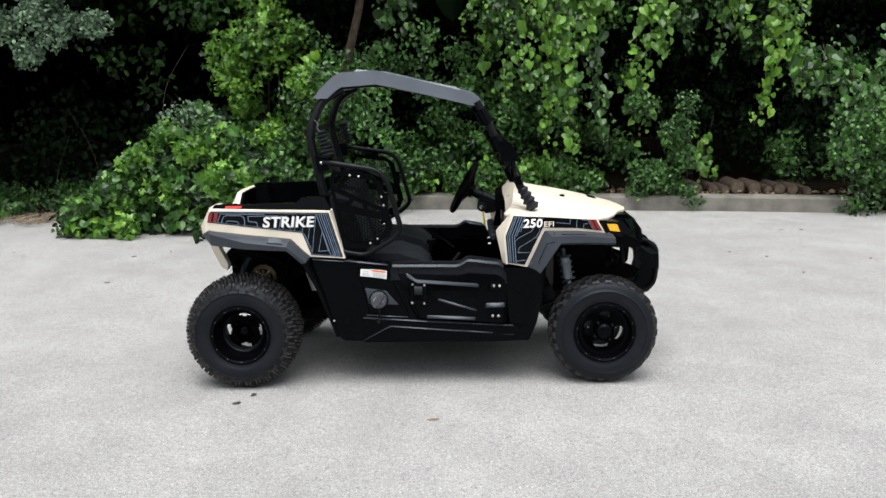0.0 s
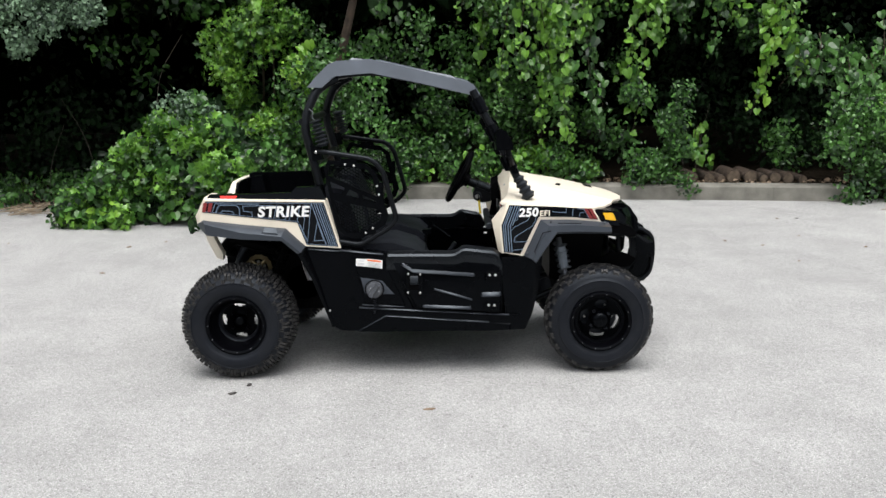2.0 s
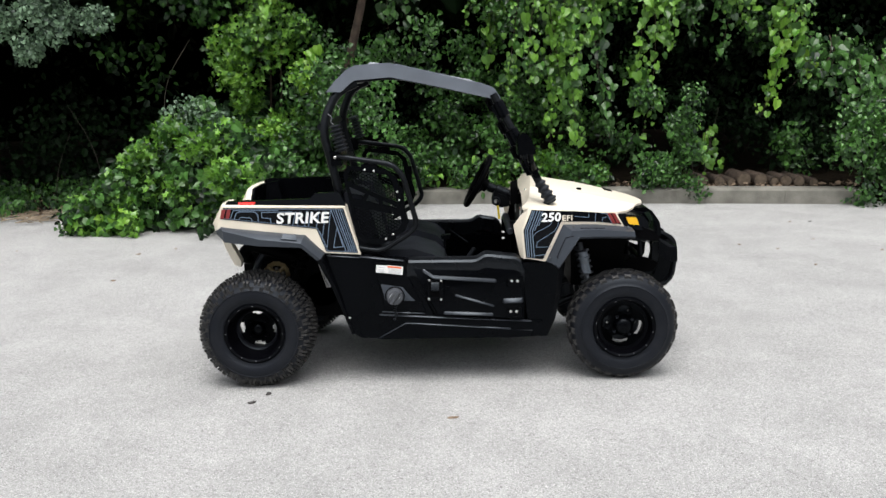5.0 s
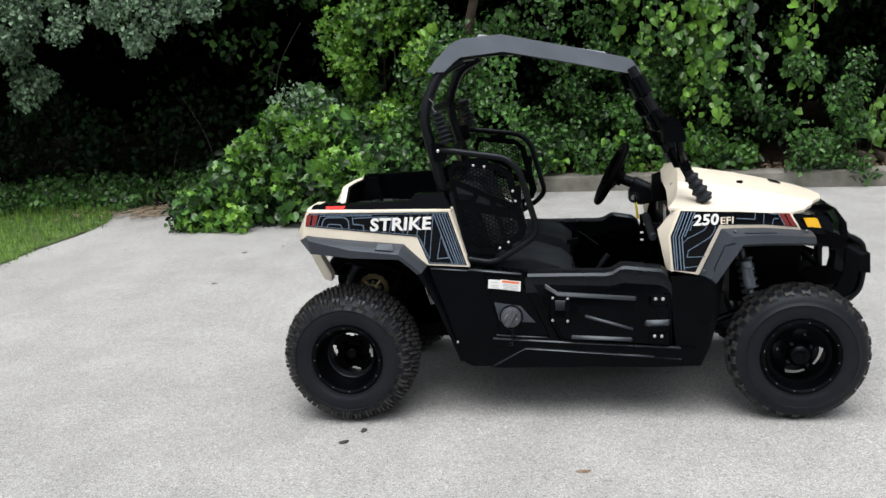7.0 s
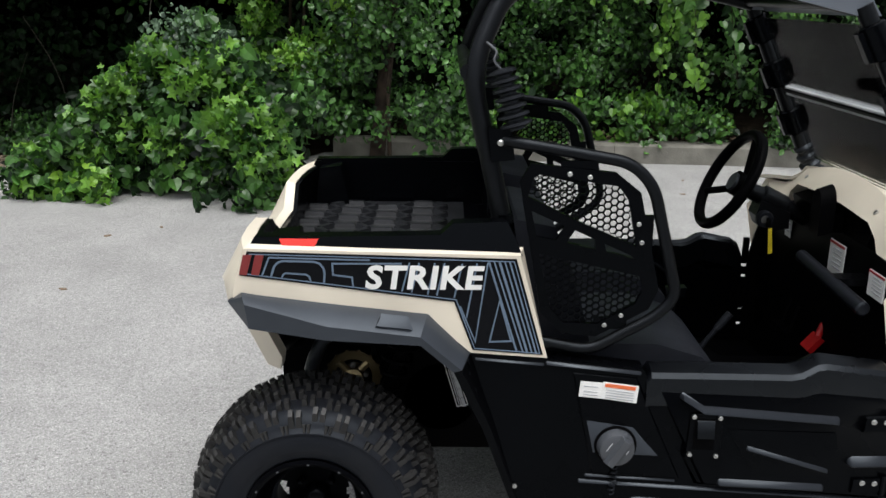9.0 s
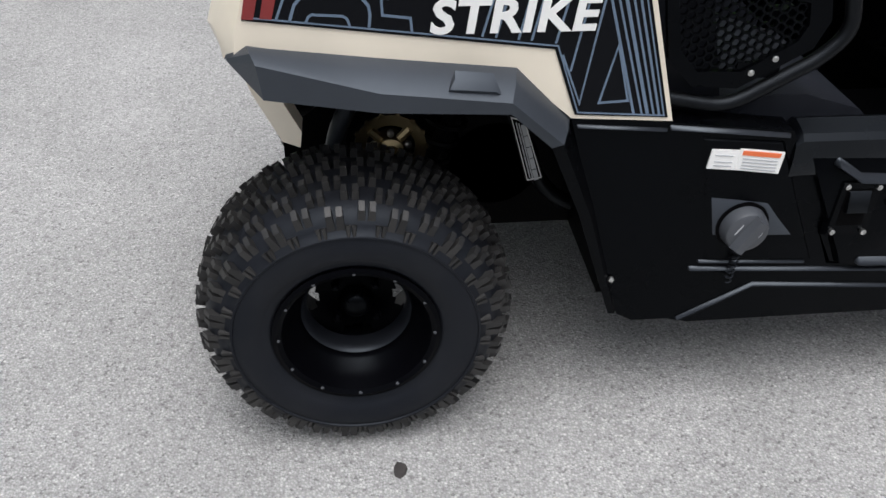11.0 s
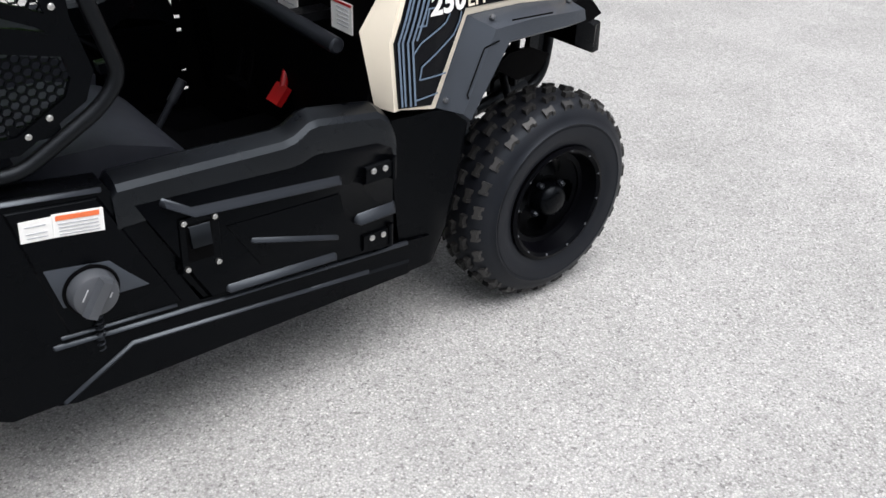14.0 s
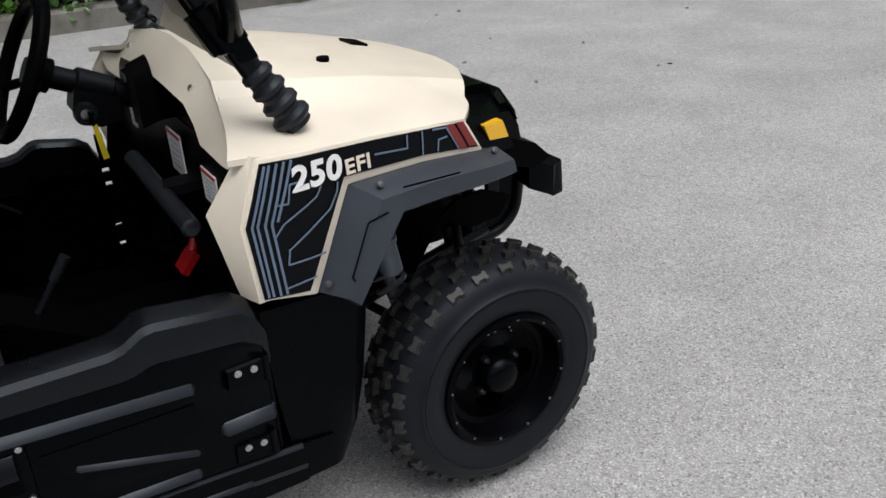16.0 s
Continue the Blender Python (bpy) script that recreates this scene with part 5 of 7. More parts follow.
part("screen_seal", bm, MATT, screen)

bm = bmesh.new()
sweep(bm, curved([(0.30, -0.318, 1.20), (0.385, -0.335, 1.02), (0.432, -0.345, 0.945), (0.478, -0.372, 0.885)], 0.05), 0.0045, 8)
part("cable", bm, MATT, car)

# ---- front end ----


def fy(x, z):
    """How far the front fender's side stands out at (x, z)."""
    return 0.487 - 0.135 * max(0.0, x - 0.46) - 0.10 * max(0.0, z - 0.77)


def fender_sheet(bm, poly, s, out, thick):
    """A flat outline bent to the fender's side: creased where the side turns in."""
    prism(bm, poly, 0.0, 1.0)
    for co, no in (((0.46, 0, 0), (1, 0, 0)), ((0, 0, 0.77), (0, 0, 1))):
        bmesh.ops.bisect_plane(bm, geom=bm.verts[:] + bm.edges[:] + bm.faces[:], plane_co=co, plane_no=no)
    for v in bm.verts:
        v.co.y = s * (fy(v.co.x, v.co.z) + out - thick * v.co.y)


FRONT = [(0.397, 0.834), (0.356, 0.733), (0.366, 0.600), (0.466, 0.581), (0.546, 0.752), (0.700, 0.746), (0.838, 0.731), (0.797, 0.801), (0.620, 0.819)]
for s in (-1, 1):
    bm = bmesh.new()
    fender_sheet(bm, FRONT, s, 0.0, 0.03)
    loft(bm, [(0.392, s * 0.476, 0.838), (0.354, s * 0.486, 0.733), (0.366, s * 0.486, 0.597), (0.400, s * 0.486, 0.600), (0.400, s * 0.486, 0.733), (0.420, s * 0.476, 0.830)],
         [(0.386, s * 0.432, 0.832), (0.318, s * 0.442, 0.750), (0.350, s * 0.442, 0.597), (0.400, s * 0.432, 0.600), (0.400, s * 0.432, 0.733), (0.420, s * 0.432, 0.832)])
    rounded(bm, 0.004, 2)
    fender = part("front_fender", bm, CREAM, car, "cream plastic front side panel")
    bm = bmesh.new()
    dec = [(0.400, 0.826), (0.362, 0.731), (0.374, 0.603), (0.452, 0.594), (0.538, 0.769), (0.700, 0.761), (0.823, 0.744), (0.791, 0.796), (0.600, 0.813)]
    fender_sheet(bm, dec, s, 0.0025, 0.0035)
    dcl = part("side_decal", bm, DECAL, fender, "black decal with blue-grey outlines", 0)
    bm = bmesh.new()
    bolt(bm, (0.345, s * 0.452, 0.690), 0.006, 0.004, (-0.8, s * 0.6, 0))
    part("fender_screw", bm, STEEL, fender)
    if s < 0:
        DECAL_FRONT = dcl
    # flare over the front wheel
    top = [(0.466, 0.583), (0.546, 0.754), (0.700, 0.749), (0.810, 0.737), (0.874, 0.727)]
    mid = [(0.505, 0.575), (0.583, 0.731), (0.700, 0.733), (0.810, 0.723), (0.879, 0.714)]
    low = [(0.522, 0.560), (0.618, 0.702), (0.700, 0.702), (0.810, 0.697), (0.882, 0.691)]
    y0 = [0.484, 0.476, 0.456, 0.438, 0.425]
    y1 = [0.530, 0.524, 0.515, 0.500, 0.478]
    bm = bmesh.new()
    rows = []
    for (a, b), (e, f), (c, d), ya, yb in zip(top, mid, low, y0, y1):
        rows.append([(a, s * (ya - 0.004), b), (e, s * (yb - 0.004), f), (c, s * yb, d), (c, s * (yb - 0.02), d - 0.012), (c, s * (yb - 0.10), d + 0.004), (a, s * (ya - 0.04), b)])
    vs = [[bm.verts.new(p) for p in r] for r in rows]
    for ra, rb in zip(vs, vs[1:]):
        for k in range(6):
            bm.faces.new((ra[k], ra[(k + 1) % 6], rb[(k + 1) % 6], rb[k]))
    bm.faces.new(vs[0])
    bm.faces.new(vs[-1][::-1])
    rounded(bm, 0.004, 2, 20)
    flare = part("front_flare", bm, GREY, car, "dark grey plastic wheel arch flare", 30)
    bm = bmesh.new()
    for q in (((0.514, 0.612), (0.552, 0.700)), ((0.552, 0.700), (0.590, 0.708)), ((0.514, 0.612), (0.528, 0.588)), ((0.620, 0.744), (0.730, 0.742))):
        strip(bm, list(q), 0.003, -0.523, 0.001)
    if s > 0:
        for v in bm.verts:
            v.co.y = -v.co.y
    part("flare_groove", bm, MATT, flare)
    for at, ax_ in (((0.482, s * 0.499, 0.600), 0), ((0.592, s * 0.498, 0.748), 0.6), ((0.852, s * 0.450, 0.731), 0.6)):
        fixing("flare_bolt", at, 0.006, 0.004, (0, s, ax_), flare, CAPGREY)
    # black nose with amber lamp
    bm = bmesh.new()
    loft(bm, [(x, s * y, z) for x, y, z in ((0.818, 0.434, 0.742), (0.786, 0.430, 0.796), (0.850, 0.408, 0.786), (0.940, 0.375, 0.768), (0.965, 0.370, 0.735), (0.965, 0.380, 0.700), (0.900, 0.420, 0.712))],
         [(x, s * y, z) for x, y, z in ((0.830, 0.24, 0.715), (0.800, 0.24, 0.775), (0.900, 0.24, 0.778), (0.990, 0.24, 0.765), (1.035, 0.24, 0.715), (1.040, 0.24, 0.660), (0.90, 0.24, 0.690))])
    rounded(bm, 0.006, 2)
    nose = part("headlight_surround", bm, BLACK, car)
    bm = bmesh.new()
    quad = [(0.846, 0.428, 0.773), (0.897, 0.414, 0.769), (0.913, 0.410, 0.733), (0.861, 0.424, 0.741)]
    loft(bm, [(x, s * y, z) for x, y, z in quad], [(x, s * (y - 0.02), z) for x, y, z in quad])
    rounded(bm, 0.0015)
    part("side_marker", bm, AMBER, nose, "amber side marker lens")
    bm = bmesh.new()
    loft(bm, [(0.972, s * 0.36, 0.742), (1.022, s * 0.26, 0.725), (0.995, s * 0.26, 0.775), (0.945, s * 0.36, 0.782)],
         [(0.962, s * 0.35, 0.740), (1.012, s * 0.25, 0.723), (0.985, s * 0.25, 0.771), (0.935, s * 0.35, 0.778)])
    part("headlight", bm, DECAL, nose, "dark glossy headlight cover")

bm = bmesh.new()
prism(bm, [(0.90, 0.690), (0.86, 0.790), (0.97, 0.790), (1.010, 0.772), (1.050, 0.715), (1.058, 0.650), (1.02, 0.635), (0.94, 0.665)], -0.245, 0.245)
rounded(bm, 0.012, 2)
part("front_grille", bm, BLACK, car)
# hood
ys = [-0.470, -0.43, -0.38, -0.33, -0.31, -0.29, -0.265, -0.235, -0.20, -0.16, -0.10, -0.05, 0.0, 0.05, 0.10, 0.16, 0.20, 0.235, 0.265, 0.29, 0.31, 0.33, 0.38, 0.43, 0.470]


def hood_point(u, y):
    ay = abs(y)
    xf = float(np.interp(ay, [0, 0.14, 0.285, 0.35, 0.39, 0.47], [1.008, 0.984, 0.915, 0.872, 0.862, 0.796]))
    xr = 0.425 - 0.06 * (ay / 0.45) ** 3
    x = xr + (xf - xr) * u
    crest = float(np.interp(x, [0.36, 0.42, 0.56, 0.70, 0.87, 1.02], [0.930, 0.922, 0.894, 0.869, 0.827, 0.788]))
    edge = float(np.interp(x, [0.36, 0.42, 0.60, 0.80, 1.0], [0.838, 0.832, 0.820, 0.800, 0.752]))
    k = float(np.interp(ay, [0, 0.10, 0.20, 0.265, 0.29, 0.33, 0.43, 0.470], [1.0, 0.985, 0.92, 0.80, 0.52, 0.30, 0.10, 0.0]))
    w = float(np.interp(x, [0.4, 0.55, 1.0], [1.0, 0.982, 0.90]))
    return (x, y * w, edge + (crest - edge) * k)


bm = bmesh.new()
NU = 16
gr = [[bm.verts.new(hood_point(i / NU, y)) for y in ys] for i in range(NU + 1)]
under = [[bm.verts.new((v.co.x, v.co.y, v.co.z - 0.010)) for v in row] for row in gr]
NJ = len(ys) - 1
for i in range(NU):
    for j in range(NJ):
        bm.faces.new((gr[i][j], gr[i + 1][j], gr[i + 1][j + 1], gr[i][j + 1]))
        bm.faces.new((under[i][j], under[i][j + 1], under[i + 1][j + 1], under[i + 1][j]))
for i in range(NU):
    bm.faces.new((gr[i][0], under[i][0], under[i + 1][0], gr[i + 1][0]))
    bm.faces.new((gr[i][NJ], gr[i + 1][NJ], under[i + 1][NJ], under[i][NJ]))
for j in range(NJ):
    bm.faces.new((gr[0][j], gr[0][j + 1], under[0][j + 1], under[0][j]))
    bm.faces.new((gr[NU][j], under[NU][j], under[NU][j + 1], gr[NU][j + 1]))
hood = part("hood", bm, CREAM, car, "smooth cream plastic hood", 14)
for y in (-0.155,):
    bm = bmesh.new()
    lathe(bm, [(0, -0.006), (0.010, -0.005), (0.013, 0), (0.012, 0.006), (0, 0.008)], 16, (0, 0, 0))
    bmesh.ops.rotate(bm, verts=bm.verts, matrix=Matrix.Rotation(math.pi / 2, 3, "X"))
    bmesh.ops.translate(bm, verts=bm.verts, vec=(0.665, y, 0.874))
    part("hood_plug", bm, MATT, hood)
bm = bmesh.new()
loft(bm, [(0.83, 0.06, 0.828), (0.87, 0.06, 0.818), (0.87, 0.12, 0.818), (0.83, 0.12, 0.828)],
     [(0.83, 0.06, 0.842), (0.87, 0.06, 0.832), (0.87, 0.12, 0.832), (0.83, 0.12, 0.842)])
part("hood_vent", bm, MATT, hood)
# cowl band round the dash
bm = bmesh.new()
ho = [(0.455, 0.826), (0.365, 0.834), (0.318, 0.858), (0.262, 0.900), (0.110, 0.928), (0.0, 0.934)]
hi = [(0.400, 0.797), (0.272, 0.804), (0.256, 0.834), (0.214, 0.862), (0.060, 0.872), (0.0, 0.872)]
outer, innr = [(-y, z) for y, z in ho] + ho[-2::-1], [(-y, z) for y, z in hi] + hi[-2::-1]
oo = [bm.verts.new((0.428 - 0.05 * (abs(y) / 0.45) ** 3, y, z + 0.002)) for y, z in outer]
ii = [bm.verts.new((0.374, y, z)) for y, z in innr]
jj = [bm.verts.new((0.410, y, z - 0.006)) for y, z in innr]
for k in range(len(oo) - 1):
    bm.faces.new((oo[k], oo[k + 1], ii[k + 1], ii[k]))
    bm.faces.new((ii[k], ii[k + 1], jj[k + 1], jj[k]))
cowl = part("cowl", bm, CREAM, car, "cream plastic cowl round the dash", 25)
for y, z in ((-0.205, 0.884), (-0.282, 0.828), (0.205, 0.884), (0.282, 0.828)):
    fixing("cowl_screw", (0.394, y, z), 0.006, 0.004, (-0.8, 0, 0.6), cowl)
# rounded hood over the gauge
bm = bmesh.new()
lobe = [(-0.048, 0.790)] + [(-0.012 - 0.036 * math.cos(math.pi * k / 10), 0.862 + 0.046 * math.sin(math.pi * k / 10)) for k in range(11)] + [(0.024, 0.790)]
loft(bm, [(0.336, y * 0.82 - 0.002, z - 0.010) for y, z in lobe], [(0.371, y, z + 0.002) for y, z in lobe])
box(bm, (0.385, -0.012, 0.815), (0.03, 0.06, 0.05))
rounded(bm, 0.010, 3)
part("gauge_hood", bm, MATT, dash, "rounded black hood of the gauge")
bm = bmesh.new()
prism(bm, [(0.42, 0.78), (0.372, 0.80), (0.366, 0.835), (0.42, 0.852)], 0.09, 0.215)
rounded(bm, 0.012, 2)
part("dash_pod", bm, MATT, dash)
bm = bmesh.new()
loft(bm, [(0.372, -0.27, 0.792), (0.372, -0.42, 0.800), (0.40, -0.42, 0.812), (0.40, -0.27, 0.806)],
     [(0.376, -0.27, 0.700), (0.376, -0.42, 0.700), (0.40, -0.42, 0.700), (0.40, -0.27, 0.700)])
rounded(bm, 0.006, 2)
part("glove_tray", bm, MATT, dash)
# dash labels
for y, z, w, h in ((-0.062, 0.728, 0.085, 0.085), (-0.300, 0.735, 0.075, 0.060), (0.262, 0.735, 0.04, 0.075)):
    bm = bmesh.new()
    box(bm, (0.3715 if y < -0.25 else 0.3835, y, z), (0.003, w, h))
    lab = part("dash_label", bm, WHITE, dash, "white warning sticker with a red header")
    bm = bmesh.new()
    box(bm, (0.3695 if y < -0.25 else 0.3815, y, z + h * 0.44), (0.002, w * 0.98, h * 0.07))
    part("label_header", bm, REDPLASTIC, lab)
    bm = bmesh.new()
    for k in range(5):
        box(bm, (0.3695 if y < -0.25 else 0.3815, y - w * 0.08, z + h * (0.28 - 0.14 * k)), (0.002, w * 0.55, h * 0.03))
    tagged(part("label_print", bm, PRINT, lab), kind="stuff")
# passenger grab bar
bm = bmesh.new()
sweep(bm, [(0.309, -0.022, 0.724), (0.309, -0.026, 0.724), (0.308, -0.380, 0.708), (0.308, -0.384, 0.708)], [0.012, 0.0165, 0.0165, 0.012], 14)
part("grab_bar", bm, GRAPHITE, car, "black rubber passenger grab bar")
bm = bmesh.new()
box(bm, (0.350, -0.215, 0.722), (0.085, 0.046, 0.018))
rounded(bm, 0.006, 2)
part("grab_bar_stem", bm, TUBE, car)
# steering wheel, column and key
bm = bmesh.new()
C, ax = Vector((0.178, 0.20, 0.877)), Vector((-0.884, 0, 0.467)).normalized()
uu, vv = Vector((0, 1, 0)), Vector((0.467, 0, 0.884)).normalized()
sweep(bm, [C + (uu * math.cos(2 * math.pi * k / 40) + vv * math.sin(2 * math.pi * k / 40)) * 0.138 for k in range(40)], 0.0155, 12, True)
steer = part("steering_wheel", bm, MATT, car, "black rubber-rimmed steering wheel")
bm = bmesh.new()
hubp = C - ax * 0.035
rod(bm, hubp + ax * 0.02, hubp - ax * 0.02, 0.035, 20)
part("steering_hub", bm, MATT, steer)
for ang in (90, 210, 330):
    e = uu * math.cos(radians(ang)) + vv * math.sin(radians(ang))
    bm = bmesh.new()
    sweep(bm, [C + e * 0.135, hubp + e * 0.03], 0.010, 8)
    part("spoke", bm, MATT, steer)
bm = bmesh.new()
rod(bm, hubp + ax * 0.028, hubp + ax * 0.018, 0.026, 20)
part("horn_badge", bm, ALLOY, steer, "plain grey centre badge")
bm = bmesh.new()
rod(bm, hubp, Vector((0.42, 0.20, 0.76)), 0.024, 16)
sweep(bm, [(0.268, 0.20, 0.834), (0.272, 0.20, 0.832), (0.335, 0.20, 0.801), (0.340, 0.20, 0.799)], [0.026, 0.031, 0.031, 0.026], 16)
prism(bm, [(0.262, 0.826), (0.345, 0.790), (0.345, 0.745), (0.30, 0.738), (0.264, 0.750), (0.250, 0.782)], 0.166, 0.230)
rounded(bm, 0.010, 3)
part("steering_column", bm, TUBE, car, "black plastic steering column housing")
bm = bmesh.new()
lathe(bm, [(0.013, -0.010), (0.021, -0.010), (0.024, -0.002), (0.024, 0.008), (0.013, 0.008)], 24, (0.272, 0.158, 0.774), closed=True)
lock = part("ignition_lock", bm, GRAPHITE, car, "ignition lock with a key in it")
bm = bmesh.new()
lathe(bm, [(0, -0.007), (0.011, -0.006), (0.0125, 0.0), (0, 0.0)], 20, (0.272, 0.158, 0.774))
part("lock_face", bm, STEEL, lock)
bm = bmesh.new()
box(bm, (0.277, 0.138, 0.768), (0.005, 0.022, 0.026))
rounded(bm, 0.002)
part("key", bm, MATT, lock)
bm = bmesh.new()
prism(bm, [(0.274, 0.758), (0.284, 0.756), (0.293, 0.684), (0.281, 0.682)], 0.128, 0.131)
part("key_tag", bm, YELLOW, lock, "yellow key tag")

# radiator behind the bumper
bm = bmesh.new()
box(bm, (0.868, 0, 0.575), (0.035, 0.40, 0.19))
rounded(bm, 0.006, 2)
part("radiator", bm, MATT, car)
bm = bmesh.new()
prism(bm, [(0.62, 0.40), (0.62, 0.73), (0.80, 0.74), (0.93, 0.70), (0.900, 0.64), (0.880, 0.56), (0.85, 0.47), (0.80, 0.40)], -0.215, 0.215)
rounded(bm, 0.012, 2)
part("front_inner_panel", bm, MATT, car)
for s in (-1, 1):
    bm = bmesh.new()
    prism(bm, [(0.56, 0.60), (0.58, 0.735), (0.90, 0.735), (0.985, 0.70), (1.02, 0.665), (0.98, 0.650), (0.90, 0.675), (0.66, 0.690)], s * 0.205, s * 0.40)
    rounded(bm, 0.006, 2)
    part("inner_fender", bm, MATT, car)
# plates added to narrow the bright see-through gaps behind the bumper
for s in (-1, 1):
    bm = bmesh.new()
    prism(bm, [(0.87, 0.500), (0.92, 0.532), (0.99, 0.535), (1.06, 0.505), (1.03, 0.462), (0.95, 0.455)], s * 0.196, s * 0.206)
    rounded(bm, 0.003)
    part("gap_plate", bm, MATT, car)
# bumper
bm = bmesh.new()
loft(bm, [(1.085, -0.330, 0.537), (1.124, -0.312, 0.532), (1.120, -0.312, 0.608), (1.085, -0.330, 0.606)],
     [(1.085, 0.330, 0.537), (1.124, 0.312, 0.532), (1.120, 0.312, 0.608), (1.085, 0.330, 0.606)])
for s in (-1, 1):
    loft(bm, [(1.085, s * 0.330, 0.539), (1.122, s * 0.316, 0.534), (1.118, s * 0.316, 0.606), (1.080, s * 0.330, 0.606)],
         [(1.030, s * 0.318, 0.565), (1.040, s * 0.26, 0.565), (1.045, s * 0.26, 0.640), (1.030, s * 0.318, 0.640)])
rounded(bm, 0.006, 2)
bumper = part("front_bumper", bm, BLACK, car, "black steel front bumper")
for s in (-1, 1):
    bm = bmesh.new()
    sweep(bm, curved([(0.96, s * 0.12, 0.66), (1.100, s * 0.11, 0.635), (1.158, s * 0.10, 0.600), (1.166, s * 0.10, 0.500), (1.152, s * 0.10, 0.405), (1.108, s * 0.10, 0.365), (0.93, s * 0.11, 0.350)], 0.05), 0.013, 12)
    part("bumper_hoop", bm, TUBE, bumper)
    bm = bmesh.new()
    prism(bm, [(1.075, 0.62), (1.150, 0.62), (1.164, 0.50), (1.150, 0.410), (1.105, 0.368), (0.960, 0.356), (0.955, 0.385), (1.065, 0.420), (1.085, 0.50)], s * 0.088, s * 0.098)
    part("bumper_side_plate", bm, BLACK, bumper)
for x, z in ((1.166, 0.50), (1.120, 0.372)):
    bm = bmesh.new()
    rod(bm, (x, -0.10, z), (x, 0.10, z), 0.013, 10)
    part("bumper_cross_bar", bm, TUBE, bumper)
bm = bmesh.new()
prism(bm, [(0.92, 0.38), (0.92, 0.44), (1.035, 0.49), (1.040, 0.60), (1.075, 0.60), (1.065, 0.48), (1.03, 0.43)], -0.155, -0.14)
part("bumper_bracket", bm, TUBE, bumper)
bm = bmesh.new()
prism(bm, [(0.92, 0.38), (0.92, 0.44), (1.035, 0.49), (1.040, 0.60), (1.075, 0.60), (1.065, 0.48), (1.03, 0.43)], 0.14, 0.155)
part("bumper_bracket", bm, TUBE, bumper)

# print on the front decal
fd = lambda x, z: -(fy(x, z) + 0.0042)
for pts in ([(0.406, 0.822), (0.371, 0.731), (0.381, 0.606)], [(0.414, 0.822), (0.380, 0.731), (0.389, 0.605)], [(0.426, 0.822), (0.392, 0.729), (0.401, 0.603)],
            [(0.438, 0.822), (0.403, 0.728), (0.412, 0.602)], [(0.450, 0.822), (0.413, 0.730)]):
    bm = bmesh.new()
    strip(bm, pts, 0.0042, 0, depth=fd)
    part("decal_line", bm, LINE, DECAL_FRONT)
for pts in ([(0.417, 0.756), (0.434, 0.755), (0.441, 0.785), (0.455, 0.785)], [(0.406, 0.705), (0.422, 0.723), (0.483, 0.753), (0.493, 0.768)],
            [(0.421, 0.652), (0.426, 0.677), (0.505, 0.725), (0.521, 0.750), (0.524, 0.766)], [(0.421, 0.652), (0.488, 0.653)], [(0.413, 0.612), (0.466, 0.617)],
            [(0.60, 0.790), (0.666, 0.783), (0.668, 0.805)], [(0.697, 0.762), (0.700, 0.803)], [(0.730, 0.760), (0.733, 0.780), (0.752, 0.781)], [(0.722, 0.800), (0.752, 0.797), (0.776, 0.753)]):
    bm = bmesh.new()
    strip(bm, pts, 0.0028, 0, depth=fd)
    part("decal_line", bm, LINE, DECAL_FRONT)
for x in (0.754, 0.775):
    bm = bmesh.new()
    fender_sheet(bm, [(x, 0.799), (x + 0.017, 0.797), (x + 0.044, 0.747), (x + 0.026, 0.750)], -1, 0.0042, 0.002)
    part("decal_bar", bm, DECALRED, DECAL_FRONT)
lettering("decal_lettering", "250", WHITE, DECAL_FRONT, 0.443, 0.536, 0.770, 0.812, 0, 0.10, 0.034, depth=lambda x, z: fd(x, z) - 0.001)
lettering("decal_lettering", "EFI", CREAM, DECAL_FRONT, 0.542, 0.589, 0.772, 0.797, 0, 0.0, 0.02, depth=lambda x, z: fd(x, z) - 0.001)
# maker's plate inside the rear arch
bm = bmesh.new()
loft(bm, [(-0.622, -0.330, 0.572), (-0.592, -0.330, 0.560), (-0.552, -0.330, 0.442), (-0.584, -0.330, 0.436)],
     [(-0.622, -0.326, 0.572), (-0.592, -0.326, 0.560), (-0.552, -0.326, 0.442), (-0.584, -0.326, 0.436)])
plate = part("maker_plate", bm, MATT, car, "small dark plate with a pale border and pale print")
bm = bmesh.new()
strip(bm, [(-0.618, 0.567), (-0.594, 0.558), (-0.556, 0.445), (-0.581, 0.440), (-0.618, 0.567)], 0.0016, -0.330)
part("plate_border", bm, WHITE, plate)
bm = bmesh.new()
for k, (o, w) in enumerate(((0.0065, 0.0022), (0.0115, 0.0022), (0.019, 0.0085))):
    for j in range(5):
        u0, u1 = 0.06 + 0.18 * j, 0.06 + 0.18 * j + 0.165
        q = lambda u: (-0.618 + 0.037 * u + o, 0.567 - 0.127 * u - o * 0.37)
        strip(bm, [q(u0), q(u1)], w, -0.330)
tagged(part("plate_print", bm, PRINT, plate), kind="stuff")

# ---- plants ----
rng = np.random.default_rng(7)


LEAF_RIMS = {"heart": [(0.30, -0.10), (0.50, 0.16), (0.42, 0.56), (0.14, 0.86)],
             "oval": [(0.12, 0.02), (0.30, 0.25), (0.34, 0.58), (0.16, 0.88)],
             "lobed": [(0.34, 0.00), (0.20, 0.30), (0.55, 0.52), (0.13, 0.66)]}


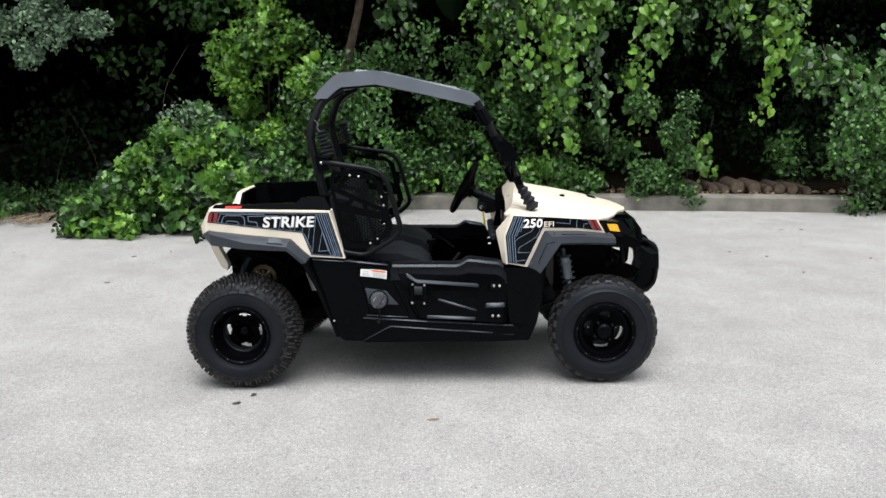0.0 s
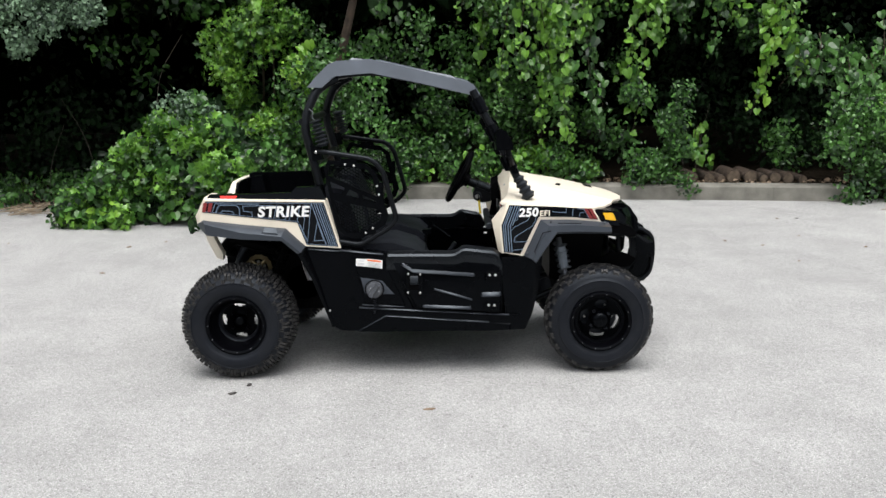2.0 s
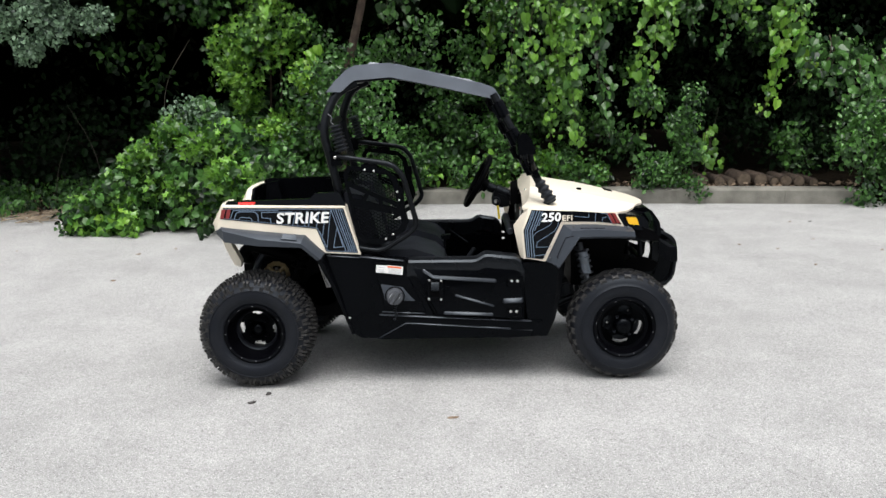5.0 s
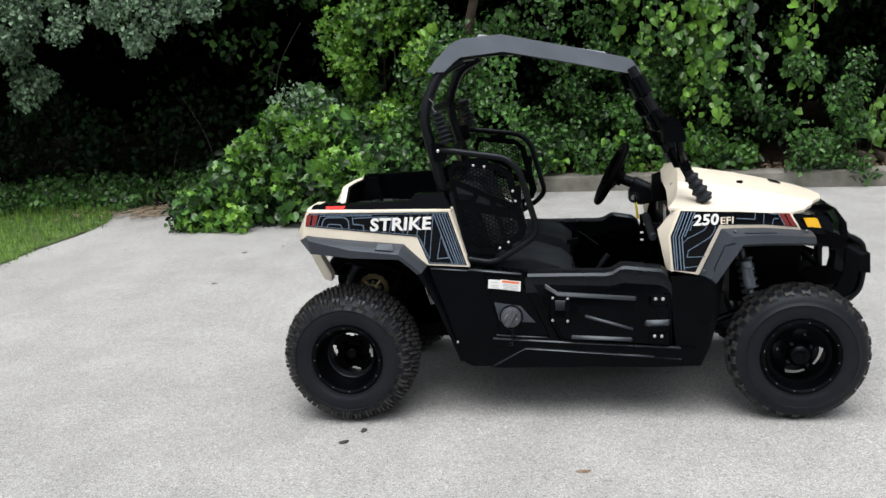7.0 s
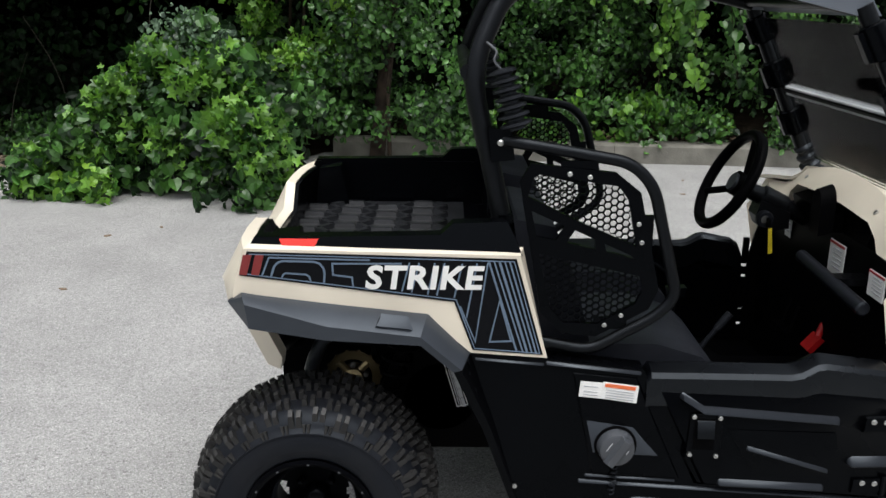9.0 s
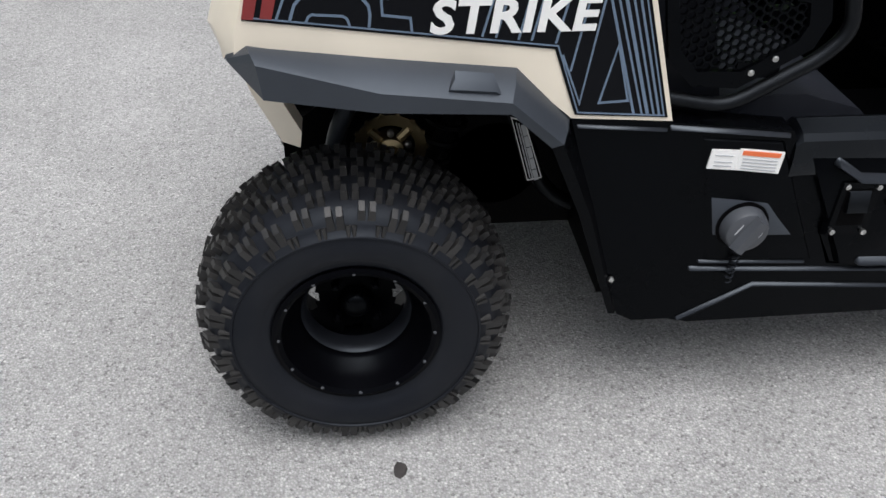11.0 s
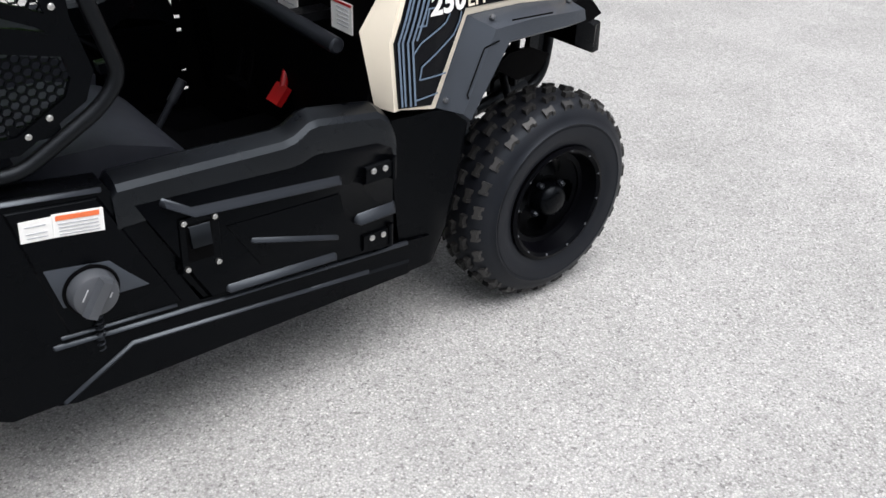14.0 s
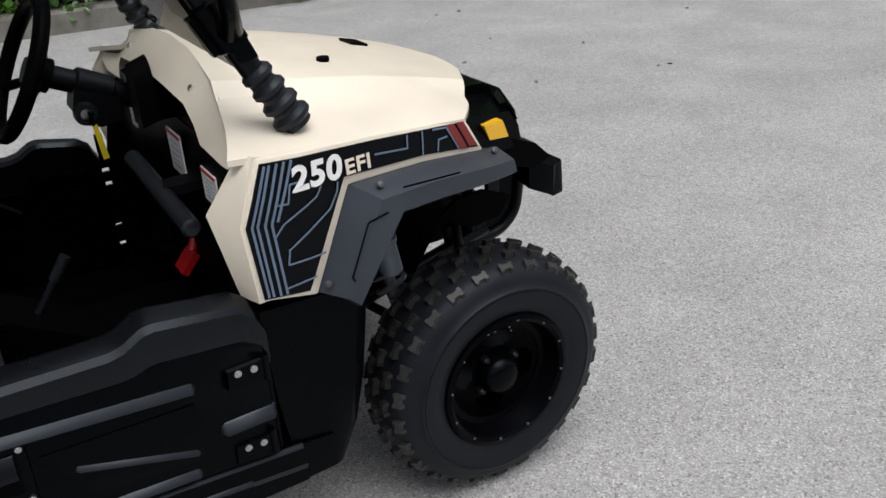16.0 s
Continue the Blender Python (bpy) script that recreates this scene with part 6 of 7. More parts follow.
def leaf_mesh(name, pos, aim, up, size, mat, width=0.8, fold=0.18, droop=0.15, shape="heart"):
    """Many small folded leaves as one mesh. pos: stalks; aim: from stalk to tip; up: the leaf's face."""
    n = len(pos)
    aim = aim / np.linalg.norm(aim, axis=1)[:, None]
    side = np.cross(aim, up)
    side /= np.linalg.norm(side, axis=1)[:, None] + 1e-9
    nrm = np.cross(side, aim)
    rib = [(0, 0, 0), (0, 0.36, 0.0), (0, 0.70, -0.3 * droop), (0, 1.0, -droop)]
    rim = LEAF_RIMS[shape]
    half = [(x * width, y, fold * x * 1.6 - droop * y * y * 0.6) for x, y in rim]
    pat = np.array(rib + half + [(-x, y, z) for x, y, z in half])
    s = np.asarray(size)[:, None, None] * rng.uniform(0.75, 1.25, (n, 1, 1))
    bend = rng.normal(size=(n, 1, 1)) * 0.18
    lift = pat[None, :, 2:3] + bend * (pat[None, :, 1:2] ** 2)
    v = pos[:, None, :] + s * (pat[None, :, 0:1] * side[:, None] + pat[None, :, 1:2] * aim[:, None] + lift * nrm[:, None])
    k, faces = len(rim), []
    for o, turn in ((4, 1), (4 + k, -1)):
        ring = [o + i for i in range(k)]
        quads = [(0, ring[0], ring[1], 1), (1, ring[1], ring[2], 2), (2, ring[2], ring[3], 3)]
        faces += [q[::turn] for q in quads]
    m = 4 + 2 * k
    out = []
    for i in range(n):
        b = i * m
        out += [tuple(b + j for j in f) for f in faces]
    me = bpy.data.meshes.new(name)
    me.from_pydata(v.reshape(-1, 3).tolist(), [], out)
    me.materials.append(mat)
    return me


def cloud(centres, radius, count, towards=(0, -1, 0.35), spread=1.25, size=(0.07, 0.12), flat=1.0):
    """Leaves spread round clump centres, facing roughly outwards."""
    c = np.repeat(np.asarray(centres, float), count, axis=0)
    n = len(c)
    d = rng.normal(size=(n, 3))
    d /= np.linalg.norm(d, axis=1)[:, None]
    r = np.asarray(radius, float)
    r = np.repeat(r, count) if r.ndim else np.full(n, float(r))
    pos = c + d * (r * rng.random(n) ** 0.45)[:, None] * np.array([1, flat, 1])
    face = np.asarray(towards) + spread * rng.normal(size=(n, 3)) + 0.5 * d
    aim = np.cross(face, rng.normal(size=(n, 3)))
    aim += np.array([0, -0.25, -0.7]) * np.linalg.norm(aim, axis=1)[:, None]
    return pos, aim, face, rng.uniform(*size, n)


def plant(name, label, category, pieces, stems=(), group="", stem_mat=BARK, part_name="foliage"):
    ob = thing(name, label, category, group)
    if stems:
        bm = bmesh.new()
        for pts, r in stems:
            k = len(pts)
            sweep(bm, pts, [r * (1 - 0.7 * i / max(1, k - 1)) for i in range(k)], 7)
        part("stem", bm, stem_mat, ob)
    for (p, a, u, s), mat, kw in pieces:
        f = new(part_name, leaf_mesh(part_name, p, a, u, s, mat, **kw))
        f.parent = ob
    return ob


def vine(x, y, z_top, z_end, mat, size=(0.04, 0.135), dens=46, sway=0.12, label="", strands=3, width=0.25):
    """Hanging strands of broad leaves."""
    pos, aim, face, sz, stems = [], [], [], [], []
    for k in range(strands):
        x0, y0 = x + rng.uniform(-width, width), y + rng.uniform(-0.12, 0.12)
        end = z_end + rng.uniform(0, 0.45) * (z_top - z_end) * (k > 0)
        n = max(5, int((z_top - end) * 7))
        ph = rng.uniform(0, 6)
        pts = [(x0 + sway * math.sin(ph + 2.2 * i / n) * i / n, y0 - 0.10 * math.sin(3 * i / n), z_top + (end - z_top) * i / n) for i in range(n + 1)]
        stems.append((pts, 0.005))
        m = int((z_top - end) * dens)
        for i in range(m):
            t = rng.random() ** 0.8
            q = pts[min(n - 1, int(t * n))]
            pos.append((q[0] + rng.normal() * (0.085 - 0.045 * t), q[1] + rng.normal() * 0.06, q[2] + rng.normal() * 0.06))
            aim.append((rng.normal() * 0.5, -0.35 + 0.4 * rng.normal(), -1 + 0.3 * rng.normal()))
            face.append((rng.normal() * 0.5, -1, 0.45 + 0.4 * rng.normal()))
            sz.append((size[0] + (size[1] - size[0]) * rng.random() ** 2.0) * (1 - 0.30 * t))
    return plant("hanging_vine", label, "vine", [((np.array(pos), np.array(aim), np.array(face), np.array(sz)), mat, {"width": 0.95})], stems, "hanging vines over the kerb")


def bank(x0, x1, z0, z1, y, n, deep=0.25):
    """Clump centres over a stretch of hedge front."""
    x, z = rng.uniform(x0, x1, n), rng.uniform(z0, z1, n)
    return np.stack([x, y + rng.normal(size=n) * deep, z], 1)


# hedge in stretches, from the lawn to the far corner; rear leaves darkened as shade, lighter clumps before
plant("hedge", "dense green shrubs under the trees, rear leaves darkened for deep shade", "hedge",
      [(cloud(bank(-11, -2.0, 0.0, 3.2, 10.5, 60, 0.6), 0.5, 22, size=(0.07, 0.13)), LEAF_SHADE, {"shape": "oval", "width": 1.0}),
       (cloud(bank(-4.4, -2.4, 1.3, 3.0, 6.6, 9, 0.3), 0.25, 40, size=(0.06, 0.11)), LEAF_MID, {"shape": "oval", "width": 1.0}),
       (cloud(bank(-10.0, -2.2, 0.0, 1.1, 6.9, 120, 0.2), 0.30, 44, size=(0.06, 0.11)), LEAF_SHADE, {"shape": "oval", "width": 1.0})], group="hedge behind the kerb")
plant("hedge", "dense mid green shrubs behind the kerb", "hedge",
      [(cloud(bank(-2.6, 0.2, 0.1, 3.3, 7.2, 70, 0.25), 0.34, 32, size=(0.05, 0.10)), LEAF_SHADE, {"shape": "oval", "width": 1.0}),
       (cloud(bank(-0.6, 1.75, 0.25, 1.5, 5.75, 26, 0.18), 0.20, 130, size=(0.03, 0.065)), LEAF_MID, {"shape": "oval", "width": 1.0}),
       (cloud(bank(-1.6, 0.9, 0.2, 2.1, 5.75, 32, 0.26), 0.20, 130, size=(0.03, 0.07)), LEAF_MID, {"shape": "oval", "width": 1.0})], group="hedge behind the kerb")
plant("hedge", "dense mid green shrubs behind the kerb", "hedge",
      [(cloud(bank(0.2, 4.2, 0.3, 3.3, 7.4, 90, 0.25), 0.34, 32, size=(0.05, 0.10)), LEAF_SHADE, {"shape": "oval", "width": 1.0}),
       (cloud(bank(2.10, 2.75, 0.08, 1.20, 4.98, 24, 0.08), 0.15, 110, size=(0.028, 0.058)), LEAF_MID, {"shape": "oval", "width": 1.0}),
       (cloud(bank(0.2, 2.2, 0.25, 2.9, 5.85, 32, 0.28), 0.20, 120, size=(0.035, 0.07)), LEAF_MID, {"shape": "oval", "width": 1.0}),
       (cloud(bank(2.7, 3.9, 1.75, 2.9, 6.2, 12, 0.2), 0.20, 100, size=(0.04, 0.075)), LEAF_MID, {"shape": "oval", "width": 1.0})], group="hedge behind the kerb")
plant("hedge", "green leafy shrubs at the kerb's end, rear leaves darkened for shade", "hedge",
      [(cloud(bank(3.9, 9.0, 0.1, 3.4, 6.6, 130, 0.3), 0.36, 34, size=(0.05, 0.10)), LEAF_SHADE, {"shape": "oval", "width": 1.0}),
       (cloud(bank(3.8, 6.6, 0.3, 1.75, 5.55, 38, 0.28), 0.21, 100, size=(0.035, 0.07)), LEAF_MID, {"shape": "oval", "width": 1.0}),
       (cloud(bank(2.9, 5.0, 0.1, 1.3, 6.7, 40, 0.2), 0.28, 40, size=(0.05, 0.09)), LEAF_SHADE, {"shape": "oval", "width": 1.0})], group="hedge behind the kerb")
# canopy added above the view; it blocks the sky and keeps the wood dark inside
plant("shade_canopy", "added closed canopy of dark leaves that blocks the sky over the wood", "tree",
      [(cloud(np.stack([rng.uniform(-13, 13, 700), rng.uniform(5.5, 16.0, 700), rng.uniform(3.2, 4.6, 700)], 1), 0.7, 40, size=(0.34, 0.55), towards=(0, -0.3, 1)), LEAF_SHADE, {"shape": "oval", "width": 1.0})],
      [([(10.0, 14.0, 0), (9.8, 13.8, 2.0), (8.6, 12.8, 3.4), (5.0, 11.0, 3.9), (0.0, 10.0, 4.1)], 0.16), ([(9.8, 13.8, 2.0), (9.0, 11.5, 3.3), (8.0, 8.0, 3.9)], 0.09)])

# more boughs added out of view, over the lawn's end and the kerb, to darken the hollow
plant("shade_canopy", "added dark boughs out of view that block the sky over the lawn", "tree",
      [(cloud(np.stack([rng.uniform(-12, -2.6, 170), rng.uniform(4.7, 7.5, 170), rng.uniform(3.5, 5.0, 170)], 1), 0.6, 40, size=(0.3, 0.5), towards=(0, -0.3, 1)), LEAF_SHADE, {"shape": "oval", "width": 1.1})],
      [([(-11.5, 8.6, 0), (-11.3, 8.4, 1.8), (-10.2, 7.4, 3.3), (-7.5, 6.4, 4.1), (-4.0, 6.0, 4.3)], 0.13)])

# bright climbing plant beside the roof
c = bank(-2.45, -1.30, 0.6, 3.2, 5.35, 44, 0.14)
c = c[np.argsort(rng.random(len(c)))]
plant("climbing_shrub", "bright lime green climber with small lobed leaves", "shrub",
      [(cloud(c, 0.21, 84, size=(0.035, 0.085)), LEAF_BRIGHT, {"width": 0.95, "shape": "lobed"}),
       (cloud(c[:18] + np.array([0, -0.20, 0.03]), 0.15, 46, size=(0.03, 0.075)), LEAF_LIME, {"width": 0.9, "shape": "lobed"}),
       (cloud(bank(-2.5, -1.3, 0.15, 1.0, 5.5, 20, 0.16), 0.22, 46, size=(0.05, 0.09)), LEAF_MID, {"shape": "oval", "width": 1.0}),
       (cloud(bank(-3.0, -2.0, 1.9, 3.0, 5.7, 12, 0.2), 0.22, 40, size=(0.05, 0.10)), LEAF_MID, {"width": 1.0})],
      [([(-2.2 + 0.1 * k, 5.7, 0), (-2.1 + 0.12 * k, 5.6, 1.2), (-2.0 + 0.1 * k, 5.5, 2.6)], 0.02) for k in range(3)])
# low bush that spills on the asphalt
bc = []
for k in range(150):
    x = rng.uniform(-3.55, -1.75)
    top = float(np.interp(x, [-3.6, -3.42, -3.05, -2.65, -2.35, -2.0, -1.75], [0.12, 0.30, 0.66, 1.00, 1.18, 0.95, 0.60]))
    z = 0.05 + rng.random() ** 0.85 * (top - 0.05)
    bc.append((x + rng.normal() * 0.03, 3.66 - 0.30 * max(0.0, x + 2.75) + 0.34 * z + rng.normal() * 0.09, z))
bc = np.array(bc)
plant("leafy_bush", "broad-leaved green bush spilling over the asphalt edge", "bush",
      [(cloud(bc[:46], 0.145, 54, size=(0.04, 0.098), spread=1.6), LEAF_BRIGHT, {"width": 1.0, "droop": 0.3, "shape": "lobed"}),
       (cloud(bc[46:74], 0.15, 54, size=(0.04, 0.095), spread=1.6), LEAF_MID, {"width": 0.95, "droop": 0.3}),
       (cloud(bc[66:76] + np.array([0.0, -0.05, 0.03]), 0.12, 20, size=(0.04, 0.085), spread=1.4), LEAF_LIME, {"width": 0.9, "droop": 0.3}),
       (cloud(bc[76:118] + np.array([0.03, 0.10, 0.0]), 0.18, 60, size=(0.035, 0.085)), LEAF_MID, {"width": 1.0}),
       # inner leaves in the darkened green, for the shade in the gaps
       (cloud(bc[100:] + np.array([0.03, 0.20, -0.02]), 0.22, 60, size=(0.05, 0.09)), LEAF_SHADE, {"shape": "oval", "width": 1.0}),
       (cloud(bank(-2.80, -2.00, 0.60, 1.20, 3.90, 26, 0.06), 0.13, 52, size=(0.022, 0.045)), LEAF_PALE, {"shape": "oval", "width": 1.1}),
       (cloud(bank(-2.6, -1.6, 0.15, 0.9, 4.5, 20, 0.15), 0.22, 46, size=(0.05, 0.09)), LEAF_MID, {"shape": "oval", "width": 1.0})],
      [([(-2.9 + 0.25 * k, 4.1, 0), (-2.9 + 0.24 * k, 4.0, 0.5), (-3.0 + 0.26 * k, 3.9, 0.85)], 0.012) for k in range(4)])
# low growth that hangs over the kerb behind the vehicle
c = np.stack([rng.uniform(-0.9, 1.75, 60), rng.uniform(5.16, 5.42, 60), rng.uniform(0.17, 0.52, 60)], 1)
plant("ground_cover", "low green leafy growth hanging over the kerb", "shrub",
      [(cloud(c[:44], 0.15, 44, size=(0.03, 0.075)), LEAF_MID, {"shape": "oval", "width": 1.0}),
       (cloud(c[44:], 0.13, 30, size=(0.035, 0.08)), LEAF_BRIGHT, {"width": 0.9})])
# pale tree branch above the lawn
c = np.concatenate([bank(-6.9, -3.30, 1.7, 3.0, 4.3, 96, 0.22), bank(-7.4, -5.2, 0.9, 2.3, 4.4, 50, 0.22)])
c = c[c[:, 2] > np.interp(c[:, 0], [-7.2, -6.2, -5.6, -4.95, -4.5, -3.95, -3.6, -3.3], [0.85, 0.95, 1.15, 1.58, 1.72, 1.70, 1.78, 2.0])]
plant("pale_tree", "grey-green small-leaved tree branch over the lawn", "tree",
      [(cloud(c[np.arange(len(c)) % 3 > 0], 0.16, 230, size=(0.024, 0.055)), LEAF_PALE, {"shape": "oval", "width": 1.1})],
      [([(-7.2, 5.8, 0), (-7.0, 5.4, 1.4), (-6.2, 4.9, 2.3), (-5.0, 4.5, 2.6), (-3.6, 4.3, 2.5)], 0.07)])

# hanging vines
for x, y, zt, ze, mat, st, wd in ((0.45, 5.45, 2.9, 1.45, LEAF_BRIGHT, 4, 0.25), (0.85, 5.40, 2.9, 1.25, LEAF_MID, 4, 0.25), (1.08, 5.15, 2.9, 0.95, LEAF_BRIGHT, 5, 0.2),
                                  (1.40, 5.2, 2.9, 0.55, LEAF_BRIGHT, 4, 0.13), (1.60, 5.2, 2.9, 1.65, LEAF_BRIGHT, 4, 0.18), (1.62, 5.25, 2.4, 0.62, LEAF_MID, 3, 0.12),
                                  (2.13, 5.2, 2.9, 0.72, LEAF_BRIGHT, 2, 0.07), (2.42, 5.2, 2.9, 1.62, LEAF_BRIGHT, 4, 0.18), (2.85, 5.5, 2.9, 1.45, LEAF_MID, 2, 0.22),
                                  (3.62, 5.1, 2.9, 1.05, LEAF_BRIGHT, 3, 0.14), (3.15, 5.2, 2.9, 1.75, LEAF_BRIGHT, 4, 0.2), (3.68, 5.2, 2.2, 0.85, LEAF_LIME, 2, 0.06),
                                  (4.05, 5.1, 1.75, 1.00, LEAF_MID, 4, 0.22), (4.45, 4.95, 1.5, 0.75, LEAF_MID, 4, 0.18), (4.80, 4.85, 1.1, 0.22, LEAF_BRIGHT, 4, 0.14),
                                  (5.2, 5.0, 1.9, 0.5, LEAF_MID, 4, 0.4), (3.05, 5.45, 0.75, 0.2, LEAF_BRIGHT, 2, 0.10),
                                  (-0.35, 5.45, 2.9, 1.6, LEAF_MID, 4, 0.3), (-1.75, 5.05, 2.9, 1.7, LEAF_BRIGHT, 2, 0.20), (-1.55, 5.1, 1.7, 0.9, LEAF_LIME, 2, 0.15), (-3.0, 5.6, 3.0, 1.95, LEAF_MID, 3, 0.4)):
    vine(x, y, zt, ze, mat, strands=st, width=wd * 1.15, dens=58, sway=0.2,
         label="bright green broad-leaved vine hanging over the kerb" if mat is LEAF_BRIGHT else "mid green broad-leaved vine hanging over the kerb")

# shrub in front of the leaning trunk
plant("shrub", "mid green small-leaved shrub before the trunk", "shrub",
      [(cloud(bank(-1.75, -0.45, 0.1, 1.60, 4.85, 34, 0.12), 0.19, 96, size=(0.03, 0.065)), LEAF_MID, {"shape": "oval", "width": 1.0})], [([(-1.1, 5.1, 0), (-1.1, 5.0, 0.7), (-1.0, 4.9, 1.3)], 0.02)])
# foliage that reaches the asphalt where the kerb ends
plant("shrub", "low leafy shrub that hides the kerb's end", "shrub",
      [(cloud(bank(4.12, 7.0, 0.06, 1.0, 4.62, 76, 0.12), 0.20, 90, size=(0.03, 0.065)), LEAF_MID, {"shape": "oval", "width": 1.0})], [([(5.0, 5.1, 0), (5.0, 5.0, 0.5), (5.1, 4.9, 0.9)], 0.02)])
trunk = thing("leaning_tree", "slender leaning brown tree trunk among the shrubs", "tree")
bm = bmesh.new()
pts = [(-1.22, 5.25, 0.0), (-1.10, 5.10, 1.0), (-1.0, 4.95, 1.6), (-0.86, 4.90, 2.1), (-0.70, 4.90, 2.9), (-0.45, 5.0, 4.0)]
sweep(bm, pts, [0.07, 0.056, 0.048, 0.042, 0.038, 0.03], 12)
part("bole", bm, BARK, trunk)
f = new("foliage", leaf_mesh("foliage", *cloud(bank(-1.3, -0.1, 2.5, 3.2, 4.7, 14, 0.1), 0.22, 50, size=(0.05, 0.10)), LEAF_MID))
f.parent = trunk

# ---- kerb, logs, soil and lawn ----
kerb = thing("kerb", "weathered grey concrete kerb along the asphalt edge", "kerb", kind="structure")
cuts = [(-1.6, 5.26), (-0.4, 5.20), (0.8, 5.10), (2.0, 4.97), (2.75, 4.88), (3.6, 4.75), (4.35, 4.62)]
for (xa, ya), (xb, yb) in zip(cuts, cuts[1:]):
    bm = bmesh.new()
    g = 0.0015
    loft(bm, [(xa + g, ya, -0.02), (xa + g, ya + 0.015, 0.140), (xa + g, ya + 0.040, 0.158), (xa + g, ya + 0.26, 0.158), (xa + g, ya + 0.26, -0.02)],
         [(xb - g, yb, -0.02), (xb - g, yb + 0.015, 0.140), (xb - g, yb + 0.040, 0.158), (xb - g, yb + 0.26, 0.158), (xb - g, yb + 0.26, -0.02)])
    rounded(bm, 0.006, 2)
    part("kerb_stone", bm, CONCRETE, kerb)
for x, y, r in ((1.32, 5.42, 0.09), (1.57, 5.40, 0.10), (2.84, 5.20, 0.08), (3.03, 5.19, 0.07), (3.17, 5.20, 0.055), (3.30, 5.18, 0.09), (3.48, 5.16, 0.085), (3.62, 5.13, 0.06), (3.74, 5.12, 0.075), (3.88, 5.10, 0.070), (4.03, 5.08, 0.055)):
    r *= 0.88
    log = thing("cut_log", "short cut log with a grey weathered end, behind the kerb", "log", "cut logs behind the kerb")
    bm = bmesh.new()
    ph = rng.uniform(0, 6)
    zc = 0.132 + r
    ring = lambda yy, rr: [(x + rr * (1 + 0.06 * math.sin(3 * a + ph)) * math.cos(a), yy, zc + rr * (1 + 0.05 * math.cos(2 * a + ph)) * math.sin(a)) for a in (2 * math.pi * i / 18 for i in range(18))]
    loft(bm, ring(y, r), ring(y + 0.45, r * 0.95))
    part("log_bark", bm, BARK, log)
    bm = bmesh.new()
    loft(bm, ring(y - 0.004, r * 0.88), ring(y + 0.01, r * 0.9))
    part("log_end", bm, LOGEND, log)

sheet("soil_bank", [(-1.7, 5.5), (2.8, 5.45), (5.7, 4.8), (12, 3.5), (40, 3.5), (40, 40), (-40, 40), (-40, 7.0), (-5.4, 6.6), (-4.5, 5.0), (-3.6, 4.6), (-2.2, 4.5)], 0.155 - 0.149, SOIL, "dark soil with leaf litter under the shrubs", "soil")
bm = bmesh.new()
loft(bm, [(-1.6, 5.50, 0.0), (0.8, 5.34, 0.0), (2.75, 5.12, 0.0), (5.0, 4.74, 0.0), (5.5, 9.0, 0.0), (-1.6, 9.0, 0.0)],
     [(-1.6, 5.50, 0.135), (0.8, 5.34, 0.135), (2.75, 5.12, 0.135), (5.0, 4.74, 0.135), (5.5, 9.0, 0.17), (-1.6, 9.0, 0.17)])
tagged(new("raised_bed", finish("raised_bed", bm, SOIL, 0)), "dark soil bed behind the kerb", "soil", kind="structure")
LAWN = [(-4.54, 2.3), (-4.60, 3.0), (-4.55, 3.6), (-4.60, 4.2), (-4.80, 4.7), (-5.0, 5.2), (-5.25, 6.5), (-9, 6.9), (-30, 7.2), (-30, -6), (-4.9, -6), (-4.55, 0.0)]
sheet("lawn", LAWN, 0.012, TURF, "short green lawn beside the asphalt", "lawn")
n = 34000
gx, gy = rng.uniform(-11, -4.4, n), rng.uniform(1.0, 6.8, n)
edge = np.interp(gy, [0, 2.3, 3.3, 4.4, 5.2, 6.5, 7], [-4.52, -4.54, -4.57, -4.62, -5.0, -5.25, -5.3])
keep = gx < edge + 0.05 * np.sin(5.3 * gy) + 0.03 * np.sin(13.1 * gy + 1.0) + 0.10 * rng.random(n) ** 3
gx, gy = gx[keep], gy[keep]
n = len(gx)
h, ang = 0.03 + 0.11 * rng.random(n) ** 2.2, rng.uniform(0, 6.28, n)
lean = rng.normal(size=(n, 2)) * 0.03
base = np.stack([gx, gy, np.full(n, 0.010)], 1)
w = np.stack([np.cos(ang), np.sin(ang), np.zeros(n)], 1) * 0.004
tip = base + np.stack([lean[:, 0], lean[:, 1], h], 1)
verts = np.stack([base - w, base + w, tip], 1).reshape(-1, 3)
me = bpy.data.meshes.new("grass")
me.from_pydata(verts.tolist(), [], [(3 * i, 3 * i + 1, 3 * i + 2) for i in range(n)])
me.materials.append(BLADE)
tagged(new("grass", me), "short green grass blades of the lawn", "grass", kind="stuff")
# weeds along the lawn's far edge
plant("weeds", "low green weeds at the lawn's shaded edge", "weeds",
      [(cloud(np.stack([rng.uniform(-7.6, -3.5, 170), rng.uniform(4.75, 6.5, 170), rng.uniform(0.0, 0.15, 170)], 1), 0.16, 46, size=(0.03, 0.075), towards=(0, -0.6, 1)), LEAF_MID, {"shape": "oval", "width": 1.0})])
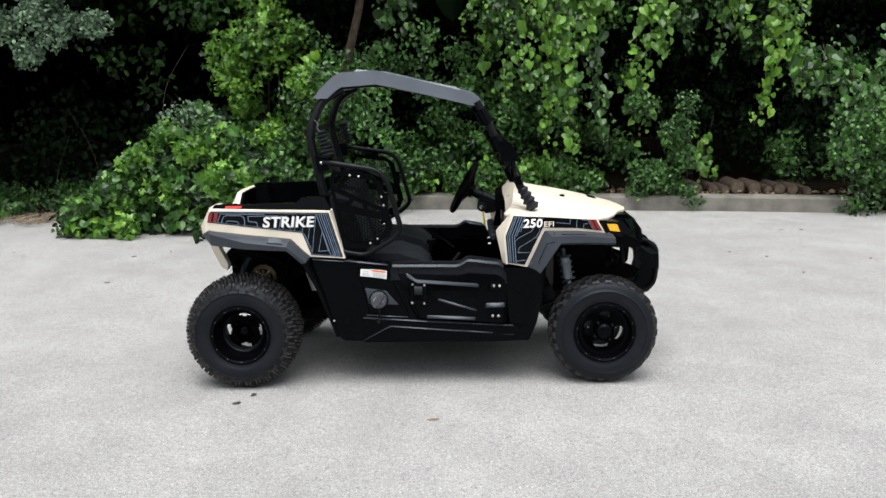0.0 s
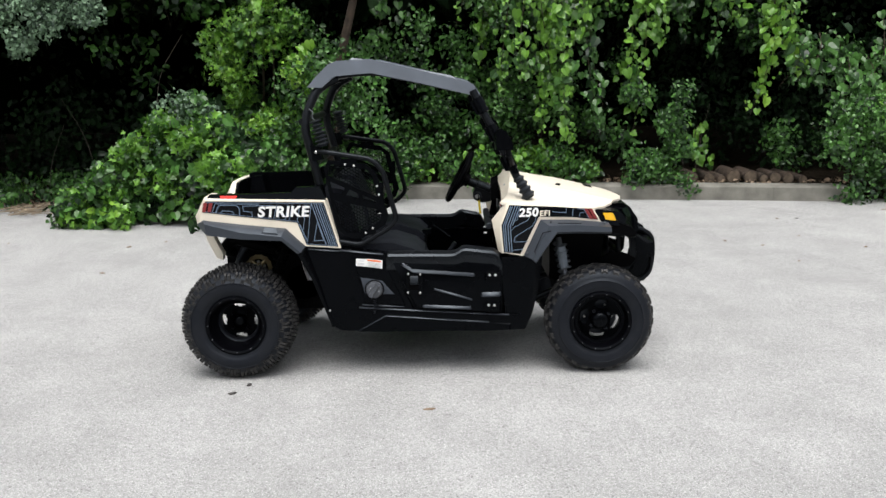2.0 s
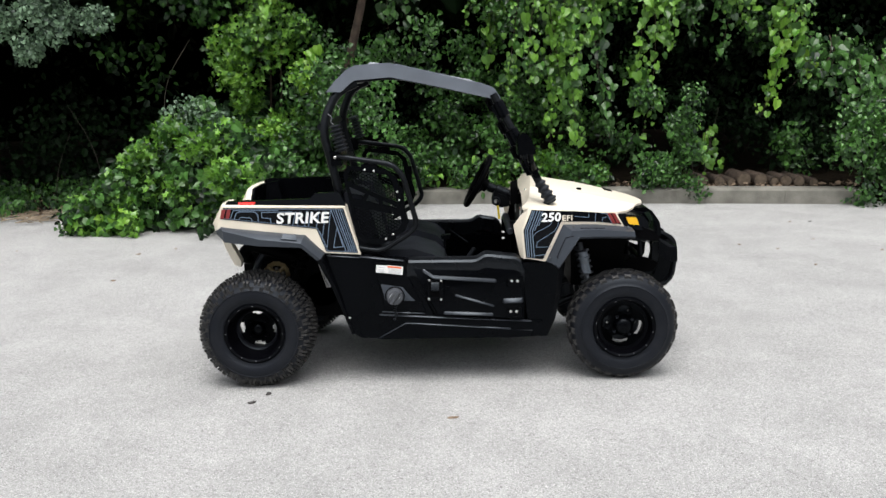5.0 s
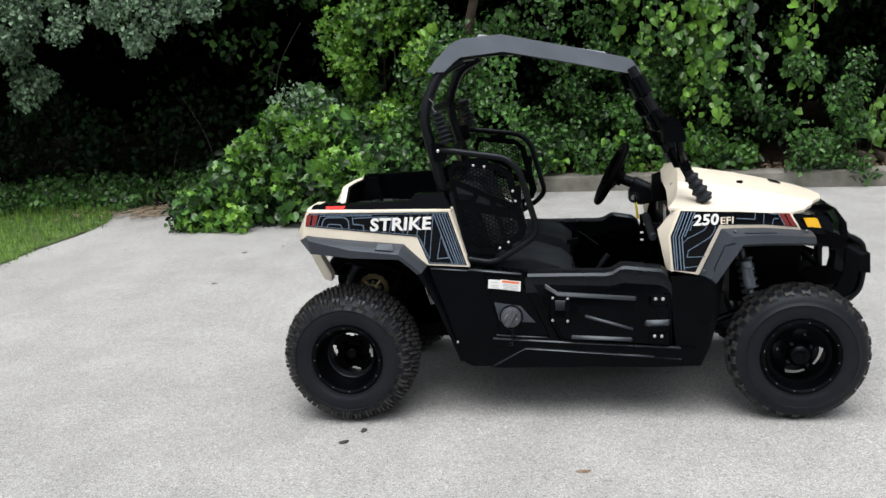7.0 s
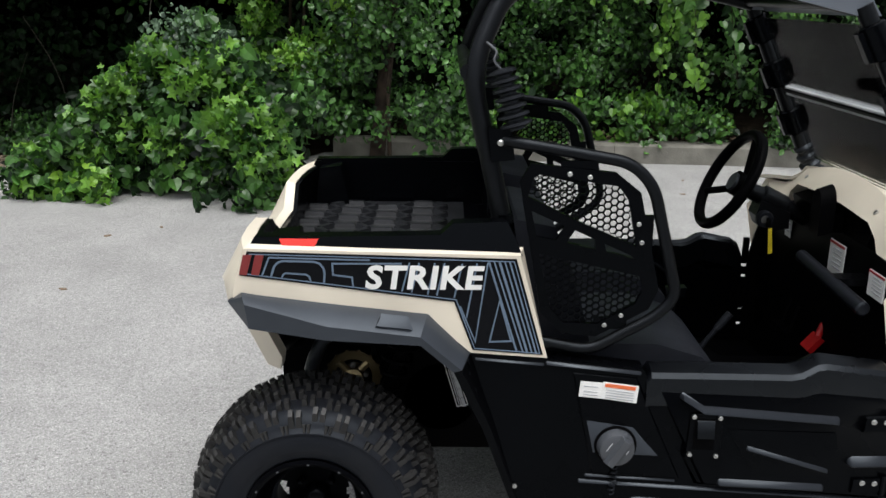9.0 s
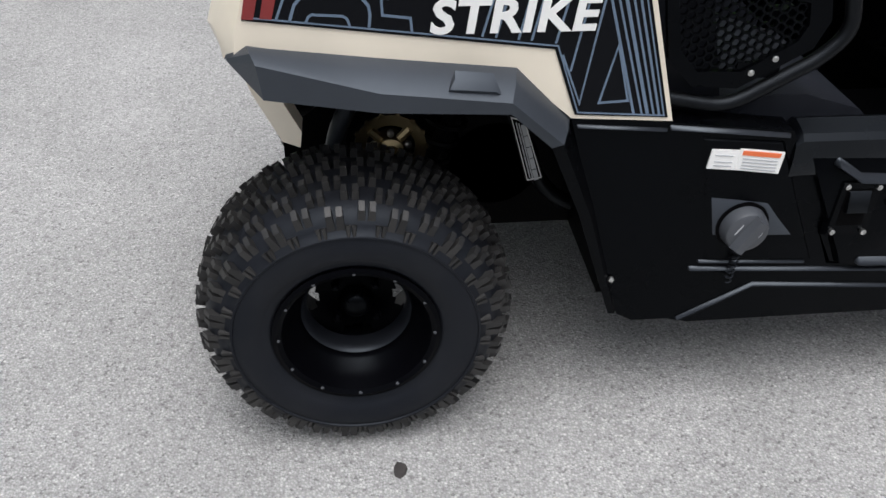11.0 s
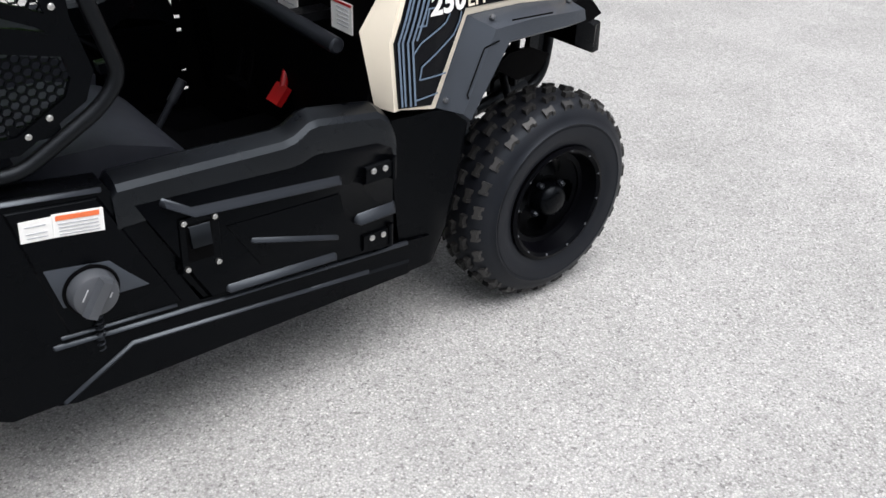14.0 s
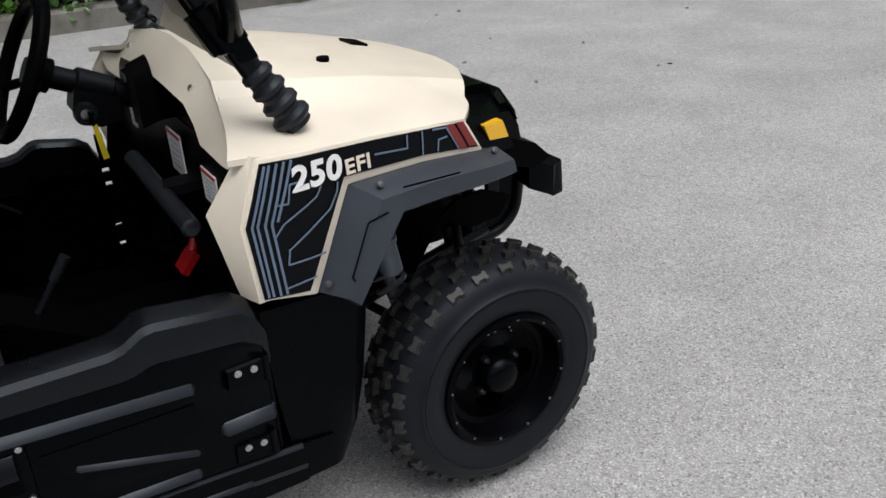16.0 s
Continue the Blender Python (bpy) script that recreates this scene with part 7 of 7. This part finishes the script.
# dry twigs on the asphalt edge
for k in range(34):
    x, y = rng.uniform(-4.75, -4.2), rng.uniform(4.3, 5.0)
    a, ln = rng.normal() * 0.5 + 0.3, rng.uniform(0.15, 0.6)
    tw = thing("dry_twig", "thin dry pale brown twig on the ground", "twig", "dry twigs at the asphalt edge")
    bm = bmesh.new()
    sweep(bm, [(x, y, 0.02), (x + ln * 0.5 * math.cos(a), y + ln * 0.5 * math.sin(a), 0.03 + 0.03 * rng.random()), (x + ln * math.cos(a + 0.15), y + ln * math.sin(a + 0.15), 0.02)], [0.006, 0.005, 0.003], 5)
    part("stick", bm, TWIG, tw)
# leaf litter where lawn, asphalt and wood meet
n = 520
lx, ly = rng.uniform(-5.6, -3.6, n), rng.uniform(4.2, 6.0, n)
keep = (ly > 4.45 + 0.35 * np.abs(lx + 4.6)) | (rng.random(n) < 0.15)
lx, ly = lx[keep], ly[keep]
n = len(lx)
lit = leaf_mesh("leaf_litter", np.stack([lx, ly, np.full(n, 0.022) + 0.02 * rng.random(n)], 1), np.stack([rng.normal(size=n), rng.normal(size=n), 0.25 * rng.normal(size=n)], 1),
                np.tile([0.0, 0.0, 1.0], (n, 1)) + 0.3 * rng.normal(size=(n, 3)), rng.uniform(0.03, 0.06, n), DRYLEAF, shape="oval", width=1.0)
tagged(new("leaf_litter", lit), "brown dry leaf litter at the lawn's corner", "leaf litter", kind="stuff")
# leaf litter on the bed behind the kerb
n = 420
lx = rng.uniform(0.6, 4.6, n)
ly = np.interp(lx, [0.6, 2.75, 5.0], [5.42, 5.16, 4.80]) + 0.40 * rng.random(n)
lit = leaf_mesh("leaf_litter", np.stack([lx, ly, 0.142 + 0.03 * rng.random(n)], 1), np.stack([rng.normal(size=n), rng.normal(size=n), 0.3 * rng.normal(size=n)], 1),
                np.tile([0.0, 0.0, 1.0], (n, 1)) + 0.5 * rng.normal(size=(n, 3)), rng.uniform(0.03, 0.07, n), DRYLEAF, shape="oval", width=1.0)
tagged(new("leaf_litter", lit), "brown dry leaf litter on the soil behind the kerb", "leaf litter", kind="stuff")
# bare twigs in the dark hollow
for x, y, z, dx in ((-4.7, 5.9, 0.2, 0.35), (-4.1, 6.0, 0.5, -0.3), (-3.3, 5.6, 1.2, 0.5), (2.95, 5.9, 0.3, -0.25), (3.05, 5.9, 0.35, 0.1)):
    tw = thing("bare_branch", "thin bare grey branch in the shade", "branch", "bare branches in the hollow")
    bm = bmesh.new()
    sweep(bm, curved([(x, y, 0.0), (x + dx * 0.3, y - 0.1, z + 0.2), (x + dx, y - 0.2, z + 0.65)], 0.3), [0.005] * 3 + [0.004] * 3 + [0.003, 0.002], 5)
    part("stick", bm, DEADWOOD, tw)

# fallen bits on the asphalt
def chip(name, x, y, r, mat, label, cat, stretch=1.0, turn=0.0, group=""):
    bm = bmesh.new()
    k = 9
    f = [1 + 0.35 * rng.normal() * 0.6 for _ in range(k)]
    lo = []
    for i in range(k):
        a = 2 * math.pi * i / k
        u, v = r * f[i] * math.cos(a) * stretch, r * f[i] * math.sin(a)
        lo.append((x + u * math.cos(turn) - v * math.sin(turn), y + u * math.sin(turn) + v * math.cos(turn)))
    loft(bm, [(p, q, 0.001) for p, q in lo], [(x + (p - x) * 0.8, y + (q - y) * 0.8, 0.006) for p, q in lo])
    tagged(new(name, finish(name, bm, mat, 0)), label, cat, group)


chip("bark_chip", -0.890, -0.715, 0.014, DARKCHIP, "small dark bark chip on the asphalt", "chip", 1.5, 0.3, "chips on the asphalt")
chip("bark_chip", -0.836, -0.602, 0.013, DARKCHIP, "small dark bark chip on the asphalt", "chip", 1.3, 1.3, "chips on the asphalt")
chip("dry_leaf", 0.022, -0.926, 0.009, DRYLEAF, "small dry brown leaf on the asphalt", "leaf", 3.0, 0.0, "dry leaves on the asphalt")
rng = np.random.default_rng(21)
for k in range(30):
    x, y = rng.uniform(-4, 5.5), rng.uniform(1.6, 5.0)
    chip("dry_leaf", x, y, rng.uniform(0.006, 0.014), DRYLEAF if k % 6 else DARKCHIP, "small dry brown leaf on the asphalt", "leaf", 1.8, rng.uniform(0, 3), "dry leaves on the asphalt")

# near-black sheet behind everything; the wood's shade is put into its colour
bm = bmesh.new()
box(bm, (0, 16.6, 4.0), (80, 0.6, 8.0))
tagged(new("shade_backdrop", finish("shade_backdrop", bm, BACK, 0)), "near-black sheet whose colour stands for the wood's deep shade", "woods", kind="structure")
# unseen tree line added behind the camera to cut light from the low sky
bm = bmesh.new()
box(bm, (0, -14.3, 1.75), (60, 0.6, 3.5))
tagged(new("unseen_tree_line", finish("unseen_tree_line", bm, LEAF_SHADE, 0)), "added unseen dark tree line that blocks the low sky", "woods", kind="structure")
